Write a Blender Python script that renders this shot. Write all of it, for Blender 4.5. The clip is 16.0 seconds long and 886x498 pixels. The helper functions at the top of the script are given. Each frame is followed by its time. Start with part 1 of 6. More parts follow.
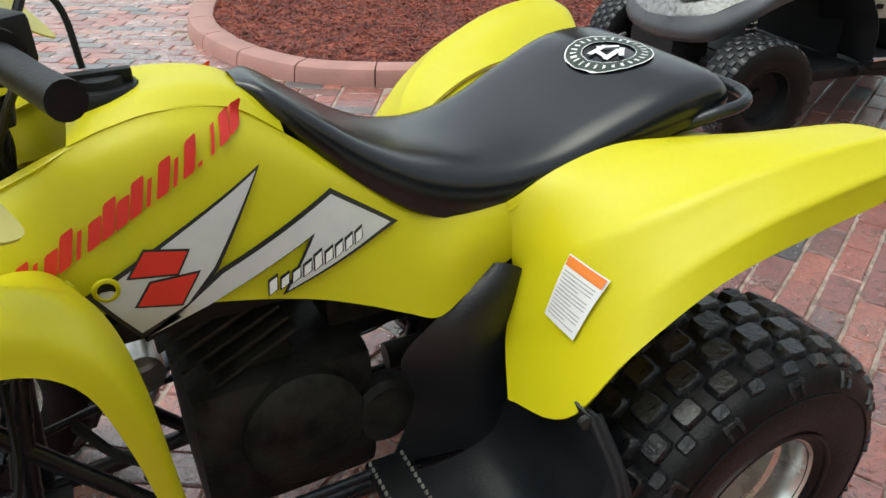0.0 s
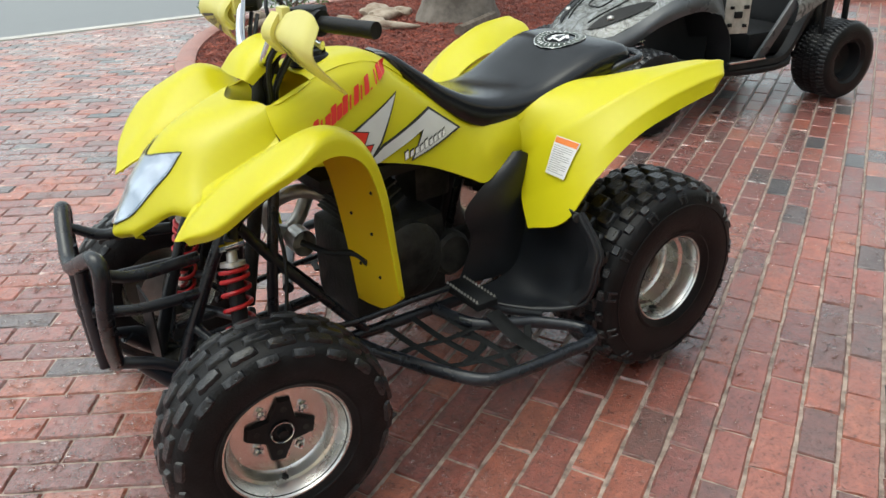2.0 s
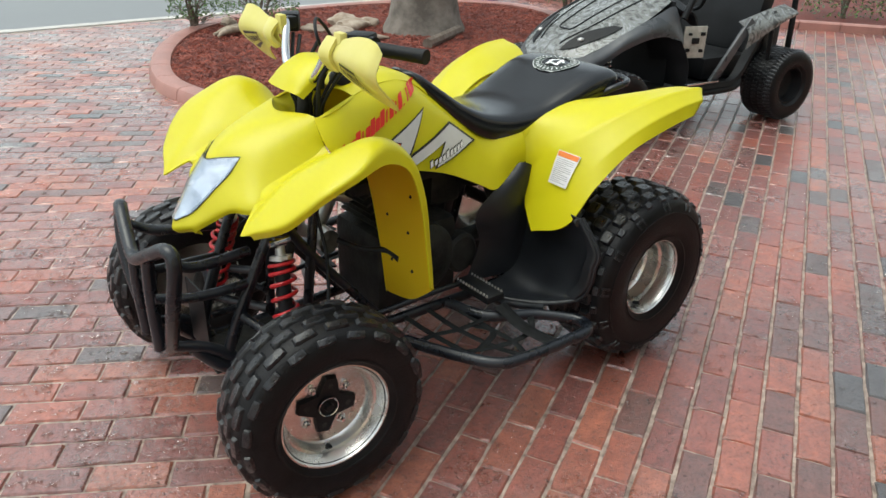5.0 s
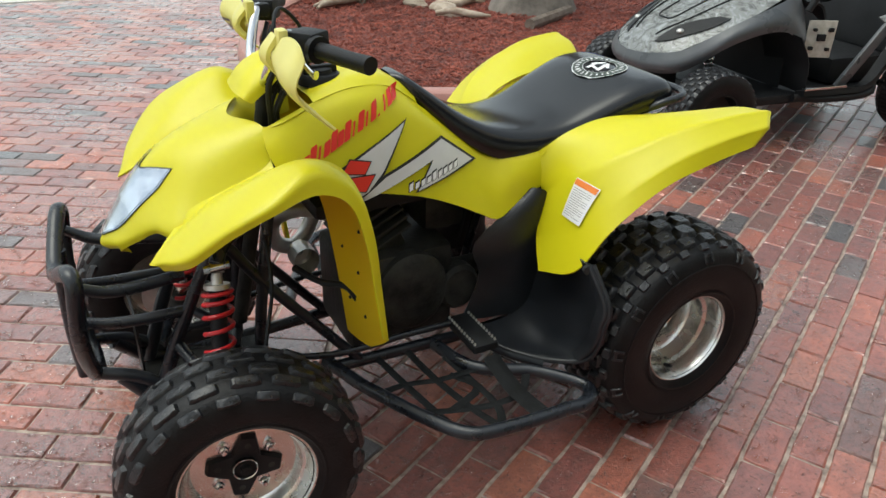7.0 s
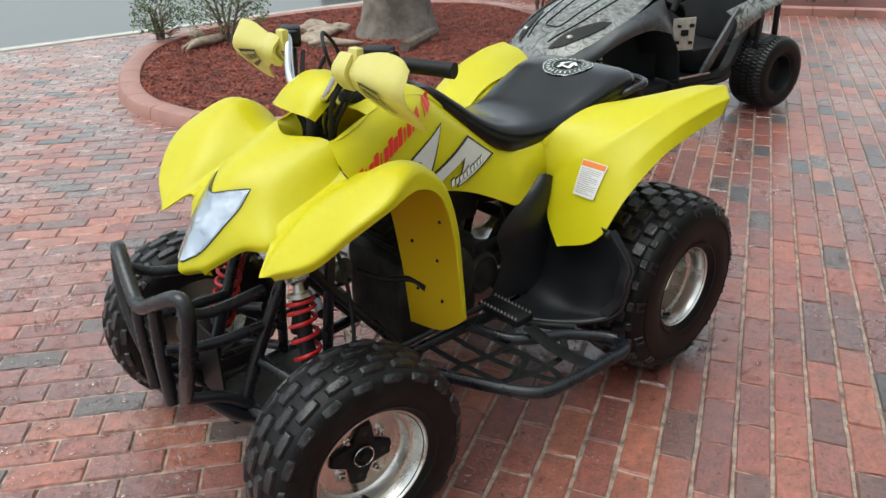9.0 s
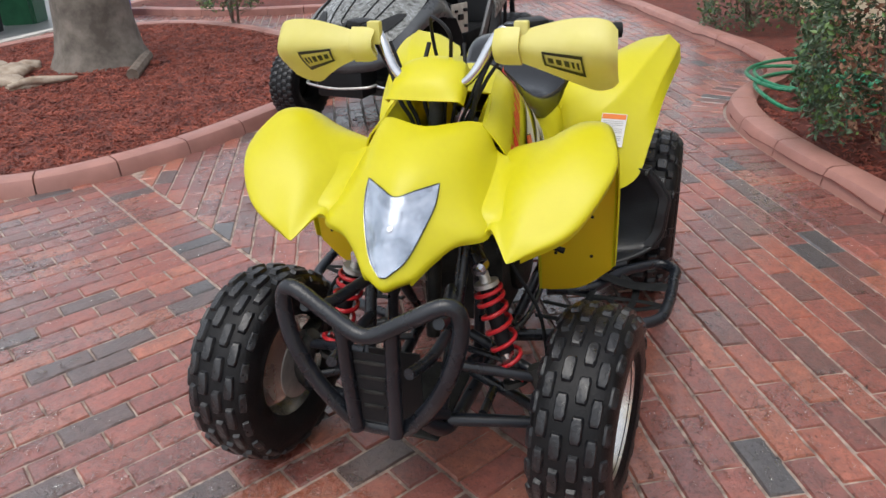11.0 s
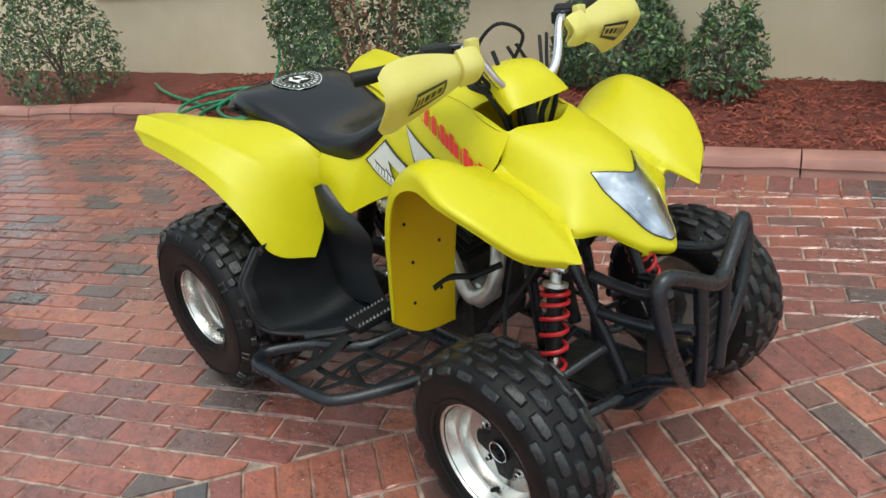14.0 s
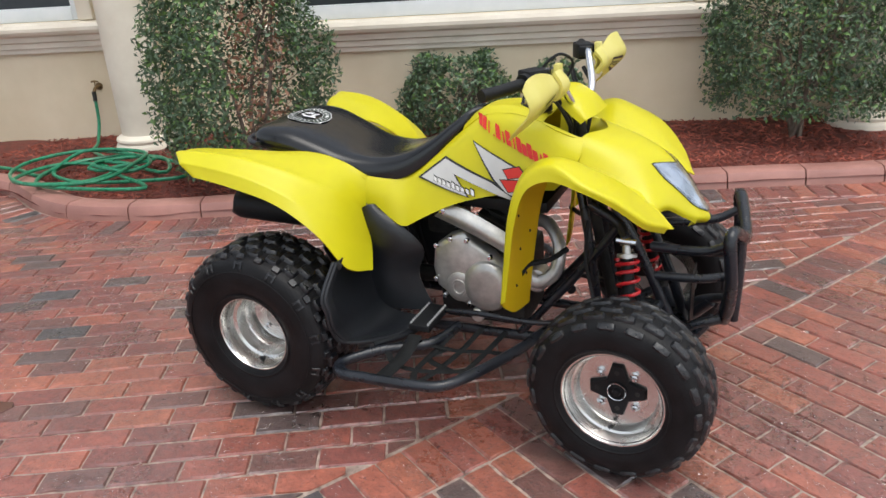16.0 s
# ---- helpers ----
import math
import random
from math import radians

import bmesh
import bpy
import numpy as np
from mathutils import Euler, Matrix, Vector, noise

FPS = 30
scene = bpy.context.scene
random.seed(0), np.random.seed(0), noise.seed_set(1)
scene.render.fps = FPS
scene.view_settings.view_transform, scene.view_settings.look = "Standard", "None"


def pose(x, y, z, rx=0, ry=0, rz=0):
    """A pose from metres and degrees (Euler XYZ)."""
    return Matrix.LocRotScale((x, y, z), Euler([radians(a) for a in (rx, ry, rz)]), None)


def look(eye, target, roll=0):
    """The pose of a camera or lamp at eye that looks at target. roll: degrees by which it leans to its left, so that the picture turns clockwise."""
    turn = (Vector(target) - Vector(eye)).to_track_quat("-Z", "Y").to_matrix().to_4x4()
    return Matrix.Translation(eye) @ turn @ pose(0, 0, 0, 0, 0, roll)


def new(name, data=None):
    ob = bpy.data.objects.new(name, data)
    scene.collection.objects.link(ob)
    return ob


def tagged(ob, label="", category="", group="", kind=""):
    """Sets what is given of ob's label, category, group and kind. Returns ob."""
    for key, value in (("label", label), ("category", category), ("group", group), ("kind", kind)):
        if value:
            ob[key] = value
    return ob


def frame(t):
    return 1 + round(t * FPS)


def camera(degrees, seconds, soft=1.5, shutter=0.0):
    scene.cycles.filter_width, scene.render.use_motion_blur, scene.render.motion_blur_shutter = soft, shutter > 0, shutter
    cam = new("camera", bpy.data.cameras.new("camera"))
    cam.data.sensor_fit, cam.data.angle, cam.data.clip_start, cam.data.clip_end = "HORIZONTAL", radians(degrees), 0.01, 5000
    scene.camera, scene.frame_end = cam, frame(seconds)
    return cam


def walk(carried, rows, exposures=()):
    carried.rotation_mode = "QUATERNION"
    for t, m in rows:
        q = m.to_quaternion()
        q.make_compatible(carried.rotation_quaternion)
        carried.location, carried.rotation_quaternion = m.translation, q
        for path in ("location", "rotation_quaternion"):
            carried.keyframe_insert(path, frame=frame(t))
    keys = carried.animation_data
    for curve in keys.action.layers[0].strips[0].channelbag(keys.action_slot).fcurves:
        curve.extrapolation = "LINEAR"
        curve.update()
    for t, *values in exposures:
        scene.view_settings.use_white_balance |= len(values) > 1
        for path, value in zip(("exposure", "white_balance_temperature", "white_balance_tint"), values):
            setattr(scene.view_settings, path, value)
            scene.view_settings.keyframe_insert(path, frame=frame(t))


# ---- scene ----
cam = camera(61.24, 16.0)
PATH = [
    (0, (0.260, 1.017, 1.244), (-0.525, -0.505, 0.210), 0.1),
    (0.5, (0.373, 1.259, 1.246), (-0.487, -0.266, 0.278), -2.2),
    (1, (0.617, 1.416, 1.274), (-0.347, -0.063, 0.332), -2.5),
    (1.5, (0.818, 1.565, 1.299), (-0.203, 0.109, 0.382), -0.8),
    (2, (0.990, 1.681, 1.308), (-0.011, 0.199, 0.415), -1.7),
    (2.5, (1.233, 1.731, 1.336), (0.153, 0.277, 0.487), -2.1),
    (3, (1.436, 1.786, 1.401), (0.267, 0.385, 0.582), -0.6),
    (3.2, (1.475, 1.798, 1.416), (0.294, 0.405, 0.602), 0.0),
    (5.3, (1.210, 1.722, 1.382), (0.091, 0.321, 0.492), 1.8),
    (5.5, (1.154, 1.705, 1.374), (0.037, 0.307, 0.478), 2.4),
    (6, (1.036, 1.584, 1.364), (-0.083, 0.201, 0.451), 3.3),
    (6.5, (0.918, 1.553, 1.377), (-0.104, 0.104, 0.455), 2.3),
    (7, (0.774, 1.630, 1.391), (-0.065, 0.080, 0.446), 1.5),
    (7.5, (0.710, 1.684, 1.396), (-0.037, 0.087, 0.452), -0.3),
    (8, (0.817, 1.642, 1.384), (0.006, 0.063, 0.463), -2.0),
    (8.2, (0.910, 1.606, 1.390), (0.016, 0.065, 0.480), -2.1),
    (10.3, (1.756, 1.105, 1.354), (0.243, 0.139, 0.473), -1.5),
    (10.5, (1.805, 0.945, 1.347), (0.240, 0.067, 0.463), -2.0),
    (11, (1.967, 0.578, 1.349), (0.276, -0.032, 0.472), -3.0),
    (11.5, (2.013, 0.252, 1.361), (0.239, -0.024, 0.481), -4.9),
    (12, (1.968, -0.103, 1.363), (0.189, 0.024, 0.456), -5.5),
    (12.5, (1.911, -0.439, 1.349), (0.184, -0.010, 0.437), -4.7),
    (13, (1.771, -0.762, 1.368), (0.120, -0.072, 0.472), -6.2),
    (13.5, (1.670, -1.073, 1.378), (0.180, -0.077, 0.491), -6.8),
    (14, (1.467, -1.350, 1.381), (0.145, -0.132, 0.505), -7.0),
    (14.5, (1.348, -1.619, 1.396), (0.200, -0.220, 0.544), -5.8),
    (15, (1.195, -1.811, 1.389), (0.183, -0.302, 0.553), -5.1),
    (15.5, (1.015, -1.988, 1.395), (0.104, -0.399, 0.591), -4.3),
    (16, (0.885, -2.165, 1.410), (0.112, -0.489, 0.639), -3.7),
]
walk(cam, [(t, look(eye, target, roll)) for t, eye, target, roll in PATH], exposures=[(0.0, 0.86, 6500, 0), (8.2, 0.80, 6500, 0), (10.5, 0.68, 6500, 5), (11.5, 0.70, 6500, 11), (12.5, 0.70, 6500, 9), (13.5, 0.68, 6500, -2), (14.5, 0.72, 6500, 0), (15.0, 0.76, 6500, 4), (16.0, 0.80, 6500, 8)])

# ---- light ----
world = bpy.data.worlds.new("sky")
scene.world = world
world.use_nodes = True
wn = world.node_tree
sky = wn.nodes.new("ShaderNodeTexSky")
sky.sky_type, sky.sun_disc = "NISHITA", False
sky.sun_elevation, sky.sun_rotation = radians(70), radians(122)
sky.air_density, sky.dust_density, sky.ozone_density = 1.0, 3.0, 1.0
haze = wn.nodes.new("ShaderNodeHueSaturation")             # a thin overcast: paler than a clear sky
haze.inputs["Saturation"].default_value = 0.35
wn.links.new(sky.outputs[0], haze.inputs["Color"])
wn.links.new(haze.outputs[0], wn.nodes["Background"].inputs[0])
wn.nodes["Background"].inputs[1].default_value = 0.15
sun = new("sun", bpy.data.lights.new("sun", "SUN"))
sun.data.energy, sun.data.angle, sun.data.color = 0.5, radians(50), (1.0, 0.96, 0.9)
sun.matrix_world = look((1.54, -0.96, 5.0), (0, 0, 0))


# ---- materials ----
def node(nt, kind, **inputs):
    n = nt.nodes.new(kind)
    for key, value in inputs.items():
        n.inputs[key.replace("_", " ")].default_value = value
    return n


def surf(name, c1, c2, rough=0.5, scale=8.0, bump=0.1, fine=120.0, metal=0.0, spread=0.12, coat=0.0, contrast=(0.35, 0.65)):
    """A procedural surface: two colours mixed by coarse and fine noise, uneven gloss and a fine relief."""
    m = bpy.data.materials.new(name)
    m.use_nodes = True
    nt = m.node_tree
    b = nt.nodes["Principled BSDF"]
    co = nt.nodes.new("ShaderNodeTexCoord")
    n1 = node(nt, "ShaderNodeTexNoise", Scale=scale, Detail=6.0, Roughness=0.6)
    n2 = node(nt, "ShaderNodeTexNoise", Scale=fine, Detail=4.0, Roughness=0.6)
    nt.links.new(co.outputs["Object"], n1.inputs["Vector"])
    nt.links.new(co.outputs["Object"], n2.inputs["Vector"])
    ramp = nt.nodes.new("ShaderNodeValToRGB")
    ramp.color_ramp.elements[0].position, ramp.color_ramp.elements[1].position = contrast
    ramp.color_ramp.elements[0].color, ramp.color_ramp.elements[1].color = (*c1, 1), (*c2, 1)
    nt.links.new(n1.outputs["Fac"], ramp.inputs["Fac"])
    nt.links.new(ramp.outputs["Color"], b.inputs["Base Color"])
    mr = node(nt, "ShaderNodeMapRange")
    mr.inputs["To Min"].default_value, mr.inputs["To Max"].default_value = max(0.02, rough - spread), min(1.0, rough + spread)
    nt.links.new(n1.outputs["Fac"], mr.inputs["Value"])
    nt.links.new(mr.outputs["Result"], b.inputs["Roughness"])
    b.inputs["Metallic"].default_value = metal
    b.inputs["Coat Weight"].default_value = coat
    b.inputs["Coat Roughness"].default_value = 0.15
    if bump:
        bp = node(nt, "ShaderNodeBump", Strength=bump, Distance=0.004)
        nt.links.new(n2.outputs["Fac"], bp.inputs["Height"])
        nt.links.new(bp.outputs["Normal"], b.inputs["Normal"])
    return m


def brick_surface(name, island):
    """Wet clay brick: a colour of its own for each brick, blotches, pits and a patchy film of water."""
    m = bpy.data.materials.new(name)
    m.use_nodes = True
    nt = m.node_tree
    b = nt.nodes["Principled BSDF"]
    if island:
        rnd = nt.nodes.new("ShaderNodeNewGeometry").outputs["Random Per Island"]
    else:
        rnd = nt.nodes.new("ShaderNodeObjectInfo").outputs["Random"]
    pos = nt.nodes.new("ShaderNodeNewGeometry").outputs["Position"]
    ramp = nt.nodes.new("ShaderNodeValToRGB")
    cr = ramp.color_ramp
    cr.interpolation = "CONSTANT"
    tones = [(0.0, (0.345, 0.096, 0.068)), (0.16, (0.425, 0.124, 0.078)), (0.30, (0.270, 0.078, 0.062)), (0.46, (0.370, 0.106, 0.076)),
             (0.58, (0.455, 0.143, 0.086)), (0.70, (0.265, 0.084, 0.068)), (0.82, (0.205, 0.084, 0.070)), (0.925, (0.130, 0.080, 0.074)), (0.975, (0.085, 0.074, 0.078))]
    cr.elements[0].color = (*tones[0][1], 1)
    cr.elements[1].position, cr.elements[1].color = tones[1][0], (*tones[1][1], 1)
    for p, c in tones[2:]:
        cr.elements.new(p).color = (*c, 1)
    nt.links.new(rnd, ramp.inputs["Fac"])
    blotch = node(nt, "ShaderNodeTexNoise", Scale=26.0, Detail=6.0, Roughness=0.65)
    grain = node(nt, "ShaderNodeTexNoise", Scale=230.0, Detail=5.0, Roughness=0.7)
    damp = node(nt, "ShaderNodeTexNoise", Scale=1.7, Detail=5.0, Roughness=0.6)
    for n in (blotch, grain, damp):
        nt.links.new(pos, n.inputs["Vector"])
    vary = nt.nodes.new("ShaderNodeMapRange")
    vary.inputs["From Min"].default_value, vary.inputs["From Max"].default_value = 0.3, 0.7
    vary.inputs["To Min"].default_value, vary.inputs["To Max"].default_value = 0.62, 1.25
    nt.links.new(blotch.outputs["Fac"], vary.inputs["Value"])
    mul = nt.nodes.new("ShaderNodeMixRGB")
    mul.blend_type, mul.inputs[0].default_value = "MULTIPLY", 1.0
    nt.links.new(ramp.outputs["Color"], mul.inputs[1])
    nt.links.new(vary.outputs["Result"], mul.inputs[2])
    pits = node(nt, "ShaderNodeTexNoise", Scale=75.0, Detail=3.0, Roughness=0.6)
    nt.links.new(pos, pits.inputs["Vector"])

    def spread(value, a0, a1, b0, b1):
        n = nt.nodes.new("ShaderNodeMapRange")
        n.inputs["From Min"].default_value, n.inputs["From Max"].default_value = a0, a1
        n.inputs["To Min"].default_value, n.inputs["To Max"].default_value = b0, b1
        nt.links.new(value, n.inputs["Value"])
        return n.outputs["Result"]

    def math_of(op, a, c):
        n = nt.nodes.new("ShaderNodeMath")
        n.operation = op
        for k, v in enumerate((a, c)):
            if isinstance(v, float):
                n.inputs[k].default_value = v
            else:
                nt.links.new(v, n.inputs[k])
        return n.outputs["Value"]
    beads = node(nt, "ShaderNodeTexNoise", Scale=105.0, Detail=1.5, Roughness=0.5, Distortion=0.6)
    nt.links.new(pos, beads.inputs["Vector"])
    pit = spread(pits.outputs["Fac"], 0.31, 0.39, 0.0, 1.0)
    film = spread(damp.outputs["Fac"], 0.42, 0.56, 0.0, 1.0)          # where water stands on the brick
    bead = math_of("MULTIPLY", spread(beads.outputs["Fac"], 0.56, 0.64, 0.0, 1.0), spread(damp.outputs["Fac"], 0.36, 0.5, 0.25, 1.0))   # drops that stand on it
    shade = math_of("MULTIPLY", math_of("MULTIPLY", spread(pit, 0.0, 1.0, 0.55, 1.0), spread(film, 0.0, 1.0, 1.0, 0.78)), spread(bead, 0.0, 1.0, 1.0, 0.72))
    mul2 = nt.nodes.new("ShaderNodeMixRGB")
    mul2.blend_type, mul2.inputs[0].default_value = "MULTIPLY", 1.0
    nt.links.new(mul.outputs["Color"], mul2.inputs[1])
    nt.links.new(shade, mul2.inputs[2])
    nt.links.new(mul2.outputs["Color"], b.inputs["Base Color"])
    nt.links.new(math_of("ADD", math_of("MULTIPLY", blotch.outputs["Fac"], 0.25), spread(film, 0.0, 1.0, 0.42, 0.15)), b.inputs["Roughness"])
    relief = math_of("ADD", math_of("MULTIPLY", grain.outputs["Fac"], 0.3), math_of("ADD", blotch.outputs["Fac"], math_of("MULTIPLY", pit, 0.7)))
    bp = node(nt, "ShaderNodeBump", Strength=0.9, Distance=0.010)
    nt.links.new(relief, bp.inputs["Height"])
    nt.links.new(bp.outputs["Normal"], b.inputs["Normal"])
    skin = node(nt, "ShaderNodeBump", Strength=0.55, Distance=0.005)
    nt.links.new(math_of("ADD", math_of("MULTIPLY", relief, 0.55), math_of("MULTIPLY", bead, 0.8)), skin.inputs["Height"])
    nt.links.new(skin.outputs["Normal"], b.inputs["Coat Normal"])
    nt.links.new(spread(film, 0.0, 1.0, 0.75, 1.0), b.inputs["Coat Weight"])
    nt.links.new(math_of("MULTIPLY", spread(film, 0.0, 1.0, 0.24, 0.07), spread(bead, 0.0, 1.0, 1.0, 0.3)), b.inputs["Coat Roughness"])
    b.inputs["Coat IOR"].default_value = 2.0
    return m


BRICK, BRICKS = brick_surface("wet_brick", False), brick_surface("wet_brick_field", True)
MORTAR = surf("sandy_mortar", (0.13, 0.09, 0.075), (0.47, 0.37, 0.31), 0.5, 26, 1.0, 130, contrast=(0.32, 0.62))
ASPHALT = surf("wet_asphalt", (0.055, 0.058, 0.062), (0.20, 0.205, 0.21), 0.32, 0.9, 0.4, 220, spread=0.2, contrast=(0.4, 0.6))
CONCRETE = surf("pale_concrete", (0.45, 0.43, 0.40), (0.6, 0.58, 0.54), 0.6, 5, 0.3)
KERB = surf("red_kerb_concrete", (0.32, 0.155, 0.13), (0.43, 0.215, 0.18), 0.45, 3.5, 0.35, 140)
MULCH = surf("red_mulch_bed", (0.075, 0.016, 0.011), (0.17, 0.038, 0.026), 0.75, 14, 0.8, 90)
CHIP = surf("red_mulch_chip", (0.11, 0.022, 0.014), (0.36, 0.09, 0.055), 0.6, 9, 0.5)
STUCCO = surf("cream_stucco", (0.68, 0.58, 0.41), (0.76, 0.66, 0.49), 0.85, 1.5, 0.5, 260)
TRIM = surf("cream_moulding", (0.68, 0.62, 0.51), (0.78, 0.72, 0.61), 0.7, 3, 0.2)
LEAF = surf("dark_leaf", (0.042, 0.080, 0.044), (0.105, 0.165, 0.085), 0.36, 9, 0.0)
LEAF2 = surf("young_leaf", (0.085, 0.18, 0.04), (0.17, 0.28, 0.085), 0.4, 9, 0.0)
DEAD = surf("dead_leaf", (0.17, 0.075, 0.045), (0.34, 0.19, 0.12), 0.7, 9, 0.0)
BARK = surf("grey_bark", (0.10, 0.075, 0.055), (0.2, 0.16, 0.13), 0.85, 14, 0.9, 60)
PALMBARK = surf("weathered_trunk", (0.10, 0.085, 0.07), (0.24, 0.21, 0.18), 0.85, 6, 1.0, 40)
WOODGREY = surf("driftwood", (0.28, 0.21, 0.15), (0.48, 0.4, 0.32), 0.75, 10, 0.7, 60)
HOSE = surf("green_hose", (0.015, 0.17, 0.085), (0.03, 0.25, 0.13), 0.3, 30, 0.05)
YELLOW = surf("yellow_plastic", (0.665, 0.615, 0.012), (0.71, 0.66, 0.017), 0.36, 2.5, 0.04, 300, spread=0.06)
PALEYELLOW = surf("faded_yellow_plastic", (0.72, 0.665, 0.16), (0.80, 0.745, 0.26), 0.35, 6, 0.04, 200, spread=0.06)
# body yellow turned orange: the shade inside the flaps is put into the colour
FLAPYELLOW = surf("shaded_yellow_plastic", (0.78, 0.55, 0.01), (0.82, 0.6, 0.015), 0.45, 3, 0.05, 250)
BLACK = surf("black_plastic", (0.008, 0.0085, 0.0095), (0.015, 0.016, 0.018), 0.48, 5, 0.2, 260)
RUBBER = surf("tyre_rubber", (0.0045, 0.0045, 0.005), (0.011, 0.011, 0.0125), 0.42, 12, 0.4, 180)
TREAD = surf("wet_tread_rubber", (0.004, 0.0045, 0.006), (0.010, 0.011, 0.0145), 0.3, 30, 1.0, 90, coat=0.25)
# black paint; its blue cast imitates the sheen of sky on the bars
TUBE = surf("black_painted_tube", (0.007, 0.0085, 0.012), (0.016, 0.019, 0.026), 0.28, 9, 0.15, 200)
# leg guard black with the sky's bluish sheen mixed into its base colour
GUARD = surf("blue_sheen_black_plastic", (0.006, 0.0072, 0.0095), (0.014, 0.016, 0.020), 0.34, 9, 0.3, 240)
VINYL = surf("black_seat_vinyl", (0.003, 0.0035, 0.0045), (0.006, 0.007, 0.009), 0.19, 5, 0.05, 420, spread=0.04)
ALLOY = surf("cast_alloy", (0.62, 0.61, 0.58), (0.78, 0.77, 0.74), 0.25, 9, 0.06, 200, metal=1.0)
# pale and dark blotches in the colour imitate reflections inside the lamp
REFLECTOR = surf("headlight_reflector", (0.28, 0.31, 0.35), (0.70, 0.73, 0.78), 0.16, 15, 0.6, 20, metal=0.9)
ENGINE = surf("dull_alloy", (0.42, 0.415, 0.40), (0.62, 0.61, 0.585), 0.36, 18, 0.2, 150, metal=0.75)
CHROME = surf("chromed_bar", (0.6, 0.61, 0.63), (0.7, 0.71, 0.73), 0.16, 12, 0.0, metal=1.0)
GRIME = surf("oily_black_metal", (0.009, 0.0095, 0.0095), (0.040, 0.040, 0.038), 0.5, 14, 0.5, 90)
REDPAINT = surf("red_spring_paint", (0.42, 0.012, 0.018), (0.55, 0.02, 0.028), 0.35, 20, 0.0)
REDVINYL = surf("red_vinyl", (0.62, 0.02, 0.012), (0.68, 0.03, 0.016), 0.4, 9, 0.0)
SILVERVINYL = surf("silver_vinyl", (0.52, 0.52, 0.52), (0.6, 0.6, 0.6), 0.4, 8, 0.0)
BLACKVINYL = surf("black_vinyl", (0.012, 0.012, 0.012), (0.02, 0.02, 0.02), 0.4, 8, 0.0)
WHITEVINYL = surf("white_vinyl", (0.72, 0.72, 0.72), (0.8, 0.8, 0.8), 0.45, 8, 0.0)
ORANGE = surf("orange_print", (0.75, 0.2, 0.03), (0.8, 0.23, 0.04), 0.45, 8, 0.0)
GREYPRINT = surf("grey_print", (0.3, 0.3, 0.31), (0.36, 0.36, 0.37), 0.5, 8, 0.0)
GREENPRINT = surf("green_print", (0.012, 0.022, 0.016), (0.03, 0.05, 0.035), 0.5, 60, 0.0)
CAMO = surf("camouflage_film", (0.07, 0.073, 0.073), (0.28, 0.295, 0.30), 0.26, 15, 0.05, 80, contrast=(0.36, 0.66))
for n in [n for n in CAMO.node_tree.nodes if n.type == "TEX_NOISE" and n.inputs["Scale"].default_value == 15]:
    n.inputs["Distortion"].default_value, n.inputs["Detail"].default_value = 2.2, 9.0
for place, tone in ((0.44, (0.13, 0.135, 0.13)), (0.5, (0.23, 0.235, 0.225)), (0.57, (0.17, 0.18, 0.185))):
    CAMO.node_tree.nodes["Color Ramp"].color_ramp.elements.new(place).color = (*tone, 1)
PALEPANEL = surf("pale_printed_panel", (0.38, 0.36, 0.31), (0.52, 0.5, 0.45), 0.45, 30, 0.0)
BLACK.node_tree.nodes["Principled BSDF"].inputs["Specular IOR Level"].default_value = 0.22
WATER = surf("standing_water", (0.10, 0.045, 0.036), (0.14, 0.06, 0.05), 0.04, 4, 0.0, spread=0.01)
GREYPLASTIC = surf("grey_plastic", (0.05, 0.055, 0.06), (0.085, 0.09, 0.1), 0.3, 5, 0.1)
BLUE = surf("blue_bin_plastic", (0.01, 0.04, 0.35), (0.015, 0.06, 0.45), 0.4, 5, 0.0)
TERRACOTTA = surf("terracotta", (0.3, 0.11, 0.07), (0.4, 0.16, 0.1), 0.7, 8, 0.2)
WHITEFRAME = surf("white_window_frame", (0.62, 0.66, 0.68), (0.7, 0.73, 0.75), 0.4, 4, 0.0)


def glass(name, tint, rough=0.03):
    m = bpy.data.materials.new(name)
    m.use_nodes = True
    b = m.node_tree.nodes["Principled BSDF"]
    b.inputs["Base Color"].default_value = (*tint, 1)
    b.inputs["Transmission Weight"].default_value, b.inputs["Roughness"].default_value, b.inputs["IOR"].default_value = 1.0, rough, 1.35
    return m


def thin(m, tint, share):
    """Lets a share of the light through a thin plastic sheet."""
    nt = m.node_tree
    b = nt.nodes["Principled BSDF"]
    glow = node(nt, "ShaderNodeBsdfTranslucent", Color=(*tint, 1))
    mix = node(nt, "ShaderNodeMixShader", Fac=share)
    nt.links.new(b.outputs[0], mix.inputs[1])
    nt.links.new(glow.outputs[0], mix.inputs[2])
    nt.links.new(mix.outputs[0], nt.nodes["Material Output"].inputs["Surface"])


thin(YELLOW, (0.9, 0.72, 0.01), 0.2)
thin(FLAPYELLOW, (0.9, 0.6, 0.01), 0.35)
thin(PALEYELLOW, (0.9, 0.82, 0.3), 0.25)
WEBBING = surf("black_webbing", (0.005, 0.0055, 0.006), (0.013, 0.014, 0.015), 0.75, 30, 0.6, 200)
VINYL.node_tree.nodes["Principled BSDF"].inputs["Specular IOR Level"].default_value = 0.6
for m in (BLACK, GRIME, RUBBER, WEBBING):
    m.node_tree.nodes["Principled BSDF"].inputs["Specular IOR Level"].default_value = 0.22
LENS = glass("headlight_lens", (0.95, 0.97, 1.0), 0.03)
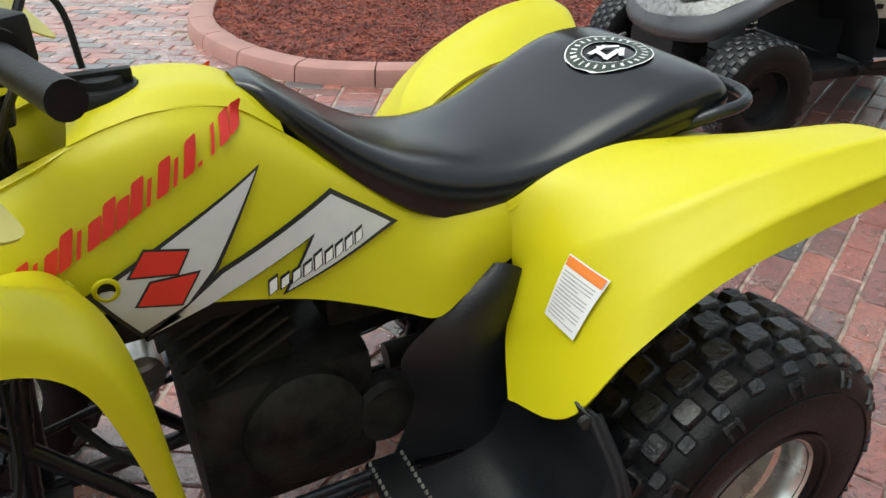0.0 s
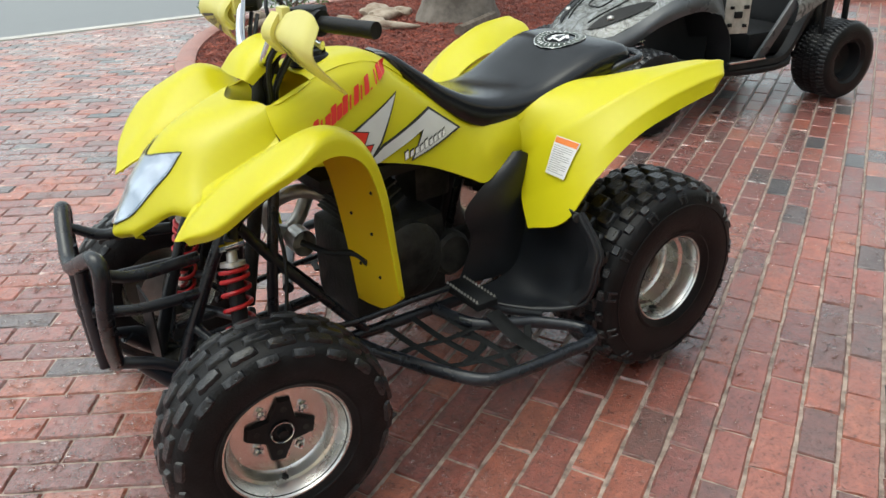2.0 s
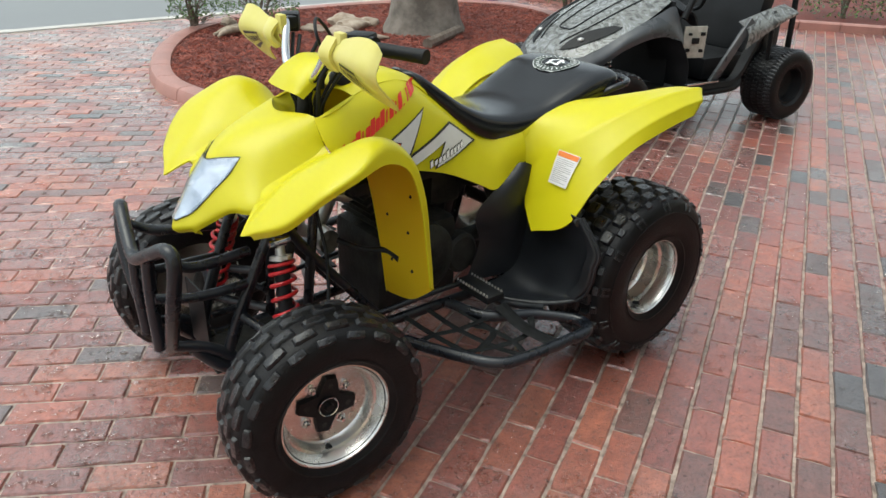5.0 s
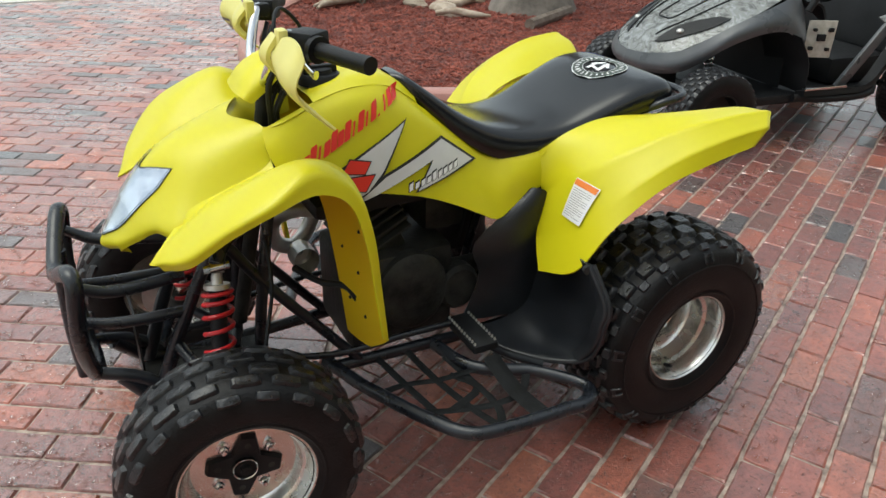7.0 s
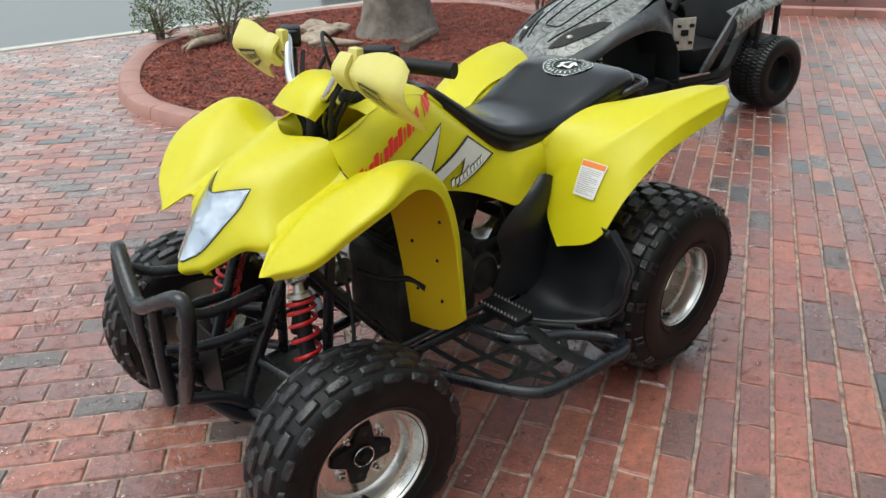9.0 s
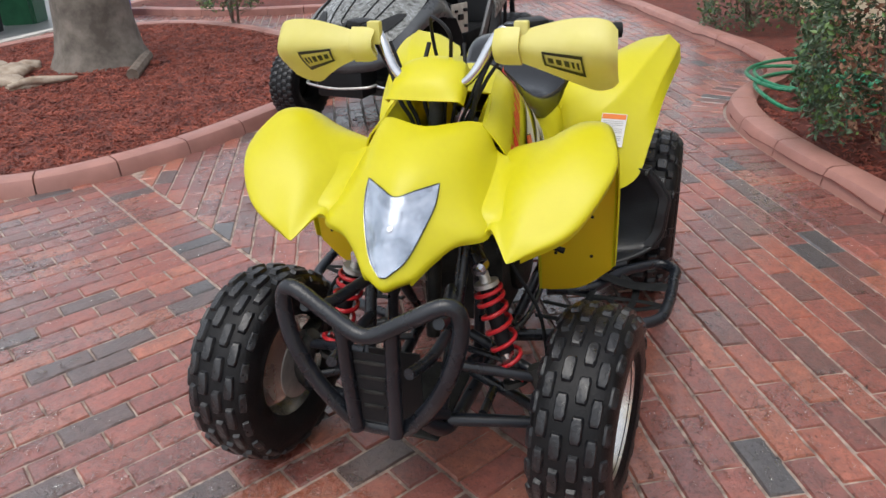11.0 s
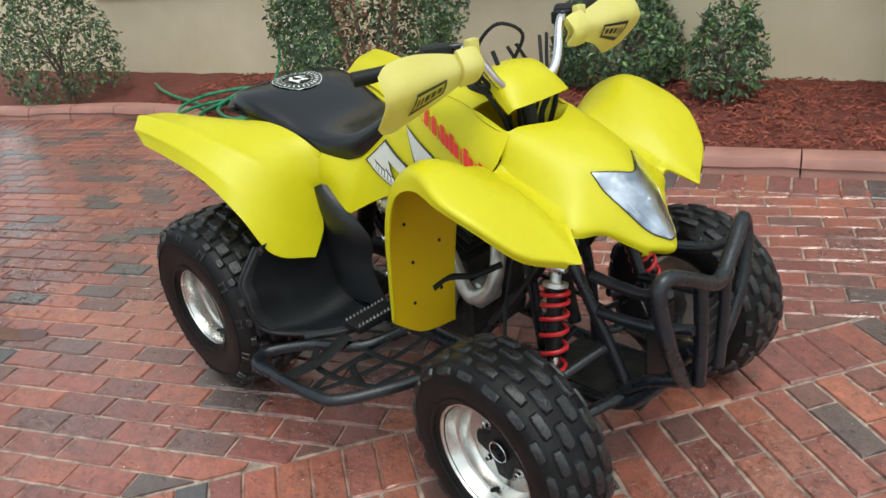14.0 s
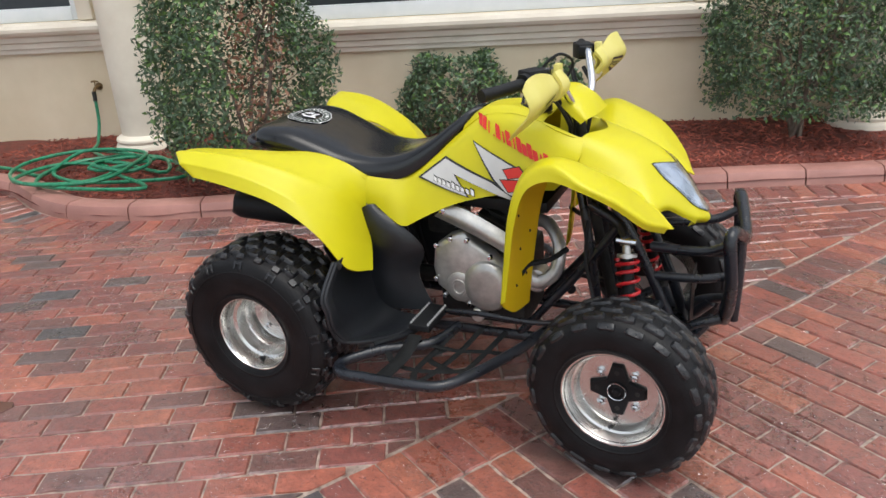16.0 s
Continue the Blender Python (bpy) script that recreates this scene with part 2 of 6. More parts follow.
PANE = surf("dark_window_glass", (0.03, 0.035, 0.04), (0.045, 0.05, 0.055), 0.06, 2, 0.0, spread=0.02)


# ---- building helpers ----
def mesh_of(bm, name, smooth=40):
    me = bpy.data.meshes.new(name)
    bmesh.ops.recalc_face_normals(bm, faces=bm.faces)
    bm.to_mesh(me)
    bm.free()
    if smooth:
        me.shade_smooth()
        me.set_sharp_from_angle(angle=radians(smooth))
    return me


def part(name, bm, material, parent=None, label="", smooth=40):
    ob = new(name, mesh_of(bm, name, smooth))
    ob.data.materials.append(material)
    if parent is not None:
        ob.parent = parent
    return tagged(ob, label)


def thing(name, label, category, at=None, group="", kind=""):
    ob = new(name)
    ob.empty_display_size = 0.1
    if at is not None:
        ob.matrix_basis = at
    return tagged(ob, label, category, group, kind)


def spline(pts, n, closed=False):
    """Points along a Catmull-Rom curve through pts, n to a span."""
    p = [Vector(q) for q in pts]
    k = len(p)
    out = []
    for i in range(k if closed else k - 1):
        if closed:
            a, b, c, d = p[(i - 1) % k], p[i], p[(i + 1) % k], p[(i + 2) % k]
        else:
            b, c = p[i], p[i + 1]
            a = p[i - 1] if i else 2 * b - c
            d = p[i + 2] if i + 2 < k else 2 * c - b
        for j in range(n):
            t = j / n
            out.append(0.5 * ((2 * b) + (c - a) * t + (2 * a - 5 * b + 4 * c - d) * t * t + (3 * b - a - 3 * c + d) * t ** 3))
    if not closed:
        out.append(p[-1])
    return out


def tube(pts, r, n=5, seg=10, closed=False, bm=None, flat=1.0, curve=True):
    """A round bar along a smooth curve through pts. r: a number or one for each point."""
    bm = bm or bmesh.new()
    path = spline(pts, n, closed) if curve else [Vector(q) for q in pts]
    k = len(path)
    radii = [r] * k if isinstance(r, (int, float)) else [float(v) for v in np.interp(np.linspace(0, len(r) - 1, k), range(len(r)), r)]
    rings, up = [], None
    for i, q in enumerate(path):
        if closed:
            d = path[(i + 1) % k] - path[i - 1]
        else:
            d = path[min(i + 1, k - 1)] - path[max(i - 1, 0)]
        d.normalize()
        if up is None:
            up = d.orthogonal().normalized()
            if flat != 1.0:
                up = (Vector((0, 0, 1)) - d * d.z).normalized()
        up = (up - d * up.dot(d)).normalized()
        side = d.cross(up)
        rings.append([bm.verts.new(q + radii[i] * (math.cos(a) * side + math.sin(a) * up * flat)) for a in (2 * math.pi * j / seg for j in range(seg))])
    for i in range(k if closed else k - 1):
        a, b = rings[i], rings[(i + 1) % k]
        for j in range(seg):
            bm.faces.new((a[j], a[(j + 1) % seg], b[(j + 1) % seg], b[j]))
    if not closed:
        bm.faces.new(rings[0])
        bm.faces.new(rings[-1])
    return bm


def box(x0, x1, y0, y1, z0, z1, bevel=0.0, m=None, bm=None):
    bm = bm or bmesh.new()
    made = bmesh.ops.create_cube(bm, size=1.0)["verts"]
    for v in made:
        v.co = Vector((x0 + (v.co.x + 0.5) * (x1 - x0), y0 + (v.co.y + 0.5) * (y1 - y0), z0 + (v.co.z + 0.5) * (z1 - z0)))
    if bevel:
        edges = list({e for v in made for e in v.link_edges})
        res = bmesh.ops.bevel(bm, geom=edges, offset=bevel, segments=2, affect="EDGES", profile=0.6)
        made = list({v for f in res["faces"] for v in f.verts} | {v for v in made if v.is_valid})
    if m is not None:
        bmesh.ops.transform(bm, matrix=m, verts=made)
    return bm


def revolve(profile, seg=48, bm=None, m=None, closed=False):
    """A turned shape about the y axis. profile: (y, radius) pairs."""
    bm = bm or bmesh.new()
    rings = []
    for y, r in profile:
        if r < 1e-6:
            rings.append([bm.verts.new((0, y, 0))])
        else:
            rings.append([bm.verts.new((r * math.cos(a), y, r * math.sin(a))) for a in (2 * math.pi * j / seg for j in range(seg))])
    pairs = list(zip(rings, rings[1:])) + ([(rings[-1], rings[0])] if closed else [])
    for a, b in pairs:
        for j in range(seg):
            q = [a[j % len(a)], a[(j + 1) % len(a)], b[(j + 1) % len(b)], b[j % len(b)]]
            q = list(dict.fromkeys(q))
            if len(q) > 2:
                bm.faces.new(q)
    if m is not None:
        bmesh.ops.transform(bm, matrix=m, verts=[v for ring in rings for v in ring])
    return bm


def patch(rows, nu=6, nv=6):
    """A smooth sheet of points through rows of control points."""
    across = [spline(r, nv) for r in rows]
    return [list(c) for c in zip(*[spline(col, nu) for col in zip(*across)])]


def sheet(grid, thick=0.0, mirror=False, bm=None, lift=0.0):
    """A mesh of a grid of points; thick: the depth of the sheet behind its face."""
    bm = bm or bmesh.new()
    g = [[Vector(p) for p in r] for r in grid]
    nr, nc = len(g), len(g[0])

    def normal(i, j):
        a = g[min(i + 1, nr - 1)][j] - g[max(i - 1, 0)][j]
        b = g[i][min(j + 1, nc - 1)] - g[i][max(j - 1, 0)]
        n = a.cross(b)
        return n.normalized() if n.length > 1e-9 else Vector((0, 0, 1))

    def layer(off):
        return [[bm.verts.new(((q := g[i][j] + normal(i, j) * off).x, -q.y if mirror else q.y, q.z)) for j in range(nc)] for i in range(nr)]

    def fill(v):
        for i in range(nr - 1):
            for j in range(nc - 1):
                bm.faces.new((v[i][j], v[i + 1][j], v[i + 1][j + 1], v[i][j + 1]))

    a = layer(lift)
    fill(a)
    if thick:
        b = layer(lift + thick)
        fill(b)
        rim = [(i, 0) for i in range(nr)] + [(nr - 1, j) for j in range(1, nc)] + [(i, nc - 1) for i in range(nr - 2, -1, -1)] + [(0, j) for j in range(nc - 2, 0, -1)]
        for (i, j), (k, l) in zip(rim, rim[1:] + rim[:1]):
            bm.faces.new((a[i][j], a[k][l], b[k][l], b[i][j]))
    bmesh.ops.remove_doubles(bm, verts=bm.verts, dist=1e-5)
    return bm


def inside(x, y, poly):
    hit = False
    for (x0, y0), (x1, y1) in zip(poly, poly[1:] + poly[:1]):
        if (y0 > y) != (y1 > y) and x < (x1 - x0) * (y - y0) / (y1 - y0) + x0:
            hit = not hit
    return hit


# ---- ground ----
ISLAND = [(-2.75, -1.93), (-2.2, -2.03), (-1.8, -2.11), (-1.42, -2.22), (-1.05, -2.4), (-0.77, -2.62), (-0.57, -2.98), (-0.47, -3.4), (-0.46, -3.8), (-0.6, -4.35),
          (-0.95, -5.1), (-1.5, -5.8), (-2.4, -6.3), (-3.6, -6.4), (-4.8, -6.1), (-5.5, -5.3), (-5.3, -4.2), (-4.6, -3.0), (-3.8, -2.25), (-3.2, -1.97)]
HOUSE_EDGE = [(4.2, 3.75), (2.4, 2.86), (1.4, 2.41), (0.9, 2.23), (0.5, 2.07), (-0.1, 1.84), (-0.8, 1.57), (-1.37, 1.31), (-1.9, 1.04), (-2.3, 0.86),
              (-2.65, 0.76), (-2.95, 0.74), (-3.3, 0.83), (-3.65, 0.98), (-4.05, 1.0), (-4.6, 0.82), (-5.3, 0.45), (-6.9, -0.3), (-7.6, -0.7)]
FAR_BED = [(-7.0, -3.4), (-7.5, -2.55), (-8.0, -1.75), (-8.4, -1.3), (-12.0, -3.0), (-12.0, -6.9), (-6.95, -6.9), (-6.5, -6.3), (-6.45, -4.9), (-6.7, -4.0)]
HOUSE_BED = HOUSE_EDGE + [(-9.5, 0.5), (-5.0, 3.5), (4.0, 7.5)]
WALL_TURN = radians(16.5)
WALL = Matrix.Translation((0.11, 3.53, 0)) @ Matrix.Rotation(WALL_TURN, 4, "Z")   # x along the facade, y into the house

bm = bmesh.new()
bmesh.ops.create_grid(bm, x_segments=2, y_segments=2, size=150)
ground = part("ground", bm, MORTAR, smooth=0)
ground.location = (0, 0, -0.007)
tagged(ground, "sandy mortar bed under the brick paving", "ground", kind="structure")
bm = bmesh.new()
bmesh.ops.create_grid(bm, x_segments=2, y_segments=2, size=1)
road = part("road", bm, ASPHALT, smooth=0)
road.matrix_basis = Matrix.Translation((0, -36.92, 0.001)) @ Matrix.Diagonal((60, 30, 1, 1))
tagged(road, "wet grey asphalt road beyond the brick drive", "road", kind="structure")
edge = part("trim", box(-60, 60, -6.92, -6.77, -0.02, 0.006, 0.003), CONCRETE)
tagged(edge, "pale concrete strip along the road", "edging", kind="structure")


def bed(name, outline, height, label):
    """A heaped mulch bed inside an outline."""
    b = bmesh.new()
    cx, cy = sum(p[0] for p in outline) / len(outline), sum(p[1] for p in outline) / len(outline)
    b.faces.new([b.verts.new((x, y, height)) for x, y in outline])
    bmesh.ops.triangulate(b, faces=b.faces)
    for _ in range(4):
        bmesh.ops.subdivide_edges(b, edges=[e for e in b.edges if e.calc_length() > 0.25], cuts=1)
        bmesh.ops.triangulate(b, faces=b.faces)
    for v in b.verts:
        v.co.z = height + 0.02 * noise.noise(v.co * 2.3) + 0.012 * noise.noise(v.co * 7.0)
    return tagged(part(name, b, MULCH), label, "mulch bed", kind="structure")


ISLAND_IN = [((x - (-2.6)) * 0.97 - 2.6, (y + 4.2) * 0.97 - 4.2) for x, y in ISLAND]
bed("mulch_bed", ISLAND_IN, 0.05, "red wood mulch in the island bed")
bed("mulch_bed", HOUSE_BED, 0.035, "red wood mulch in the bed along the house")
bed("mulch_bed", FAR_BED, 0.03, "red wood mulch in the far bed across the drive")


def kerb_stones(name, line, inward, closed, label, step=0.42, w=0.17, h=0.085):
    """Cast kerb stones, one after another along a curve, with open joints."""
    path = spline([(x, y, 0) for x, y in line], 14, closed)
    if closed:
        path.append(path[0])
    s = [0.0]
    for a, b in zip(path, path[1:]):
        s.append(s[-1] + (b - a).length)

    def at(d):
        d = min(max(d, 0), s[-1])
        i = min(int(np.searchsorted(s, d)), len(s) - 1) or 1
        f = (d - s[i - 1]) / max(1e-6, s[i] - s[i - 1])
        p = path[i - 1].lerp(path[i], f)
        t = (path[i] - path[i - 1]).normalized()
        return p, Vector((-t.y, t.x, 0)) * inward
    root = thing(name, label, "kerb", kind="structure")
    prof = [(0.0, -0.02), (0.012, h * 0.62), (0.026, h * 0.9), (0.05, h), (w * 0.8, h), (w, h * 0.86), (w, -0.02)]
    n = int(s[-1] / step)
    for k in range(n):
        b = bmesh.new()
        lo, hi = k * s[-1] / n + 0.004, (k + 1) * s[-1] / n - 0.004
        rings = []
        for d in np.linspace(lo, hi, 4):
            p, q = at(d)
            rings.append([b.verts.new(p + q * u + Vector((0, 0, z))) for u, z in prof])
        for r0, r1 in zip(rings, rings[1:]):
            for i in range(len(prof) - 1):
                b.faces.new((r0[i], r0[i + 1], r1[i + 1], r1[i]))
        b.faces.new(rings[0])
        b.faces.new(rings[-1])
        part("kerb_stone", b, KERB, root)
    return at, s[-1]


kerb_stones("kerb_island", ISLAND, -1, True, "red concrete kerb stones round the island bed")
house_at, house_len = kerb_stones("kerb_house", HOUSE_EDGE, -1, False, "red concrete kerb stones along the house bed")
kerb_stones("kerb_far", FAR_BED, -1, True, "red concrete kerb stones round the far bed")


# ---- house ----
wall = thing("wall_house", "cream stucco house wall with moulded window sills", "wall", WALL, kind="structure")
WINDOWS = [(-6.4, -4.43, 0.94), (-2.72, 0.2, 0.845)]     # from, to, and the sill's height
xs = [-8.5] + [v for w in WINDOWS for v in w[:2]] + [7.0]
for i, (a, b) in enumerate(zip(xs, xs[1:])):
    if i % 2 == 0:
        part("wall_panel", box(a, b, 0, 0.2, -0.1, 3.2), STUCCO, wall)
    else:
        part("wall_panel", box(a, b, 0.0, 0.2, -0.1, WINDOWS[i // 2][2] + 0.03), STUCCO, wall)
        part("wall_panel", box(a, b, 0.0, 0.2, 2.45, 3.2), STUCCO, wall)


def moulding(x0, x1, z, parent):
    """A stepped sill moulding along the wall."""
    prof = [(0.0, z - 0.2), (-0.03, z - 0.2), (-0.035, z - 0.165), (-0.05, z - 0.16), (-0.055, z - 0.12), (-0.075, z - 0.11), (-0.085, z - 0.07),
            (-0.115, z - 0.055), (-0.13, z - 0.03), (-0.13, z - 0.005), (-0.115, z + 0.02), (0.0, z + 0.03)]
    b = bmesh.new()
    r = [[b.verts.new((x, y - 0.001, q)) for y, q in prof] for x in (x0, x1)]
    for i in range(len(prof)):
        j = (i + 1) % len(prof)
        b.faces.new((r[0][i], r[0][j], r[1][j], r[1][i]))
    b.faces.new(r[0])
    b.faces.new(r[1])
    return part("window_sill", b, TRIM, parent, smooth=25)


for n, (a, b, z) in enumerate(WINDOWS):
    win = thing("window_%d" % (n + 1), "white framed window over a cream moulded sill", "window", WALL, kind="structure")
    moulding(a - 0.23, b + 0.23, z, win)
    z += 0.035
    part("window_frame", box(a + 0.005, a + 0.09, 0.05, 0.12, z, 2.445, 0.006), WHITEFRAME, win)
    part("window_frame", box(b - 0.09, b - 0.005, 0.05, 0.12, z, 2.445, 0.006), WHITEFRAME, win)
    part("window_frame", box(a + 0.092, b - 0.092, 0.05, 0.12, z - 0.003, z + 0.10, 0.006), WHITEFRAME, win)
    part("window_frame", box(a + 0.092, b - 0.092, 0.05, 0.12, 2.35, 2.445, 0.006), WHITEFRAME, win)
    part("pane", box(a + 0.095, b - 0.095, 0.08, 0.09, z + 0.102, 2.348), PANE, win)
    part("trim", box(b + 0.004, b + 0.13, -0.04, -0.001, z + 0.002, 2.6, 0.012), TRIM, win)
    part("trim", box(a - 0.13, a - 0.004, -0.04, -0.001, z + 0.002, 2.6, 0.012), TRIM, win)


def column(x, y, r=1.0):
    c = thing("column", "round cream column on a moulded base", "column", Matrix.Translation((x, y, 0)), group="house columns", kind="structure")
    turn = Matrix.Rotation(radians(90), 4, "X")
    part("shaft", revolve([(0.0, 0), (0.0, 0.001), (0.14, 0.19 * r), (0.5, 0.19 * r), (1.6, 0.185 * r), (3.2, 0.17 * r), (3.2, 0)], 40, m=turn), TRIM, c)
    part("base", revolve([(-0.05, 0), (-0.05, 0.25 * r), (0.06, 0.25 * r), (0.075, 0.24 * r), (0.085, 0.23 * r), (0.105, 0.24 * r), (0.12, 0.235 * r), (0.135, 0.21 * r), (0.145, 0.193 * r), (0.145, 0)], 40, m=turn), TRIM, c)


column(-3.58, 2.17, 1.0)
column(1.45, 3.72)
column(-7.9, 0.05)


# ---- quad bike ----
quad = thing("quad_bike", "yellow sport quad bike with black seat parked on wet bricks", "quad bike")


def flip(p, m):
    return (p[0], -p[1] if m else p[1], p[2])


def both(rows):
    """Rows of points from the middle outwards, completed to the other side."""
    return [[(x, -y, z) for x, y, z in reversed(r[1:])] + list(r) for r in rows]


# bodywork: the hood
def crease(rows, cols, k=0.14):
    """Rows with two points added close to each named column, so that the sheet bends sharply there."""
    out = []
    for r in rows:
        q = []
        for j, p in enumerate(r):
            near = [tuple(a + (b - a) * k for a, b in zip(p, r[n])) if 0 <= n < len(r) else None for n in (j - 1, j + 1)]
            q += [near[0], p, near[1]] if j in cols else [p]
        out.append([p for p in q if p])
    return out


HOOD = [[(0.442, 0, 0.838), (0.395, 0.112, 0.838), (0.395, 0.150, 0.775)],
        [(0.525, 0, 0.820), (0.487, 0.104, 0.806), (0.487, 0.158, 0.742)],
        [(0.608, 0, 0.780), (0.565, 0.094, 0.772), (0.555, 0.165, 0.712)],
        [(0.662, 0, 0.714), (0.620, 0.088, 0.718), (0.612, 0.17, 0.684)],
        [(0.682, 0, 0.678), (0.652, 0.068, 0.684), (0.640, 0.122, 0.668)],
        [(0.702, 0, 0.641), (0.680, 0.050, 0.646), (0.667, 0.083, 0.640)],
        [(0.722, 0, 0.603), (0.708, 0.032, 0.609), (0.697, 0.052, 0.611)],
        [(0.714, 0, 0.588), (0.697, 0.028, 0.594), (0.684, 0.046, 0.596)]]
HOOD = [r + [(r[2][0] - 0.005, r[2][1] + (0.016 if i < 4 else 0.003), r[2][2] - (0.02 if i < 4 else 0.012))] for i, r in enumerate(HOOD)]
HOOD_GRID = patch(both(HOOD), 6, 5)


def drape(points, surface, d, lift):
    """Points moved along d onto a surface given by its grid, and lifted off it."""
    d = np.array(d) / np.linalg.norm(d)
    cloud = np.array([tuple(p) for r in surface for p in r])
    flat = cloud - np.outer(cloud @ d, d)
    out = []
    for p in points:
        p = np.array(p)
        q = p - (p @ d) * d
        dist = ((flat - q) ** 2).sum(axis=1)
        k = np.argsort(dist)[:5]
        w = 1 / (dist[k] + 1e-6)
        out.append(Vector(q + d * (float(((cloud[k] @ d) * w).sum() / w.sum()) + lift)))
    return out


hood = part("hood", sheet(HOOD_GRID, 0.004), YELLOW, quad, smooth=60)
rim = [(0.442, 0, 0.838), (0.395, 0.112, 0.838), (0.33, 0.122, 0.855), (0.275, 0.108, 0.873)]
down = [(0.40, 0, 0.79), (0.355, 0.085, 0.785), (0.31, 0.085, 0.79), (0.28, 0.075, 0.80)]
part("cowl_lining", sheet(patch(both([rim]) + both([[tuple((a + b) / 2 + (0.006 if i == 2 else 0) for i, (a, b) in enumerate(zip(p, q))) for p, q in zip(rim, down)]]) + both([down]), 5, 6), 0.003), YELLOW, quad, smooth=60)

LENS_ROWS = [[(0.632, 0, 0.752), (0.614, 0.038, 0.760), (0.582, 0.080, 0.767)],
             [(0.648, 0, 0.709), (0.640, 0.042, 0.716), (0.612, 0.079, 0.730)],
             [(0.673, 0, 0.67), (0.667, 0.034, 0.675), (0.647, 0.064, 0.685)],
             [(0.698, 0, 0.632), (0.695, 0.021, 0.634), (0.686, 0.039, 0.639)],
             [(0.709, 0, 0.612), (0.709, 0.004, 0.612), (0.7085, 0.008, 0.613)]]
HOOD_FINE = patch(both(HOOD), 14, 8)
FACING = (0.72, 0, 0.69)
LENS_GRID = patch(both(LENS_ROWS), 6, 6)
lamp = part("headlight", sheet([drape(r, HOOD_FINE, FACING, 0.006) for r in LENS_GRID]), REFLECTOR, quad, "silver reflector behind a clear headlight lens", smooth=60)
part("lens", sheet([drape(r, HOOD_FINE, FACING, 0.009) for r in LENS_GRID], 0.002), LENS, lamp, smooth=60)
outline = LENS_GRID[0][:-1] + [r[-1] for r in LENS_GRID[:-1]] + list(reversed(LENS_GRID[-1][1:])) + [r[0] for r in reversed(LENS_GRID[1:])]
part("gasket", tube(drape(outline, HOOD_FINE, FACING, 0.0055), 0.0016, 1, 6, True, curve=False), BLACK, lamp)
bulb = bmesh.new()
at = drape([(0.664, 0, 0.697)], HOOD_FINE, FACING, 0.004)[0]
bmesh.ops.create_uvsphere(bulb, u_segments=20, v_segments=12, radius=0.009, matrix=Matrix.Translation(at) @ Matrix.Rotation(radians(46), 4, "Y") @ Matrix.Diagonal((1, 1, 0.3, 1)))
part("bulb_shield", bulb, CHROME, lamp)

# front fenders with their down-turned rear flaps
FENDER = [[(0.615, 0.198, 0.690), (0.66, 0.238, 0.653), (0.664, 0.248, 0.649), (0.654, 0.268, 0.653), (0.647, 0.268, 0.640)],
          [(0.565, 0.193, 0.702), (0.615, 0.245, 0.705), (0.625, 0.305, 0.699), (0.622, 0.358, 0.702), (0.612, 0.361, 0.684)],
          [(0.497, 0.185, 0.728), (0.535, 0.245, 0.760), (0.545, 0.325, 0.775), (0.553, 0.408, 0.768), (0.546, 0.414, 0.748)],
          [(0.43, 0.180, 0.748), (0.45, 0.25, 0.788), (0.458, 0.335, 0.824), (0.472, 0.423, 0.808), (0.468, 0.432, 0.786)],
          [(0.365, 0.185, 0.772), (0.375, 0.26, 0.80), (0.372, 0.335, 0.842), (0.378, 0.398, 0.842), (0.382, 0.416, 0.80)],
          [(0.315, 0.20, 0.75), (0.30, 0.275, 0.772), (0.297, 0.34, 0.80), (0.302, 0.400, 0.79), (0.318, 0.416, 0.765)],
          [(0.297, 0.22, 0.67), (0.272, 0.29, 0.69), (0.265, 0.345, 0.70), (0.268, 0.408, 0.69), (0.288, 0.422, 0.67)],
          [(0.280, 0.232, 0.53), (0.262, 0.29, 0.535), (0.255, 0.345, 0.54), (0.252, 0.409, 0.545), (0.270, 0.422, 0.54)],
          [(0.262, 0.236, 0.370), (0.254, 0.29, 0.372), (0.247, 0.345, 0.385), (0.240, 0.407, 0.430), (0.256, 0.420, 0.445)]]
FENDER = [[(r[0][0] - 0.004, r[0][1] - 0.022, r[0][2] - (0.022 if i < 5 else 0.0))] + r if i < 5 else [(r[0][0], r[0][1] - 0.006, r[0][2] - 0.006)] + r for i, r in enumerate(FENDER)]
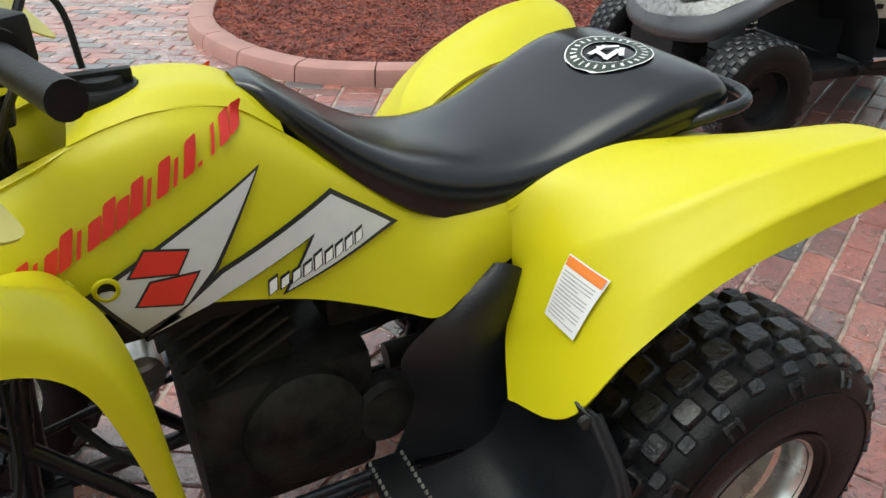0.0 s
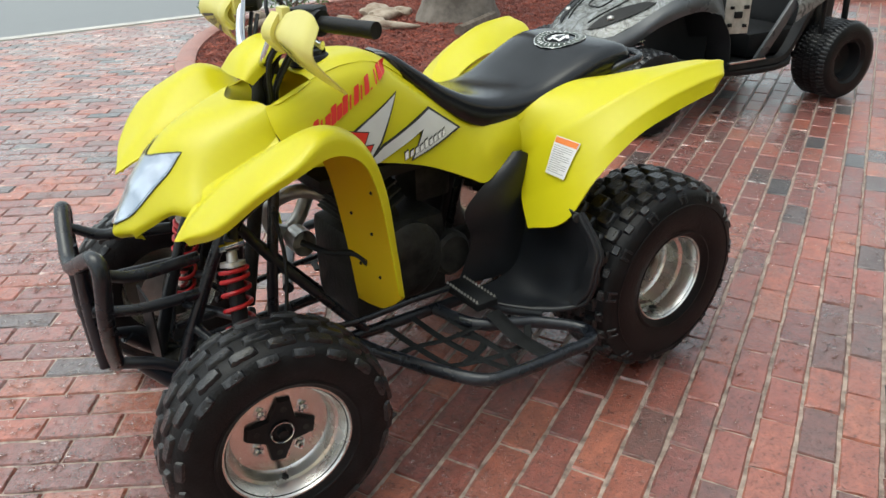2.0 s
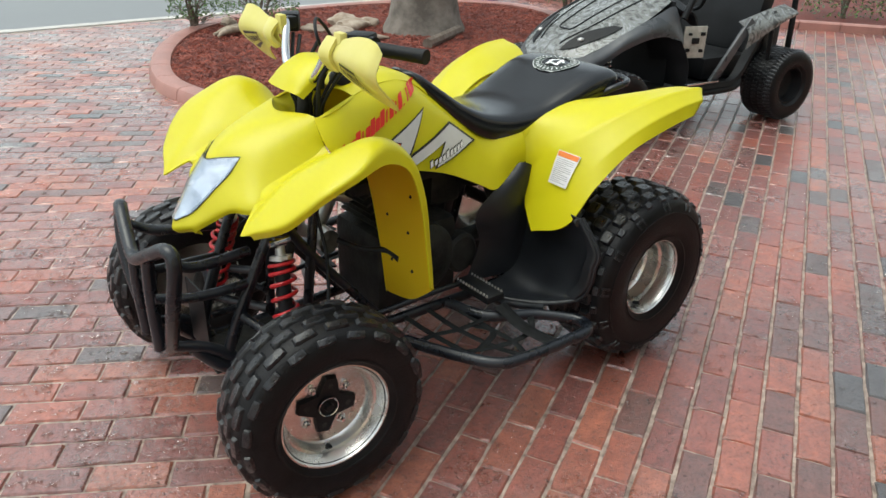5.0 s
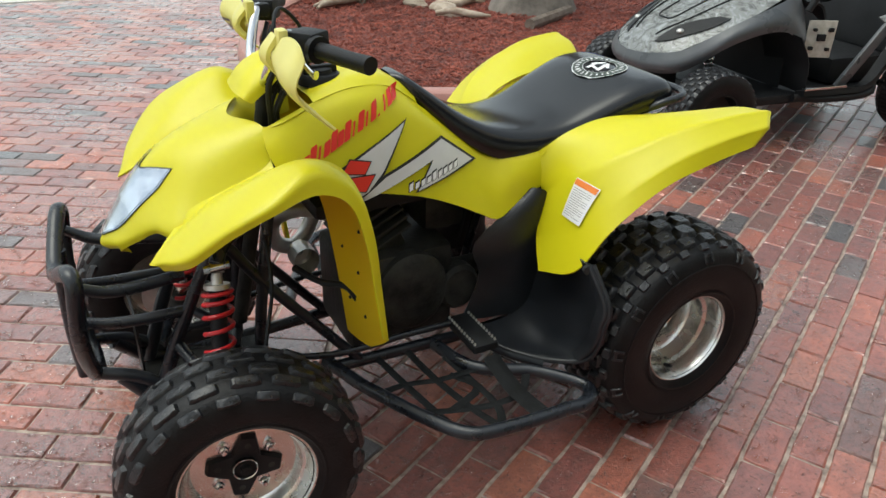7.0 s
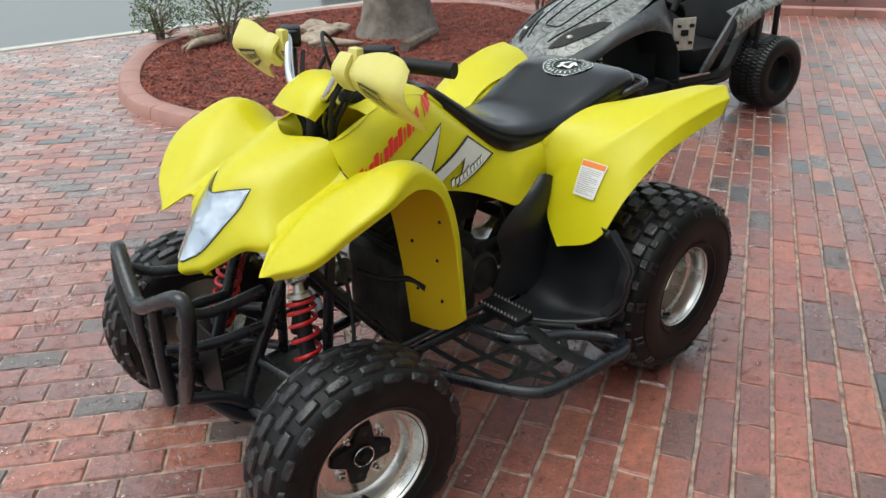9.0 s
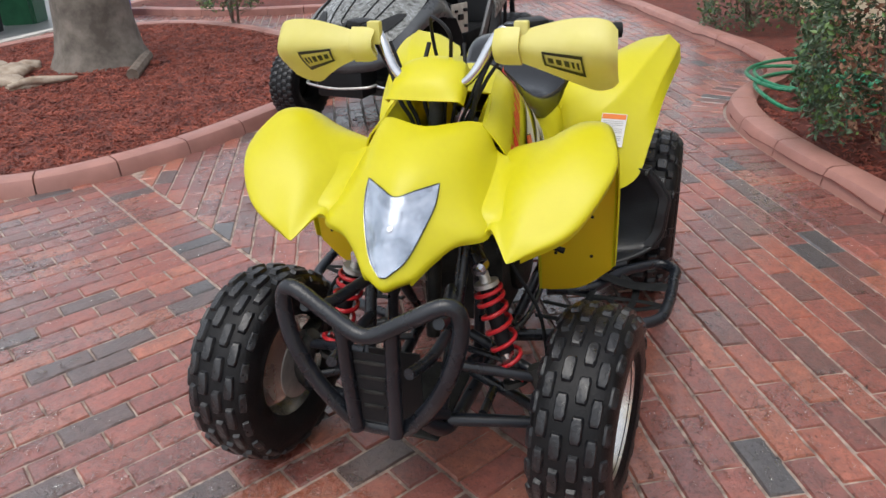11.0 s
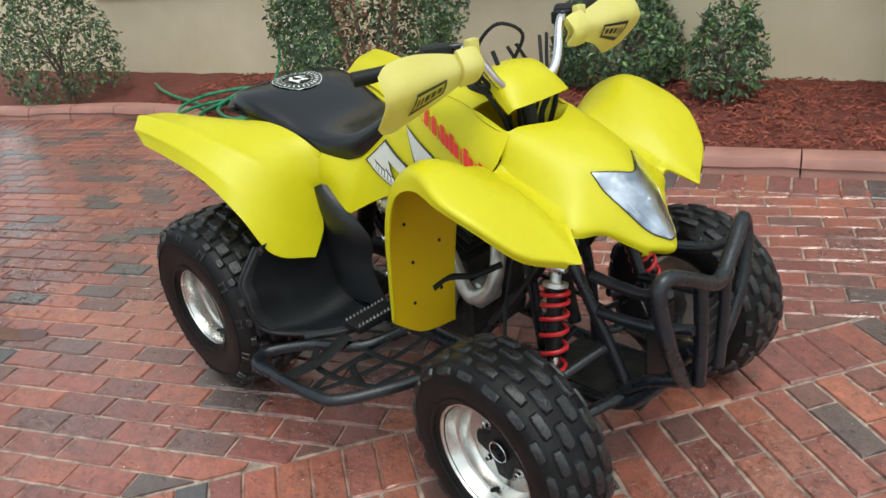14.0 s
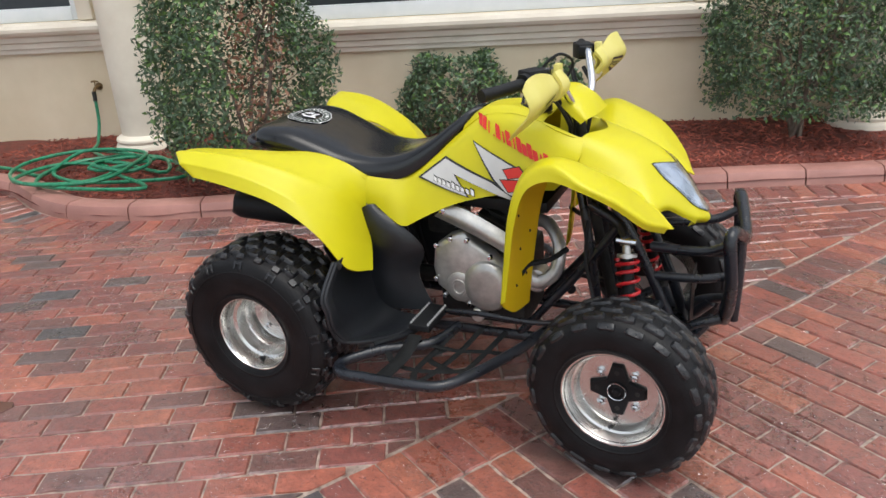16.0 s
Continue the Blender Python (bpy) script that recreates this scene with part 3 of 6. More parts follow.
for m in (False, True):
    fender = part("front_fender", sheet(patch(FENDER, 6, 5), 0.004, m), YELLOW, quad, smooth=60)
    shoulder = [[(0.612, 0.086, 0.712), (0.612, 0.125, 0.690), (0.604, 0.180, 0.676), (0.612, 0.222, 0.678)],
                [(0.598, 0.090, 0.738), (0.600, 0.135, 0.703), (0.594, 0.190, 0.690), (0.625, 0.242, 0.690)],
                [(0.565, 0.094, 0.770), (0.570, 0.138, 0.724), (0.572, 0.192, 0.710), (0.61, 0.247, 0.704)],
                [(0.487, 0.104, 0.804), (0.490, 0.142, 0.752), (0.500, 0.185, 0.738), (0.53, 0.247, 0.759)],
                [(0.430, 0.108, 0.824), (0.434, 0.142, 0.770), (0.440, 0.182, 0.756), (0.45, 0.252, 0.788)],
                [(0.392, 0.140, 0.805), (0.394, 0.152, 0.780), (0.395, 0.190, 0.764), (0.40, 0.252, 0.790)]]
    part("shoulder", sheet(patch(shoulder, 6, 6), 0.003, m, lift=0.001), YELLOW, fender, smooth=80)
    inner = [[(p[0] + 0.006, p[1], p[2] - (0.006 if i < 2 else 0)) for p in r[1:5]] for i, r in enumerate(FENDER[5:])]
    # inner face in the oranger yellow that stands for its shade
    part("inner_flap", sheet(patch(inner, 5, 4), 0.002, m), FLAPYELLOW, fender, "yellow inner face of the flap, shade put into its colour", smooth=60)
    for y, z in ((0.27, 0.47), (0.27, 0.60), (0.36, 0.47), (0.36, 0.58), (0.37, 0.68)):
        b = revolve([(0, 0), (0.0, 0.0045), (0.003, 0.003), (0.004, 0)], 10, m=Matrix.Translation(flip((0.272 if z < 0.55 else 0.285, y, z), m)) @ Matrix.Rotation(radians(-90), 4, "Z"))
        part("rivet", b, BLACK, fender)
    part("bracket", tube([flip((0.36, 0.14, 0.50), m), flip((0.32, 0.20, 0.485), m), flip((0.275, 0.25, 0.487), m), flip((0.262, 0.29, 0.475), m)], [0.008, 0.007, 0.008, 0.01], 4, 8), BLACK, fender)

# side panels with their graphics
PANEL = [[(0.40, 0.122, 0.836), (0.40, 0.16, 0.795), (0.375, 0.182, 0.742), (0.335, 0.195, 0.70)],
         [(0.28, 0.108, 0.873), (0.28, 0.143, 0.835), (0.265, 0.178, 0.757), (0.24, 0.195, 0.686)],
         [(0.175, 0.095, 0.893), (0.17, 0.132, 0.857), (0.145, 0.17, 0.752), (0.12, 0.195, 0.66)],
         [(0.085, 0.082, 0.878), (0.08, 0.122, 0.835), (0.055, 0.163, 0.733), (0.03, 0.195, 0.632)],
         [(-0.02, 0.09, 0.80), (-0.025, 0.125, 0.766), (-0.035, 0.163, 0.682), (-0.045, 0.197, 0.598)],
         [(-0.085, 0.102, 0.748), (-0.09, 0.126, 0.718), (-0.098, 0.165, 0.64), (-0.105, 0.199, 0.566)],
         [(-0.15, 0.118, 0.698), (-0.155, 0.135, 0.676), (-0.156, 0.172, 0.612), (-0.157, 0.199, 0.542)],
         [(-0.215, 0.145, 0.684), (-0.217, 0.16, 0.668), (-0.216, 0.18, 0.63), (-0.213, 0.192, 0.568)],
         [(-0.292, 0.166, 0.690), (-0.294, 0.176, 0.672), (-0.294, 0.183, 0.64), (-0.29, 0.185, 0.602)]]
PANEL_GRID = patch(PANEL, 10, 10)
PANEL_PTS = np.array([tuple(p) for r in PANEL_GRID for p in r])


def on_panel(x, z):
    """The panel's y at (x, z), flat within each small cell of its grid."""
    k = int(np.argmin((PANEL_PTS[:, 0] - x) ** 2 + (PANEL_PTS[:, 2] - z) ** 2))
    nc = len(PANEL_GRID[0])
    i0, j0 = k // nc, k % nc
    for i in (i0 - 1, i0):
        for j in (j0 - 1, j0):
            if 0 <= i < len(PANEL_GRID) - 1 and 0 <= j < nc - 1:
                p, q, r, s = PANEL_GRID[i][j], PANEL_GRID[i + 1][j], PANEL_GRID[i + 1][j + 1], PANEL_GRID[i][j + 1]
                for a, b, c in ((p, q, r), (p, r, s)):
                    det = (b.z - c.z) * (a.x - c.x) + (c.x - b.x) * (a.z - c.z)
                    if abs(det) < 1e-12:
                        continue
                    u = ((b.z - c.z) * (x - c.x) + (c.x - b.x) * (z - c.z)) / det
                    v = ((c.z - a.z) * (x - c.x) + (a.x - c.x) * (z - c.z)) / det
                    if min(u, v, 1 - u - v) >= -0.02:
                        return u * a.y + v * b.y + (1 - u - v) * c.y
    return float(PANEL_PTS[k, 1])


def shrink(o, d):
    """An outline moved inwards by d on all sides."""
    turn = 1 if sum(a[0] * b[1] - b[0] * a[1] for a, b in zip(o, o[1:] + o[:1])) > 0 else -1
    out = []
    for p, q, r in zip(o[-1:] + o[:-1], o, o[1:] + o[:1]):
        e, f = (Vector(q) - Vector(p)).normalized(), (Vector(r) - Vector(q)).normalized()
        n1, n2 = Vector((-e.y, e.x)) * turn, Vector((-f.y, f.x)) * turn
        k = max(0.35, 1 + n1.dot(n2))
        v = Vector(q) + (n1 + n2) * d / k
        out.append((v.x, v.y))
    return out


def decal(name, outlines, material, parent, m, off, inset=0.0):
    """Thin film cut to outlines (x, z) and laid over the side panel."""
    b = bmesh.new()
    for o in outlines:
        b.faces.new([b.verts.new((x, 0, z)) for x, z in (shrink(o, inset) if inset else o)])
    bmesh.ops.triangulate(b, faces=b.faces)
    for _ in range(4):
        long = [e for e in b.edges if e.calc_length() > 0.018]
        if long:
            bmesh.ops.subdivide_edges(b, edges=long, cuts=1)
            bmesh.ops.triangulate(b, faces=b.faces)
    for v in b.verts:
        v.co.y = (on_panel(v.co.x, v.co.z) + off) * (-1 if m else 1)
    return part(name, b, material, parent, smooth=60)


SPIKE = [(0.302, 0.722), (0.068, 0.817), (0.148, 0.712), (0.19, 0.676), (0.254, 0.650)]
BOLT = [(0.147, 0.711), (-0.022, 0.762), (-0.119, 0.689), (0.075, 0.655), (0.0, 0.720), (0.250, 0.648), (0.19, 0.676)]
MARK = [[(0.228, 0.757), (0.180, 0.745), (0.197, 0.722), (0.250, 0.732)], [(0.229, 0.719), (0.174, 0.716), (0.2, 0.684), (0.249, 0.696)]]
for m in (False, True):
    panel = part("side_panel", sheet(PANEL_GRID, 0.004, m), YELLOW, quad, smooth=60)
    decal("graphic_border", [SPIKE], BLACKVINYL, panel, m, 0.0055)
    decal("graphic_border", [BOLT], BLACKVINYL, panel, m, 0.0057)
    decal("graphic_fill", [SPIKE], SILVERVINYL, panel, m, 0.0066, 0.006)
    decal("graphic_fill", [BOLT], SILVERVINYL, panel, m, 0.0068, 0.006)
    decal("emblem_border", MARK, BLACKVINYL, panel, m, 0.0076, -0.0025)
    decal("emblem", MARK, REDVINYL, panel, m, 0.0084)
    # model badge: a row of small pale bars
    for k in range(9):
        x, z = 0.092 - 0.0168 * k, 0.662 + 0.0030 * k
        h = 0.016 + 0.004 * (k in (0, 4))
        decal("badge_bar", [[(x + 0.002, z - 0.002), (x - 0.013, z + 0.003), (x - 0.016, z + h + 0.004), (x - 0.001, z + h - 0.001)]], BLACKVINYL, panel, m, 0.0076)
        decal("badge_bar", [[(x, z), (x - 0.011, z + 0.004), (x - 0.014, z + h), (x - 0.003, z + h - 0.004)]], WHITEVINYL, panel, m, 0.0084)
    # the lettering along the tank: one red shape a letter
    x0, z0, x1, z1 = (0.376, 0.730, 0.080, 0.861)
    tall, thin = (0, 3, 6, 8, 10, 12), (1, 4, 9, 11, 14)
    k0 = 17
    for k in range(k0):
        f = (k + 0.12) / k0
        x, z = x0 + f * (x1 - x0), z0 + f * (z1 - z0)
        ux, uz = (x1 - x0) / 0.286 * 0.0145, (z1 - z0) / 0.286 * 0.0145
        h = 0.039 if k in tall else 0.030
        wx, wz = -0.012 * h / 0.04, h


        def q(a, c):
            return (x + a * ux + c * wx, z + a * uz + c * wz)
        if k == 13:
            block = [q(0.2, 0), q(0.6, 0), q(0.6, 0.16), q(0.2, 0.16)]
        elif k in thin:
            block = [q(0.25, 0), q(0.62, 0), q(0.62, 1), q(0.25, 1)]
        else:
            block = [q(-0.02, 0.06), q(0.12, 0), q(0.95, 0), q(1.06, 0.1), q(1.06, 0.9), q(0.95, 1), q(0.12, 1), q(-0.02, 0.94)]
        decal("letter_block", [block], REDVINYL, panel, m, 0.006)
    spot = Matrix.Translation(flip((0.278, on_panel(0.278, 0.724) + 0.006, 0.724), m)) @ (Matrix.Rotation(radians(180), 4, "Z") if m else Matrix())
    fastener = part("fastener", revolve([(0, 0.010), (0, 0.016), (0.003, 0.0155), (0.0045, 0.0135), (0.0045, 0.0115), (0.002, 0.010)], 24, m=spot), YELLOW, panel)
    part("fastener_hole", revolve([(0.0015, 0.0105), (0.001, 0.006), (0.001, 0)], 20, m=spot), BLACK, fastener)

# tank cover top and fuel cap
TANK = [[(0.275, 0, 0.873), (0.276, 0.06, 0.876), (0.28, 0.110, 0.873)],
        [(0.235, 0, 0.888), (0.235, 0.06, 0.893), (0.235, 0.104, 0.885)],
        [(0.165, 0, 0.905), (0.168, 0.055, 0.906), (0.172, 0.097, 0.893)],
        [(0.085, 0, 0.898), (0.085, 0.05, 0.896), (0.085, 0.084, 0.879)],
        [(0.02, 0, 0.86), (0.02, 0.05, 0.858), (0.02, 0.088, 0.835)]]
part("tank_cover", sheet(patch(both(TANK), 5, 5), 0.004), YELLOW, quad, smooth=60)
cap = part("fuel_cap", revolve([(0, 0), (0, 0.05), (0.016, 0.05), (0.024, 0.044), (0.024, 0.03), (0.034, 0.028), (0.036, 0.02), (0.036, 0)], 28, m=Matrix.Translation((0.225, 0, 0.882)) @ Matrix.Rotation(radians(90), 4, "X")), BLACK, quad)
part("cap_grip", box(-0.04, 0.04, -0.009, 0.009, 0.022, 0.042, 0.004, Matrix.Translation((0.225, 0, 0.882))), BLACK, cap)

# seat
SEAT_X = [0.062, 0.03, -0.03, -0.10, -0.18, -0.27, -0.37, -0.47, -0.56, -0.63, -0.685, -0.702]
SEAT_TOP = [0.893, 0.888, 0.845, 0.795, 0.757, 0.742, 0.755, 0.795, 0.829, 0.838, 0.832, 0.80]
SEAT_LOW = [0.872, 0.84, 0.783, 0.720, 0.672, 0.663, 0.688, 0.722, 0.752, 0.768, 0.775, 0.776]
SEAT_HALF = [0.03, 0.068, 0.098, 0.12, 0.142, 0.16, 0.178, 0.193, 0.203, 0.203, 0.19, 0.15]
SECTION = [(-0.9, 0.0), (-1.0, 0.10), (-1.01, 0.36), (-0.985, 0.60), (-0.94, 0.78), (-0.86, 0.90), (-0.72, 0.962), (-0.4, 0.99), (0, 1.0)]
section = SECTION + [(-a, b) for a, b in reversed(SECTION[:-1])]
cols = []
for arr in (SEAT_X, SEAT_TOP, SEAT_LOW, SEAT_HALF):
    pts = spline([(v, 0, 0) for v in arr], 4)
    cols.append([p.x for p in pts])
rows = []
for x, zt, zl, h in zip(*cols):
    rows.append([(x, a * h, zl + (zt - zl) * c) for a, c in section])
bm = sheet([[Vector(p) for p in r] for r in rows])
seat = part("seat", bm, VINYL, quad, "black vinyl seat with a round printed badge", smooth=50)

def disc(r0, r1, seg=40):
    b = bmesh.new()
    a = [[b.verts.new((r * math.cos(t), r * math.sin(t), 0)) for t in (2 * math.pi * k / seg for k in range(seg))] for r in (r0, r1)]
    for k in range(seg):
        b.faces.new((a[0][k], a[0][(k + 1) % seg], a[1][(k + 1) % seg], a[1][k]))
    return b


SEAT_PTS = np.array([p for r in rows for p in r if p[2] > 0.7])


def seat_z(x, y):
    d = (SEAT_PTS[:, 0] - x) ** 2 + (SEAT_PTS[:, 1] - y) ** 2
    k = np.argsort(d)[:6]
    k = k[SEAT_PTS[k, 2] > SEAT_PTS[k, 2].max() - 0.03]
    w = 1 / (d[k] + 1e-6)
    return float((SEAT_PTS[k, 2] * w).sum() / w.sum())


def badge(name, b, material, lift):
    bmesh.ops.transform(b, matrix=Matrix.Translation((-0.588, 0, 0)) @ Matrix.Diagonal((0.85, 1, 1, 1)), verts=b.verts)
    for v in b.verts:
        v.co.z = seat_z(v.co.x, v.co.y) + lift
    return part(name, b, material, seat)


badge("badge_ring", disc(0.052, 0.082), GREENPRINT, 0.003)
badge("badge_ring", disc(0.081, 0.0835), WHITEVINYL, 0.0036)
badge("badge_ring", disc(0.0505, 0.052), WHITEVINYL, 0.0036)
b = bmesh.new()
for k in range(26):
    a = 2 * math.pi * k / 26
    box(-0.0026, 0.0026, -0.006, 0.006, 0, 0.0002, 0, Matrix.Rotation(a, 4, "Z") @ Matrix.Translation((0.067, 0, 0)) @ Matrix.Rotation(radians(90), 4, "Z"), b)
badge("badge_marks", b, WHITEVINYL, 0.0042)
b = bmesh.new()
for x, y, w, h, turn in ((0.012, -0.018, 0.012, 0.05, 10), (-0.012, -0.016, 0.01, 0.044, -30), (0.006, 0.016, 0.012, 0.05, 15), (-0.014, 0.02, 0.01, 0.04, 45), (0.02, 0.0, 0.01, 0.04, 80)):
    box(-w / 2, w / 2, -h / 2, h / 2, 0, 0.0002, 0, Matrix.Translation((x, y, 0)) @ Matrix.Rotation(radians(90 + turn), 4, "Z"), b)
badge("badge_mark", b, WHITEVINYL, 0.0042)

# rear fenders
REAR = [[(-0.286, 0.170, 0.692), (-0.287, 0.180, 0.64), (-0.292, 0.188, 0.575), (-0.262, 0.222, 0.48), (-0.228, 0.285, 0.428)],
        [(-0.36, 0.185, 0.738), (-0.355, 0.238, 0.722), (-0.322, 0.295, 0.672), (-0.285, 0.350, 0.57), (-0.243, 0.385, 0.478)],
        [(-0.45, 0.205, 0.768), (-0.445, 0.28, 0.768), (-0.410, 0.352, 0.745), (-0.360, 0.400, 0.668), (-0.308, 0.420, 0.588)],
        [(-0.55, 0.235, 0.772), (-0.545, 0.31, 0.797), (-0.520, 0.385, 0.793), (-0.475, 0.432, 0.742), (-0.425, 0.442, 0.682)],
        [(-0.64, 0.26, 0.77), (-0.635, 0.332, 0.806), (-0.620, 0.410, 0.817), (-0.590, 0.456, 0.782), (-0.550, 0.463, 0.732)],
        [(-0.71, 0.285, 0.772), (-0.722, 0.35, 0.809), (-0.722, 0.425, 0.824), (-0.688, 0.466, 0.798), (-0.643, 0.475, 0.757)],
        [(-0.728, 0.30, 0.772), (-0.748, 0.36, 0.804), (-0.746, 0.43, 0.820), (-0.708, 0.466, 0.795), (-0.664, 0.472, 0.757)]]
REAR_GRID = patch(crease(REAR, (2, 3), 0.27), 6, 4)
for m in (False, True):
    bent = [[p - Vector((0.03 * max(0.0, min(1.0, (-0.4 - p.x) / 0.3)), 0, 0)) for p in r] for r in REAR_GRID] if m else REAR_GRID   # the right one is bent back a little
    rear = part("rear_fender", sheet(bent, 0.004, m), YELLOW, quad, smooth=60)
inner = [[(r[0][0], 0, r[0][2] - 0.03), (r[0][0], r[0][1] * 0.6, r[0][2] - 0.028), (r[0][0] - 0.001, r[0][1] + 0.006, r[0][2] - 0.010)] for r in REAR[:5]]
part("tail_deck", sheet(patch(both(inner), 4, 4), 0.004), YELLOW, quad, smooth=60)

# warning label on the left fender
corner, along, below = Vector((-0.313, 0.291, 0.665)), Vector((0.010, 0.058, 0.004)), Vector((0.041, -0.005, -0.092))
REAR_PTS = np.array([tuple(p) for r in patch(REAR, 12, 12) for p in r])


def label_sheet(name, u0, u1, v0, v1, material, lift, parent=None):
    b = bmesh.new()
    nu, nv = 6, 6
    g = []
    for i in range(nu):
        row = []
        for j in range(nv):
            p = corner + along * (u0 + (u1 - u0) * i / (nu - 1)) + below * (v0 + (v1 - v0) * j / (nv - 1))
            n = along.cross(below).normalized()
            n = n if n.x > 0 else -n
            d = np.linalg.norm(np.cross(REAR_PTS - np.array(p), np.array(n)), axis=1)
            d = d + 10.0 * (np.linalg.norm(REAR_PTS - np.array(p), axis=1) > 0.07)
            k = np.argsort(d)[:4]
            w = 1 / (d[k] + 1e-4)
            h = float((((REAR_PTS[k] - np.array(p)) @ np.array(n)) * w).sum() / w.sum())
            row.append(b.verts.new(p + n * (h + lift)))
        g.append(row)
    for i in range(nu - 1):
        for j in range(nv - 1):
            b.faces.new((g[i][j], g[i + 1][j], g[i + 1][j + 1], g[i][j + 1]))
    return part(name, b, material, parent, smooth=60)


sticker = label_sheet("warning_label", 0, 1, 0, 1, WHITEVINYL, 0.0055, quad)
tagged(sticker, "white warning label with an orange heading")
label_sheet("heading", 0.03, 0.97, 0.02, 0.17, ORANGE, 0.0063, sticker)
for k in range(13):
    label_sheet("print_line", 0.08, 0.9 if k % 4 != 3 else 0.6, 0.23 + k * 0.056, 0.245 + k * 0.056, GREYPRINT, 0.0063, sticker)


# ---- quad bike: wheels ----
def mirror_profile(half):
    return [(y, r) for y, r in half] + [(-y, r) for y, r in reversed(half[:-1])]


BLOCKS = {}


def tread_block(parent, y, r, ang, slope, length, width, height):
    """One rubber block of a tyre, its edges rounded off; slope: its lean towards the sidewall, in degrees."""
    key = (length, width, height)
    if key not in BLOCKS:
        b = bmesh.new()
        rings = [[b.verts.new((z, a * width * k, c * length * k)) for a, c in ((-0.5, -0.36), (-0.36, -0.5), (0.36, -0.5), (0.5, -0.36), (0.5, 0.36), (0.36, 0.5), (-0.36, 0.5), (-0.5, 0.36))]
                 for z, k in ((-0.006, 1.16), (height * 0.72, 0.97), (height, 0.82))]
        for lo, hi in zip(rings, rings[1:]):
            for i in range(8):
                b.faces.new((lo[i], lo[(i + 1) % 8], hi[(i + 1) % 8], hi[i]))
        b.faces.new(rings[-1])
        BLOCKS[key] = mesh_of(b, "tread_block", 35)
        BLOCKS[key].materials.append(TREAD)
    ob = new("tread_block", BLOCKS[key])
    ob.parent = parent
    ob.matrix_basis = Matrix.Rotation(-ang, 4, "Y") @ Matrix.Translation((r, y, 0)) @ Matrix.Rotation(radians(slope), 4, "Z")


STEERED = 5                                            # degrees by which bars and front wheels are turned


def wheel(x, y, z, rear, outer):
    """A wheel whose outer face looks to +y before it is turned."""
    w = new("rear_wheel" if rear else "front_wheel")
    w.empty_display_size = 0.1
    w.parent = quad
    w.matrix_basis = Matrix.Translation((x, y * outer, z)) @ Matrix.Rotation(radians((0 if outer > 0 else 180) - (0 if rear else STEERED)), 4, "Z")
    tagged(w, "knobbly black tyre on a polished alloy rim")
    if rear:
        half = [(0.104, 0.120), (0.118, 0.134), (0.128, 0.172), (0.129, 0.208), (0.122, 0.240), (0.110, 0.257), (0.098, 0.263), (0.05, 0.270), (0.0, 0.272)]
    else:
        half = [(0.066, 0.132), (0.078, 0.147), (0.086, 0.170), (0.087, 0.195), (0.081, 0.218), (0.068, 0.234), (0.04, 0.242), (0.0, 0.244)]
    tyre = part("tyre", revolve(mirror_profile(half), 72), RUBBER, w, smooth=35)
    n, deep = (26, 0.012) if rear else (19, 0.0085)
    reach = [q[0] for q in reversed(half[3:])], [q[1] for q in reversed(half[3:])]
    for k in range(n):
        a, step = 2 * math.pi * k / n, math.pi / n
        if rear:
            rows = ((-0.026, a, 0, 0.046, 0.044), (0.026, a + step, 0, 0.046, 0.044), (-0.070, a + step, -9, 0.040, 0.034), (0.070, a, 9, 0.040, 0.034),
                    (-0.097, a, -30, 0.026, 0.020), (0.097, a + step, 30, 0.026, 0.020))
        else:
            rows = ((-0.019, a, 0, 0.054, 0.024), (0.019, a + step, 0, 0.054, 0.024), (-0.051, a + step, -14, 0.053, 0.022), (0.051, a, 14, 0.053, 0.022),
                    (-0.077, a, -48, 0.044, 0.019), (0.077, a + step, 48, 0.044, 0.019))
        for yy, aa, sl, le, wi in rows:
            tread_block(w, yy, float(np.interp(abs(yy), *reach)), aa, sl, le, wi, deep if abs(sl) < 20 else deep * 0.7)
        if rear and k % 2 == 0:                          # low lugs on the shoulder, each a pair of bars and a bridge
            for sgn in (-1, 1):
                for da, le, dy, wi in ((-0.045, 0.007, 0, 0.026), (0.045, 0.007, 0, 0.026), (0.0, 0.022, -0.004, 0.008)):
                    tread_block(w, sgn * (0.1185 + dy), 0.2445 - dy * 1.4, a + step + da, sgn * 57, le, wi, 0.004)
    ring_y = half[1][0] + 0.002
    part("bead_line", revolve([(ring_y + 0.002, half[1][1] + 0.004), (ring_y + 0.005, half[1][1] + 0.008), (ring_y + 0.004, half[1][1] + 0.013)], 72), RUBBER, tyre)
    if rear:
        part("sidewall_ridge", tube([(math.cos(q) * 0.223, 0.1265, math.sin(q) * 0.223) for q in (2 * math.pi * k / 60 for k in range(60))], 0.0018, 1, 6, True, curve=False), RUBBER, tyre)
        prof = [(0.098, 0.119), (0.106, 0.130), (0.110, 0.130), (0.110, 0.124), (0.098, 0.117), (0.07, 0.113), (0.058, 0.113), (0.052, 0.104), (0.01, 0.102), (0.004, 0.097), (-0.008, 0.092), (-0.03, 0.09),
                (-0.034, 0.083), (-0.034, 0.0)]
    else:
        prof = [(0.060, 0.131), (0.068, 0.144), (0.073, 0.144), (0.073, 0.137), (0.062, 0.131), (0.04, 0.123), (0.036, 0.117), (0.018, 0.114), (0.010, 0.108), (0.008, 0.06), (0.008, 0.0)]
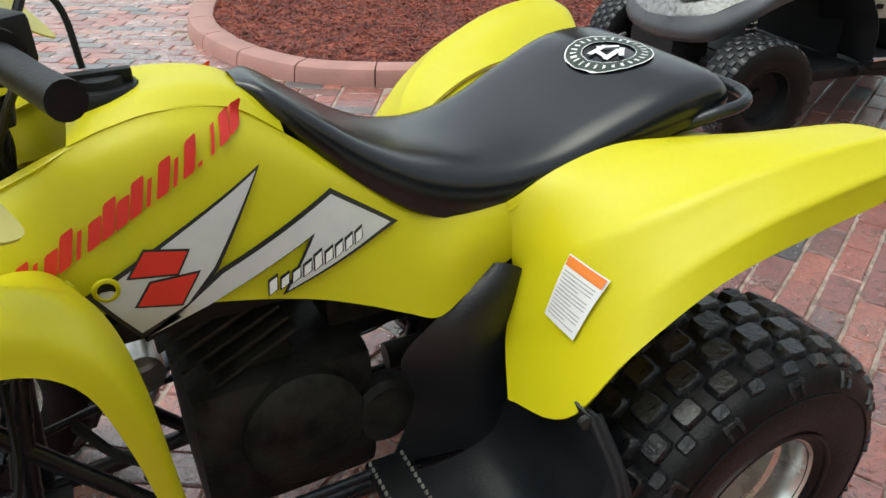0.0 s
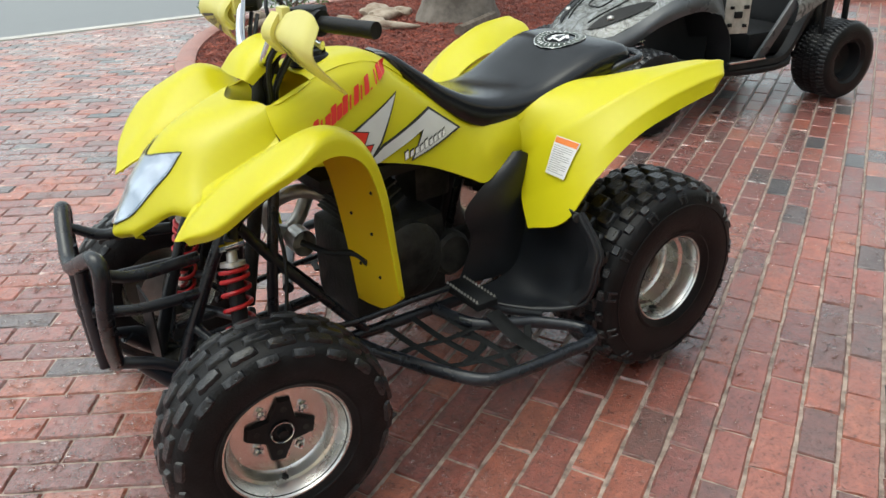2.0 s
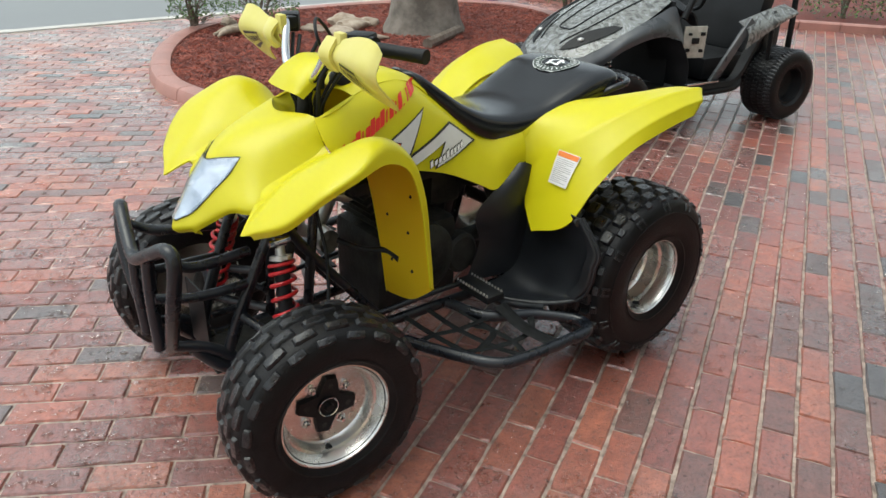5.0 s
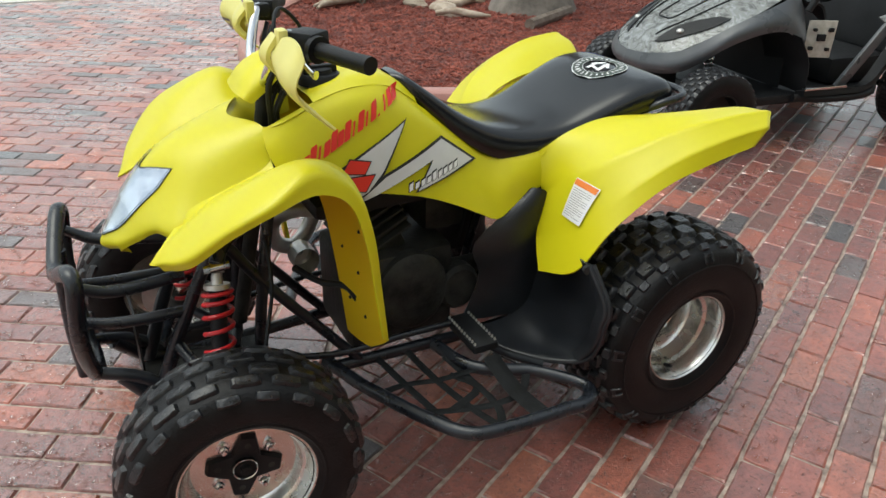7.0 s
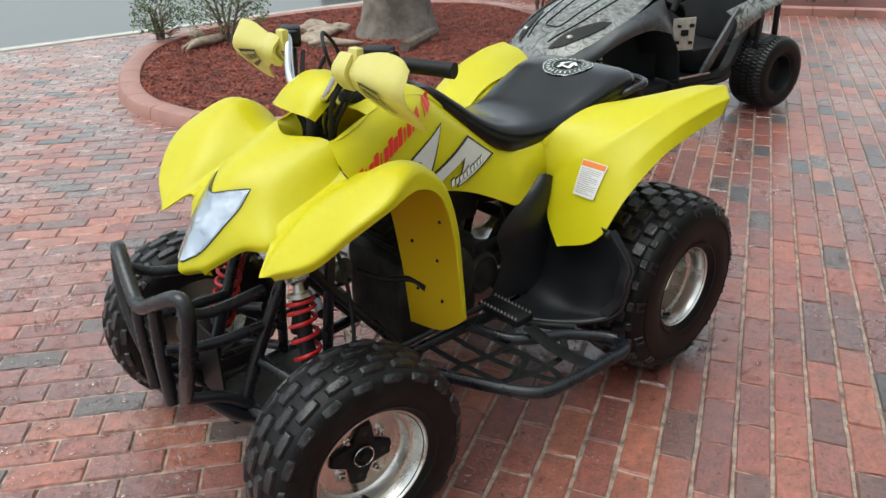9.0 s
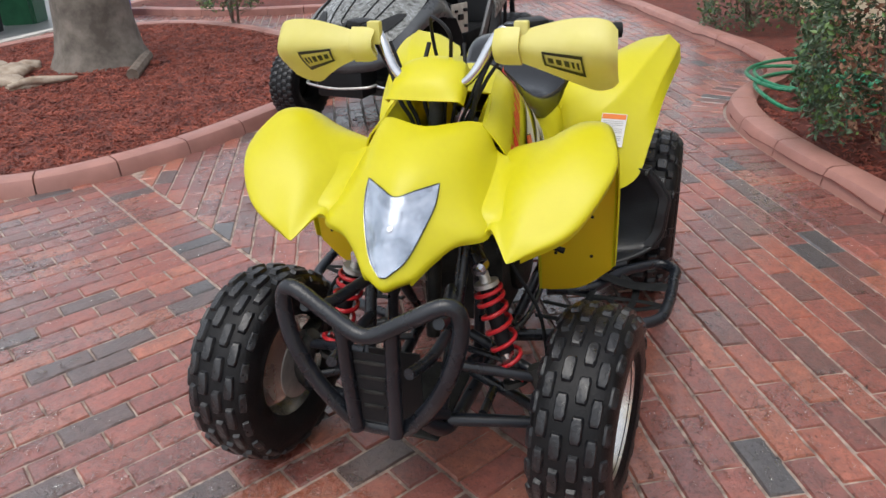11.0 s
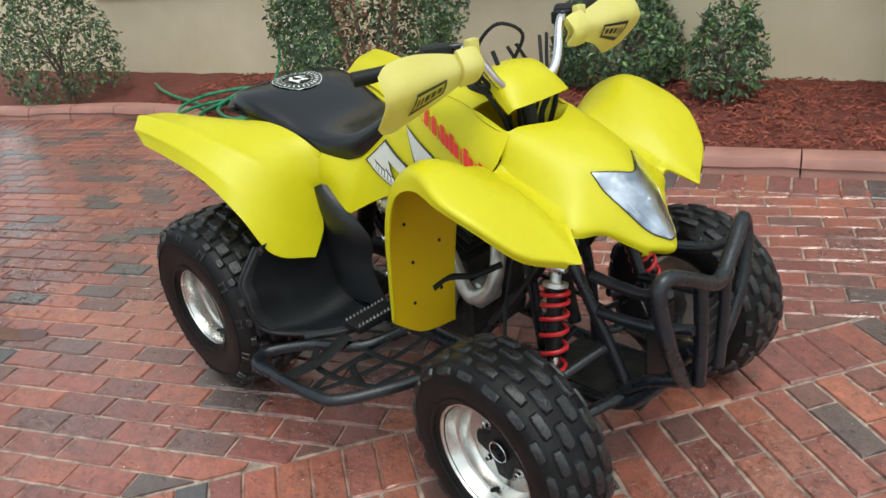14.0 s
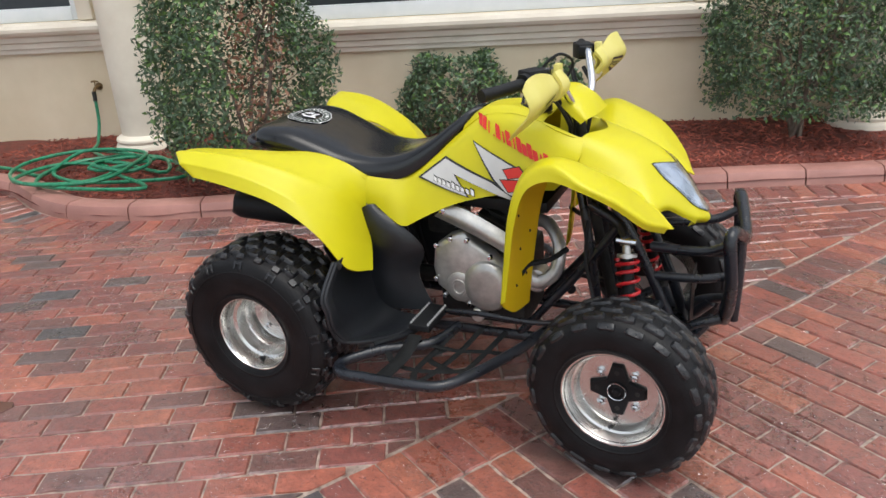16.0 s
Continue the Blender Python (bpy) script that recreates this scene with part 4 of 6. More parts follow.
    prof += [(prof[-1][0] - 0.006, 0.0), (prof[-1][0] - 0.006, prof[-2][1] + 0.004), (-0.02 if not rear else -0.045, prof[-3][1] + 0.008), (-half[0][0], half[0][1] + 0.004), (-half[0][0] - 0.006, half[0][1] + 0.012)]
    rim_ob = part("rim", revolve(prof, 64), ALLOY, w, smooth=30)
    if rear:
        hub = part("hub", revolve([(-0.034, 0.045), (-0.028, 0.045), (-0.022, 0.036), (-0.012, 0.03), (-0.006, 0.018), (0.004, 0.014), (0.004, 0)], 24), ENGINE, w)
        for k in range(4):
            a = radians(45 + 90 * k)
            part("wheel_nut", revolve([(-0.034, 0.010), (-0.022, 0.010), (-0.02, 0.007), (-0.012, 0.006), (-0.012, 0)], 6, m=Matrix.Translation((0.062 * math.cos(a), 0, 0.062 * math.sin(a)))), CHROME, rim_ob)
        part("vent_slot", box(-0.012, 0.012, -0.0335, -0.031, 0.056, 0.072, 0.004, Matrix.Rotation(radians(10), 4, "Y")), BLACK, rim_ob)
    else:
        lean = 0.25 if outer > 0 else -0.05                # how far the star is turned
        star = bmesh.new()
        pts = []
        for k in range(8):
            a = 2 * math.pi * (k + lean) / 8
            r = 0.080 if k % 2 == 0 else 0.043
            for da in ((-0.19, 0.19) if k % 2 == 0 else (0,)):
                pts.append((r * math.cos(a + da), r * math.sin(a + da)))
        lo = [star.verts.new((x, 0.009, z)) for x, z in pts]
        hi = [star.verts.new((x * 0.94, 0.020, z * 0.94)) for x, z in pts]
        star.faces.new(hi)
        for i in range(len(pts)):
            star.faces.new((lo[i], lo[(i + 1) % len(pts)], hi[(i + 1) % len(pts)], hi[i]))
        hub = part("hub_plate", star, BLACK, w, "black star-shaped hub plate")
        part("hub_boss", revolve([(0.020, 0.027), (0.026, 0.027), (0.027, 0.024), (0.022, 0.021), (0.024, 0.012), (0.034, 0.010), (0.036, 0.0)], 24), BLACK, hub)
        part("boss_ring", revolve([(0.0275, 0.0265), (0.029, 0.0255), (0.0275, 0.0235)], 28), CHROME, hub)
        for k in range(4):
            a = 2 * math.pi * (2 * k + lean) / 8
            part("hole", revolve([(0.0203, 0.007), (0.0208, 0.0065), (0.0206, 0)], 12, m=Matrix.Translation((0.055 * math.cos(a), 0, 0.055 * math.sin(a)))), GRIME, hub)
            a += math.pi / 4
            part("wheel_nut", revolve([(0.008, 0.014), (0.010, 0.014), (0.012, 0.009), (0.020, 0.009), (0.022, 0.006), (0.028, 0.005), (0.029, 0)], 8, m=Matrix.Translation((0.066 * math.cos(a), 0, 0.066 * math.sin(a)))), CHROME, rim_ob)
    part("valve", revolve([(0, 0.006), (0.02, 0.005), (0.024, 0.003), (0.024, 0)], 8, m=Matrix.Translation((0.01, 0.06 if rear else 0.028, -0.112)) @ Matrix.Rotation(radians(25), 4, "X")), BLACK, rim_ob)
    return w


for outer in (1, -1):
    wheel(0.576, 0.412, 0.2515, False, outer)
    wheel(-0.554, 0.413, 0.284, True, outer)

# ---- quad bike: front suspension ----
part("rear_axle", tube([(-0.554, -0.36, 0.284), (-0.554, 0.36, 0.284)], 0.022, 1, 14), GRIME, quad)
part("axle_carrier", revolve([(-0.08, 0), (-0.08, 0.06), (0.08, 0.06), (0.08, 0)], 20, m=Matrix.Translation((-0.554, 0, 0.284))), GRIME, quad)
part("brake_disc", revolve([(0.15, 0.05), (0.15, 0.09), (0.154, 0.09), (0.154, 0.05)], 32, m=Matrix.Translation((-0.554, 0, 0.284)), closed=True), ENGINE, quad)
for m in (False, True):
    f = lambda *p: flip(p, m)
    arm = part("lower_arm", tube([f(0.66, 0.10, 0.235), f(0.60, 0.30, 0.215)], 0.014, 2, 10), TUBE, quad)
    part("arm_leg", tube([f(0.47, 0.10, 0.235), f(0.56, 0.30, 0.215)], 0.014, 2, 10), TUBE, arm)
    part("arm_brace", tube([f(0.62, 0.17, 0.229), f(0.52, 0.17, 0.229)], 0.011, 2, 8), TUBE, arm)
    arm = part("upper_arm", tube([f(0.63, 0.11, 0.36), f(0.585, 0.28, 0.325)], 0.012, 2, 10), TUBE, quad)
    part("arm_leg", tube([f(0.50, 0.11, 0.36), f(0.565, 0.28, 0.325)], 0.012, 2, 10), TUBE, arm)
    part("steering_knuckle", tube([f(0.58, 0.30, 0.19), f(0.578, 0.325, 0.255), f(0.575, 0.28, 0.345)], [0.02, 0.032, 0.018], 4, 12), GRIME, quad)
    part("brake_disc", revolve([(0, 0.03), (0, 0.085), (0.004, 0.085), (0.004, 0.03)], 32, m=Matrix.Translation(f(0.576, 0.335, 0.2515)), closed=True), ENGINE, quad)
    part("brake_caliper", box(-0.03, 0.03, -0.025, 0.025, -0.035, 0.035, 0.01, Matrix.Translation(f(0.50, 0.322, 0.29))), GRIME, quad)
    part("tie_rod", tube([f(0.50, 0.04, 0.33), f(0.50, 0.30, 0.28)], 0.008, 2, 8), TUBE, quad)
    part("brake_hose", tube([f(0.50, 0.30, 0.31), f(0.47, 0.27, 0.42), f(0.43, 0.2, 0.5), f(0.42, 0.14, 0.6)], 0.005, 5, 6), BLACK, quad)
    top, low = Vector(f(0.535, 0.150, 0.555)), Vector(f(0.575, 0.245, 0.275))
    axis = (low - top).normalized()
    s1 = axis.orthogonal().normalized()
    s2 = axis.cross(s1)
    shock = part("shock_absorber", tube([top + axis * 0.01, top + axis * 0.055], [0.012, 0.014], 2, 14), ENGINE, quad, "front shock absorber with a red coil spring")
    part("damper_body", tube([top + axis * 0.05, top + axis * 0.20], 0.019, 2, 16), BLACK, shock)
    part("damper_tube", tube([top + axis * 0.165, top + axis * 0.265], 0.0165, 2, 16), ALLOY, shock)
    part("spring_collar", tube([top + axis * 0.036, top + axis * 0.046], 0.029, 1, 18), ENGINE, shock)
    part("spring_seat", tube([top + axis * 0.268, top + axis * 0.28], 0.03, 1, 18), GRIME, shock)
    coil = []
    turns = 6.5
    for k in range(int(turns * 14) + 1):
        t = k / (turns * 14)
        d = 0.052 + 0.214 * (t ** 1.5)
        a = 2 * math.pi * turns * t
        coil.append(top + axis * d + (s1 * math.cos(a) + s2 * math.sin(a)) * 0.031)
    part("spring", tube(coil, 0.0052, 1, 8, curve=False), REDPAINT, shock)
    eye = revolve([(-0.014, 0.006), (-0.014, 0.016), (0.014, 0.016), (0.014, 0.006)], 18, m=Matrix.Translation(top) @ Matrix.Rotation(radians(90), 4, "Z"), closed=True)
    part("shock_eye", eye, CHROME, shock)
    part("mount_bolt", revolve([(-0.028, 0), (-0.028, 0.009), (0.028, 0.009), (0.028, 0)], 8, m=Matrix.Translation(top) @ Matrix.Rotation(radians(90), 4, "Z")), CHROME, shock)
    part("shock_bracket", tube([top + Vector((0, 0, 0.01)), Vector(f(0.50, 0.12, 0.60)), Vector(f(0.42, 0.11, 0.64))], 0.016, 4, 10), TUBE, quad)

    # frame rails
    part("lower_rail", tube([f(0.74, 0.075, 0.30), f(0.66, 0.10, 0.215), f(0.50, 0.11, 0.20), f(0.1, 0.135, 0.20), f(-0.28, 0.135, 0.205), f(-0.42, 0.13, 0.30), f(-0.50, 0.13, 0.42)], 0.0165, 6, 12), TUBE, quad)
    part("front_upright", tube([f(0.68, 0.085, 0.225), f(0.62, 0.10, 0.40), f(0.52, 0.11, 0.60), f(0.42, 0.09, 0.72)], 0.0145, 6, 12), TUBE, quad)
    part("rear_upright", tube([f(0.46, 0.11, 0.205), f(0.44, 0.115, 0.40), f(0.40, 0.10, 0.62), f(0.36, 0.06, 0.76)], 0.014, 6, 12), TUBE, quad)
    part("diagonal_brace", tube([f(0.20, 0.13, 0.205), f(0.42, 0.115, 0.46), f(0.50, 0.11, 0.58)], 0.013, 4, 10), TUBE, quad)
    part("upper_rail", tube([f(0.36, 0.05, 0.76), f(0.15, 0.10, 0.68), f(-0.1, 0.11, 0.60), f(-0.35, 0.11, 0.63), f(-0.66, 0.12, 0.70)], 0.0145, 6, 12), TUBE, quad)
    part("seat_strut", tube([f(-0.24, 0.13, 0.22), f(-0.30, 0.13, 0.42), f(-0.36, 0.11, 0.62)], 0.0135, 5, 10), TUBE, quad)
    part("side_tube", tube([f(0.52, 0.11, 0.30), f(0.30, 0.19, 0.285), f(0.1, 0.2, 0.29), f(-0.05, 0.19, 0.28)], 0.008, 5, 10), TUBE, quad)
    part("bumper_link", tube([f(0.79, 0.145, 0.58), f(0.72, 0.13, 0.545), f(0.60, 0.10, 0.53)], [0.012, 0.014, 0.014], 5, 10), TUBE, quad)
    part("bumper_link", tube([f(0.815, 0.085, 0.47), f(0.72, 0.10, 0.45), f(0.60, 0.10, 0.44)], [0.012, 0.013, 0.013], 5, 10), TUBE, quad)
    part("bumper_link", tube([f(0.80, 0.07, 0.325), f(0.72, 0.085, 0.30), f(0.66, 0.095, 0.25)], 0.0145, 5, 10), TUBE, quad)

# front bumper
half = [(0.786, 0.042, 0.306), (0.792, 0.075, 0.328), (0.800, 0.13, 0.40), (0.802, 0.172, 0.485), (0.795, 0.190, 0.56), (0.790, 0.186, 0.610), (0.797, 0.155, 0.622), (0.812, 0.085, 0.588)]
bumper = part("front_bumper", tube([(0.784, 0, 0.302)] + half + [(0.824, 0, 0.550)] + [(x, -y, z) for x, y, z in reversed(half)], 0.0175, 5, 14, True), TUBE, quad, "black tubular front bumper")
part("bumper_post", tube([(0.81, 0.055, 0.575), (0.815, 0.05, 0.44), (0.812, 0.045, 0.31)], 0.016, 4, 12), TUBE, bumper)
part("bumper_post", tube([(0.81, -0.055, 0.575), (0.815, -0.05, 0.44), (0.812, -0.045, 0.31)], 0.016, 4, 12), TUBE, bumper)
plate = part("skid_plate", sheet(patch([[(0.806, y * s, z) for y in (-1, -0.4, 0.4, 1)] for s, z in ((0.06, 0.50), (0.055, 0.44), (0.048, 0.38), (0.04, 0.335))], 3, 3), 0.004), BLACK, bumper)
for k in range(4):
    part("slot", box(0.803, 0.8135, -0.035 + 0.004 * k, 0.035 - 0.004 * k, 0.475 - 0.035 * k, 0.483 - 0.035 * k, 0.002), GRIME, bumper)
part("front_panel", sheet(patch([[(0.70, y, z) for y in (-0.06, 0, 0.06)] for z in (0.25, 0.31, 0.37, 0.43)], 2, 2), 0.004), BLACK, quad)
part("belly_plate", box(0.42, 0.70, -0.09, 0.09, 0.205, 0.213, 0.003), GRIME, quad)

# steering stem, bars and controls
part("steering_stem", tube([(0.47, 0, 0.32), (0.40, 0, 0.62), (0.352, 0, 0.90)], 0.018, 3, 14), GRIME, quad)
part("bar_clamp", box(0.325, 0.385, -0.055, 0.055, 0.885, 0.93, 0.008), GRIME, quad)
STEER = Matrix.Translation((0.36, 0, 0)) @ Matrix.Rotation(radians(-STEERED), 4, "Z") @ Matrix.Translation((-0.36, 0, 1.0)) @ Matrix.Rotation(radians(1.5), 4, "X") @ Matrix.Translation((0, 0, -1.0))  # bars turned a little


def steered(bm):
    bmesh.ops.transform(bm, matrix=STEER, verts=bm.verts)
    return bm


bars = part("handlebar", steered(tube([(0.231, 0.388, 1.01), (0.285, 0.262, 1.014), (0.318, 0.185, 1.03), (0.338, 0.145, 1.018), (0.362, 0.10, 0.945), (0.365, 0.06, 0.915), (0.362, 0, 0.912), (0.365, -0.06, 0.915), (0.362, -0.10, 0.945), (0.338, -0.145, 1.018),
                               (0.318, -0.185, 1.03), (0.285, -0.262, 1.014), (0.231, -0.388, 1.01)], 0.0115, 6, 14)), CHROME, quad, "silver handlebar")
for m in (False, True):
    f = lambda *p: tuple(STEER @ Vector(flip(p, m)))
    part("grip", tube([f(0.287, 0.258, 1.0145), f(0.262, 0.32, 1.012), f(0.230, 0.392, 1.0095)], [0.0155, 0.0165, 0.0158, 0.017], 5, 16), BLACK, bars)
    part("grip_flange", tube([f(0.293, 0.244, 1.0152), f(0.288, 0.257, 1.0145)], 0.026, 1, 18), BLACK, bars)
    part("switch_box", box(-0.027, 0.027, -0.032, 0.032, -0.025, 0.024, 0.008, Matrix.Translation(f(0.298, 0.212, 1.022)) @ Matrix.Rotation(radians(32 if not m else -32), 4, "Z")), BLACK, bars)
    part("lever_mount", box(-0.018, 0.018, -0.02, 0.02, -0.014, 0.016, 0.005, Matrix.Translation(f(0.318, 0.175, 1.025))), BLACK, bars)
    part("lever", tube([f(0.325, 0.18, 1.018), f(0.32, 0.23, 1.005), f(0.318, 0.265, 0.992), f(0.312, 0.30, 0.982), f(0.309, 0.306, 0.981)], [0.007, 0.006, 0.006, 0.007, 0.009], 5, 10), CHROME, bars)
    # hand guards
    G = [[(0.345, 0.150, 1.022), (0.360, 0.150, 1.0), (0.350, 0.150, 0.975)],
         [(0.350, 0.20, 1.030), (0.370, 0.20, 1.0), (0.356, 0.20, 0.966)],
         [(0.354, 0.25, 1.044), (0.377, 0.252, 0.996), (0.348, 0.255, 0.945)],
         [(0.352, 0.305, 1.055), (0.383, 0.31, 0.992), (0.320, 0.31, 0.915)],
         [(0.353, 0.355, 1.058), (0.386, 0.36, 0.988), (0.294, 0.355, 0.892)],
         [(0.354, 0.392, 1.052), (0.382, 0.396, 0.984), (0.303, 0.388, 0.899)],
         [(0.352, 0.410, 1.034), (0.371, 0.415, 0.98), (0.320, 0.407, 0.916)]]
    guard = part("hand_guard", steered(sheet(patch(G, 5, 5), 0.0035, m)), PALEYELLOW, bars, "faded pale yellow hand guard", smooth=60)
    part("guard_clamp", steered(sheet(patch([[(0.352, 0.150, 0.972), (0.372, 0.152, 1.0), (0.350, 0.15, 1.028)], [(0.356, 0.168, 0.968), (0.378, 0.170, 1.0), (0.352, 0.168, 1.034)], [(0.35, 0.205, 0.966), (0.372, 0.205, 1.0), (0.35, 0.205, 1.035)]], 3, 4), 0.01, m)), PALEYELLOW, guard, smooth=60)
    part("guard_tab", box(-0.01, 0.01, -0.016, 0.016, 1.0, 1.052, 0.005, Matrix.Translation(f(0.348, 0.178, 0))), PALEYELLOW, guard)
    gg = patch(G, 10, 10)
    for (i0, i1, j0, j1) in ((21, 37, 10, 11), (21, 37, 15, 16), (21, 22, 11, 15), (36, 37, 11, 15), (23, 25, 12, 14), (26, 28, 12, 14), (29, 31, 12, 14), (32, 33, 12, 14), (34, 35, 12, 14)):
        strip = steered(sheet([[gg[i][j] for j in range(j0, j1 + 1)] for i in range(i0, i1 + 1)], 0, m, lift=-0.003))
        part("sticker_bar" if i1 - i0 < 4 and j0 == 12 else "sticker_border", strip, BLACKVINYL, guard)
# cover in front of the bars
POD = [[(0.428, 0, 0.895), (0.426, 0.05, 0.895), (0.416, 0.090, 0.892), (0.398, 0.096, 0.878)],
       [(0.40, 0, 0.935), (0.397, 0.05, 0.932), (0.382, 0.086, 0.92), (0.362, 0.092, 0.903)],
       [(0.345, 0, 0.964), (0.343, 0.045, 0.961), (0.335, 0.076, 0.95), (0.325, 0.084, 0.93)],
       [(0.30, 0, 0.963), (0.30, 0.04, 0.96), (0.297, 0.064, 0.95), (0.293, 0.072, 0.93)]]
part("bar_cover", steered(sheet([[p - Vector((0, 0.014, 0)) for p in r] for r in patch(both(POD), 5, 5)], 0.004)), YELLOW, quad, smooth=60)
for k, (y, s) in enumerate(((0.09, 1), (-0.09, 1), (0.075, 1), (-0.07, 1), (0.045, 0.6), (-0.03, 0.6), (0.02, 0.5))):
    part("cable", tube([(0.29, y * 1.9 * s, 0.99), (0.325, y * 1.35, 0.93), (0.352, y * 1.0, 0.865), (0.35, y * 0.7, 0.81), (0.39, y * 0.5, 0.70)], 0.0045 + 0.001 * (k % 2), 6, 7), BLACK, quad)
part("cable", tube([(0.30, 0.02, 0.95), (0.33, 0.03, 1.02), (0.30, -0.02, 1.05), (0.25, -0.04, 1.0), (0.24, -0.03, 0.92)], 0.0045, 6, 7), BLACK, quad)
part("cable", tube([(0.335, 0.138, 0.99), (0.372, 0.112, 0.93), (0.37, 0.09, 0.85), (0.36, 0.06, 0.77)], 0.0065, 6, 8), BLACK, quad)
part("cowl_floor", box(0.27, 0.42, -0.1, 0.1, 0.77, 0.775), GRIME, quad)

# ---- quad bike: engine and exhaust ----
engine = part("engine", box(-0.08, 0.22, -0.12, 0.12, 0.22, 0.46, 0.03), GRIME, quad, "single cylinder engine with a dull alloy case cover")
part("cylinder", box(-0.06, 0.06, -0.075, 0.075, -0.12, 0.14, 0.015, Matrix.Translation((0.14, 0, 0.54)) @ Matrix.Rotation(radians(25), 4, "Y")), GRIME, engine)
for k in range(6):
    part("cooling_fin", box(-0.085, 0.085, -0.1, 0.1, -0.003, 0.003, 0.001, Matrix.Translation((0.14, 0, 0.54)) @ Matrix.Rotation(radians(25), 4, "Y") @ Matrix.Translation((0, 0, -0.06 + 0.027 * k))), GRIME, engine)
part("airbox", box(-0.36, -0.16, -0.08, 0.08, 0.50, 0.64, 0.03), BLACK, quad)
part("battery_box", box(-0.62, -0.38, -0.13, 0.13, 0.55, 0.72, 0.03), BLACK, quad)
part("underseat_tray", box(-0.30, 0.30, -0.14, 0.14, 0.60, 0.64, 0.015), BLACK, quad)
part("carburettor", box(-0.14, -0.02, -0.06, 0.06, 0.47, 0.57, 0.02), GRIME, quad)
# right case cover
pts = [(-0.07, 0.345), (-0.082, 0.40), (-0.072, 0.47), (-0.02, 0.508), (0.035, 0.53), (0.06, 0.50), (0.125, 0.465), (0.17, 0.42), (0.175, 0.35), (0.14, 0.30), (0.06, 0.285), (0.0, 0.30)]
b = bmesh.new()
loops = []
for inset, y in ((0.0, -0.12), (0.0, -0.145), (0.008, -0.158), (0.02, -0.163)):
    c = Vector((0.045, 0, 0.40))
    loops.append([b.verts.new((x + (c.x - x) * inset * 8, y, z + (c.z - z) * inset * 8)) for x, z in pts])
for a, c in zip(loops, loops[1:]):
    for i in range(len(pts)):
        b.faces.new((a[i], a[(i + 1) % len(pts)], c[(i + 1) % len(pts)], c[i]))
b.faces.new(loops[-1])
cover = part("case_cover", b, ENGINE, engine, "dull alloy crankcase cover", smooth=50)
turn = Matrix.Rotation(radians(180), 4, "Z")
part("clutch_cover", revolve([(0.14, 0.078), (0.168, 0.078), (0.178, 0.07), (0.183, 0.05), (0.185, 0)], 40, m=Matrix.Translation((0.108, 0, 0.365)) @ turn), ENGINE, cover)
part("timing_cap", revolve([(0.14, 0.045), (0.168, 0.045), (0.171, 0.04), (0.171, 0.026), (0.176, 0.025), (0.176, 0.018), (0.171, 0.017), (0.171, 0)], 30, m=Matrix.Translation((0.013, 0, 0.352)) @ turn), ENGINE, cover)
part("drain_boss", revolve([(0.12, 0.022), (0.168, 0.022), (0.172, 0.018), (0.172, 0)], 20, m=Matrix.Translation((0.072, 0, 0.268)) @ turn), ENGINE, cover)
part("starter_cap", revolve([(0.08, 0.035), (0.14, 0.035), (0.146, 0.028), (0.146, 0.012), (0.15, 0.01), (0.15, 0)], 24, m=Matrix.Translation((0.262, 0, 0.39)) @ turn), ENGINE, cover)
for x, z in ((-0.06, 0.475), (-0.01, 0.50), (0.045, 0.50), (0.12, 0.455), (-0.068, 0.37), (-0.04, 0.32), (0.045, 0.30)):
    part("case_bolt", revolve([(0.155, 0.008), (0.170, 0.008), (0.172, 0.006), (0.172, 0)], 8, m=Matrix.Translation((x, 0, z)) @ turn), CHROME, cover)
# left case cover, in the dark metal
part("side_cover", revolve([(0.10, 0.10), (0.135, 0.10), (0.15, 0.085), (0.155, 0.04), (0.155, 0)], 40, m=Matrix.Translation((0.05, 0, 0.36))), GRIME, engine)
part("pinion_cover", revolve([(0.10, 0.06), (0.13, 0.06), (0.14, 0.05), (0.14, 0)], 30, m=Matrix.Translation((-0.09, 0, 0.34))), GRIME, engine)
exhaust = part("exhaust_pipe", tube([(0.20, -0.02, 0.53), (0.275, -0.06, 0.545), (0.33, -0.12, 0.50), (0.325, -0.15, 0.43), (0.275, -0.165, 0.40), (0.235, -0.165, 0.43), (0.19, -0.16, 0.50), (0.10, -0.155, 0.55), (-0.03, -0.145, 0.60), (-0.2, -0.13, 0.60), (-0.30, -0.16, 0.585), (-0.35, -0.235, 0.577)], 0.02, 6, 14), ENGINE, quad)
shield = [[(-0.055, -0.172, 0.578), (-0.03, -0.187, 0.60), (-0.01, -0.172, 0.622)], [(0.03, -0.176, 0.548), (0.05, -0.195, 0.575), (0.065, -0.176, 0.602)], [(0.11, -0.178, 0.515), (0.128, -0.197, 0.54), (0.142, -0.178, 0.566)], [(0.185, -0.172, 0.475), (0.20, -0.19, 0.50), (0.212, -0.172, 0.525)]]
part("heat_shield", sheet(patch(shield, 5, 5), 0.003), ENGINE, exhaust, "pressed alloy heat shield")
part("shield_bolt", revolve([(0.185, 0.011), (0.19, 0.011), (0.192, 0.008), (0.192, 0)], 10, m=Matrix.Translation((-0.022, 0, 0.60)) @ turn), CHROME, exhaust)
muffler = part("muffler", tube([(-0.34, -0.235, 0.575), (-0.38, -0.25, 0.583), (-0.52, -0.275, 0.602), (-0.663, -0.298, 0.618), (-0.678, -0.30, 0.619)], [0.025, 0.05, 0.053, 0.053, 0.046], 5, 28), BLACK, quad, "black round muffler")
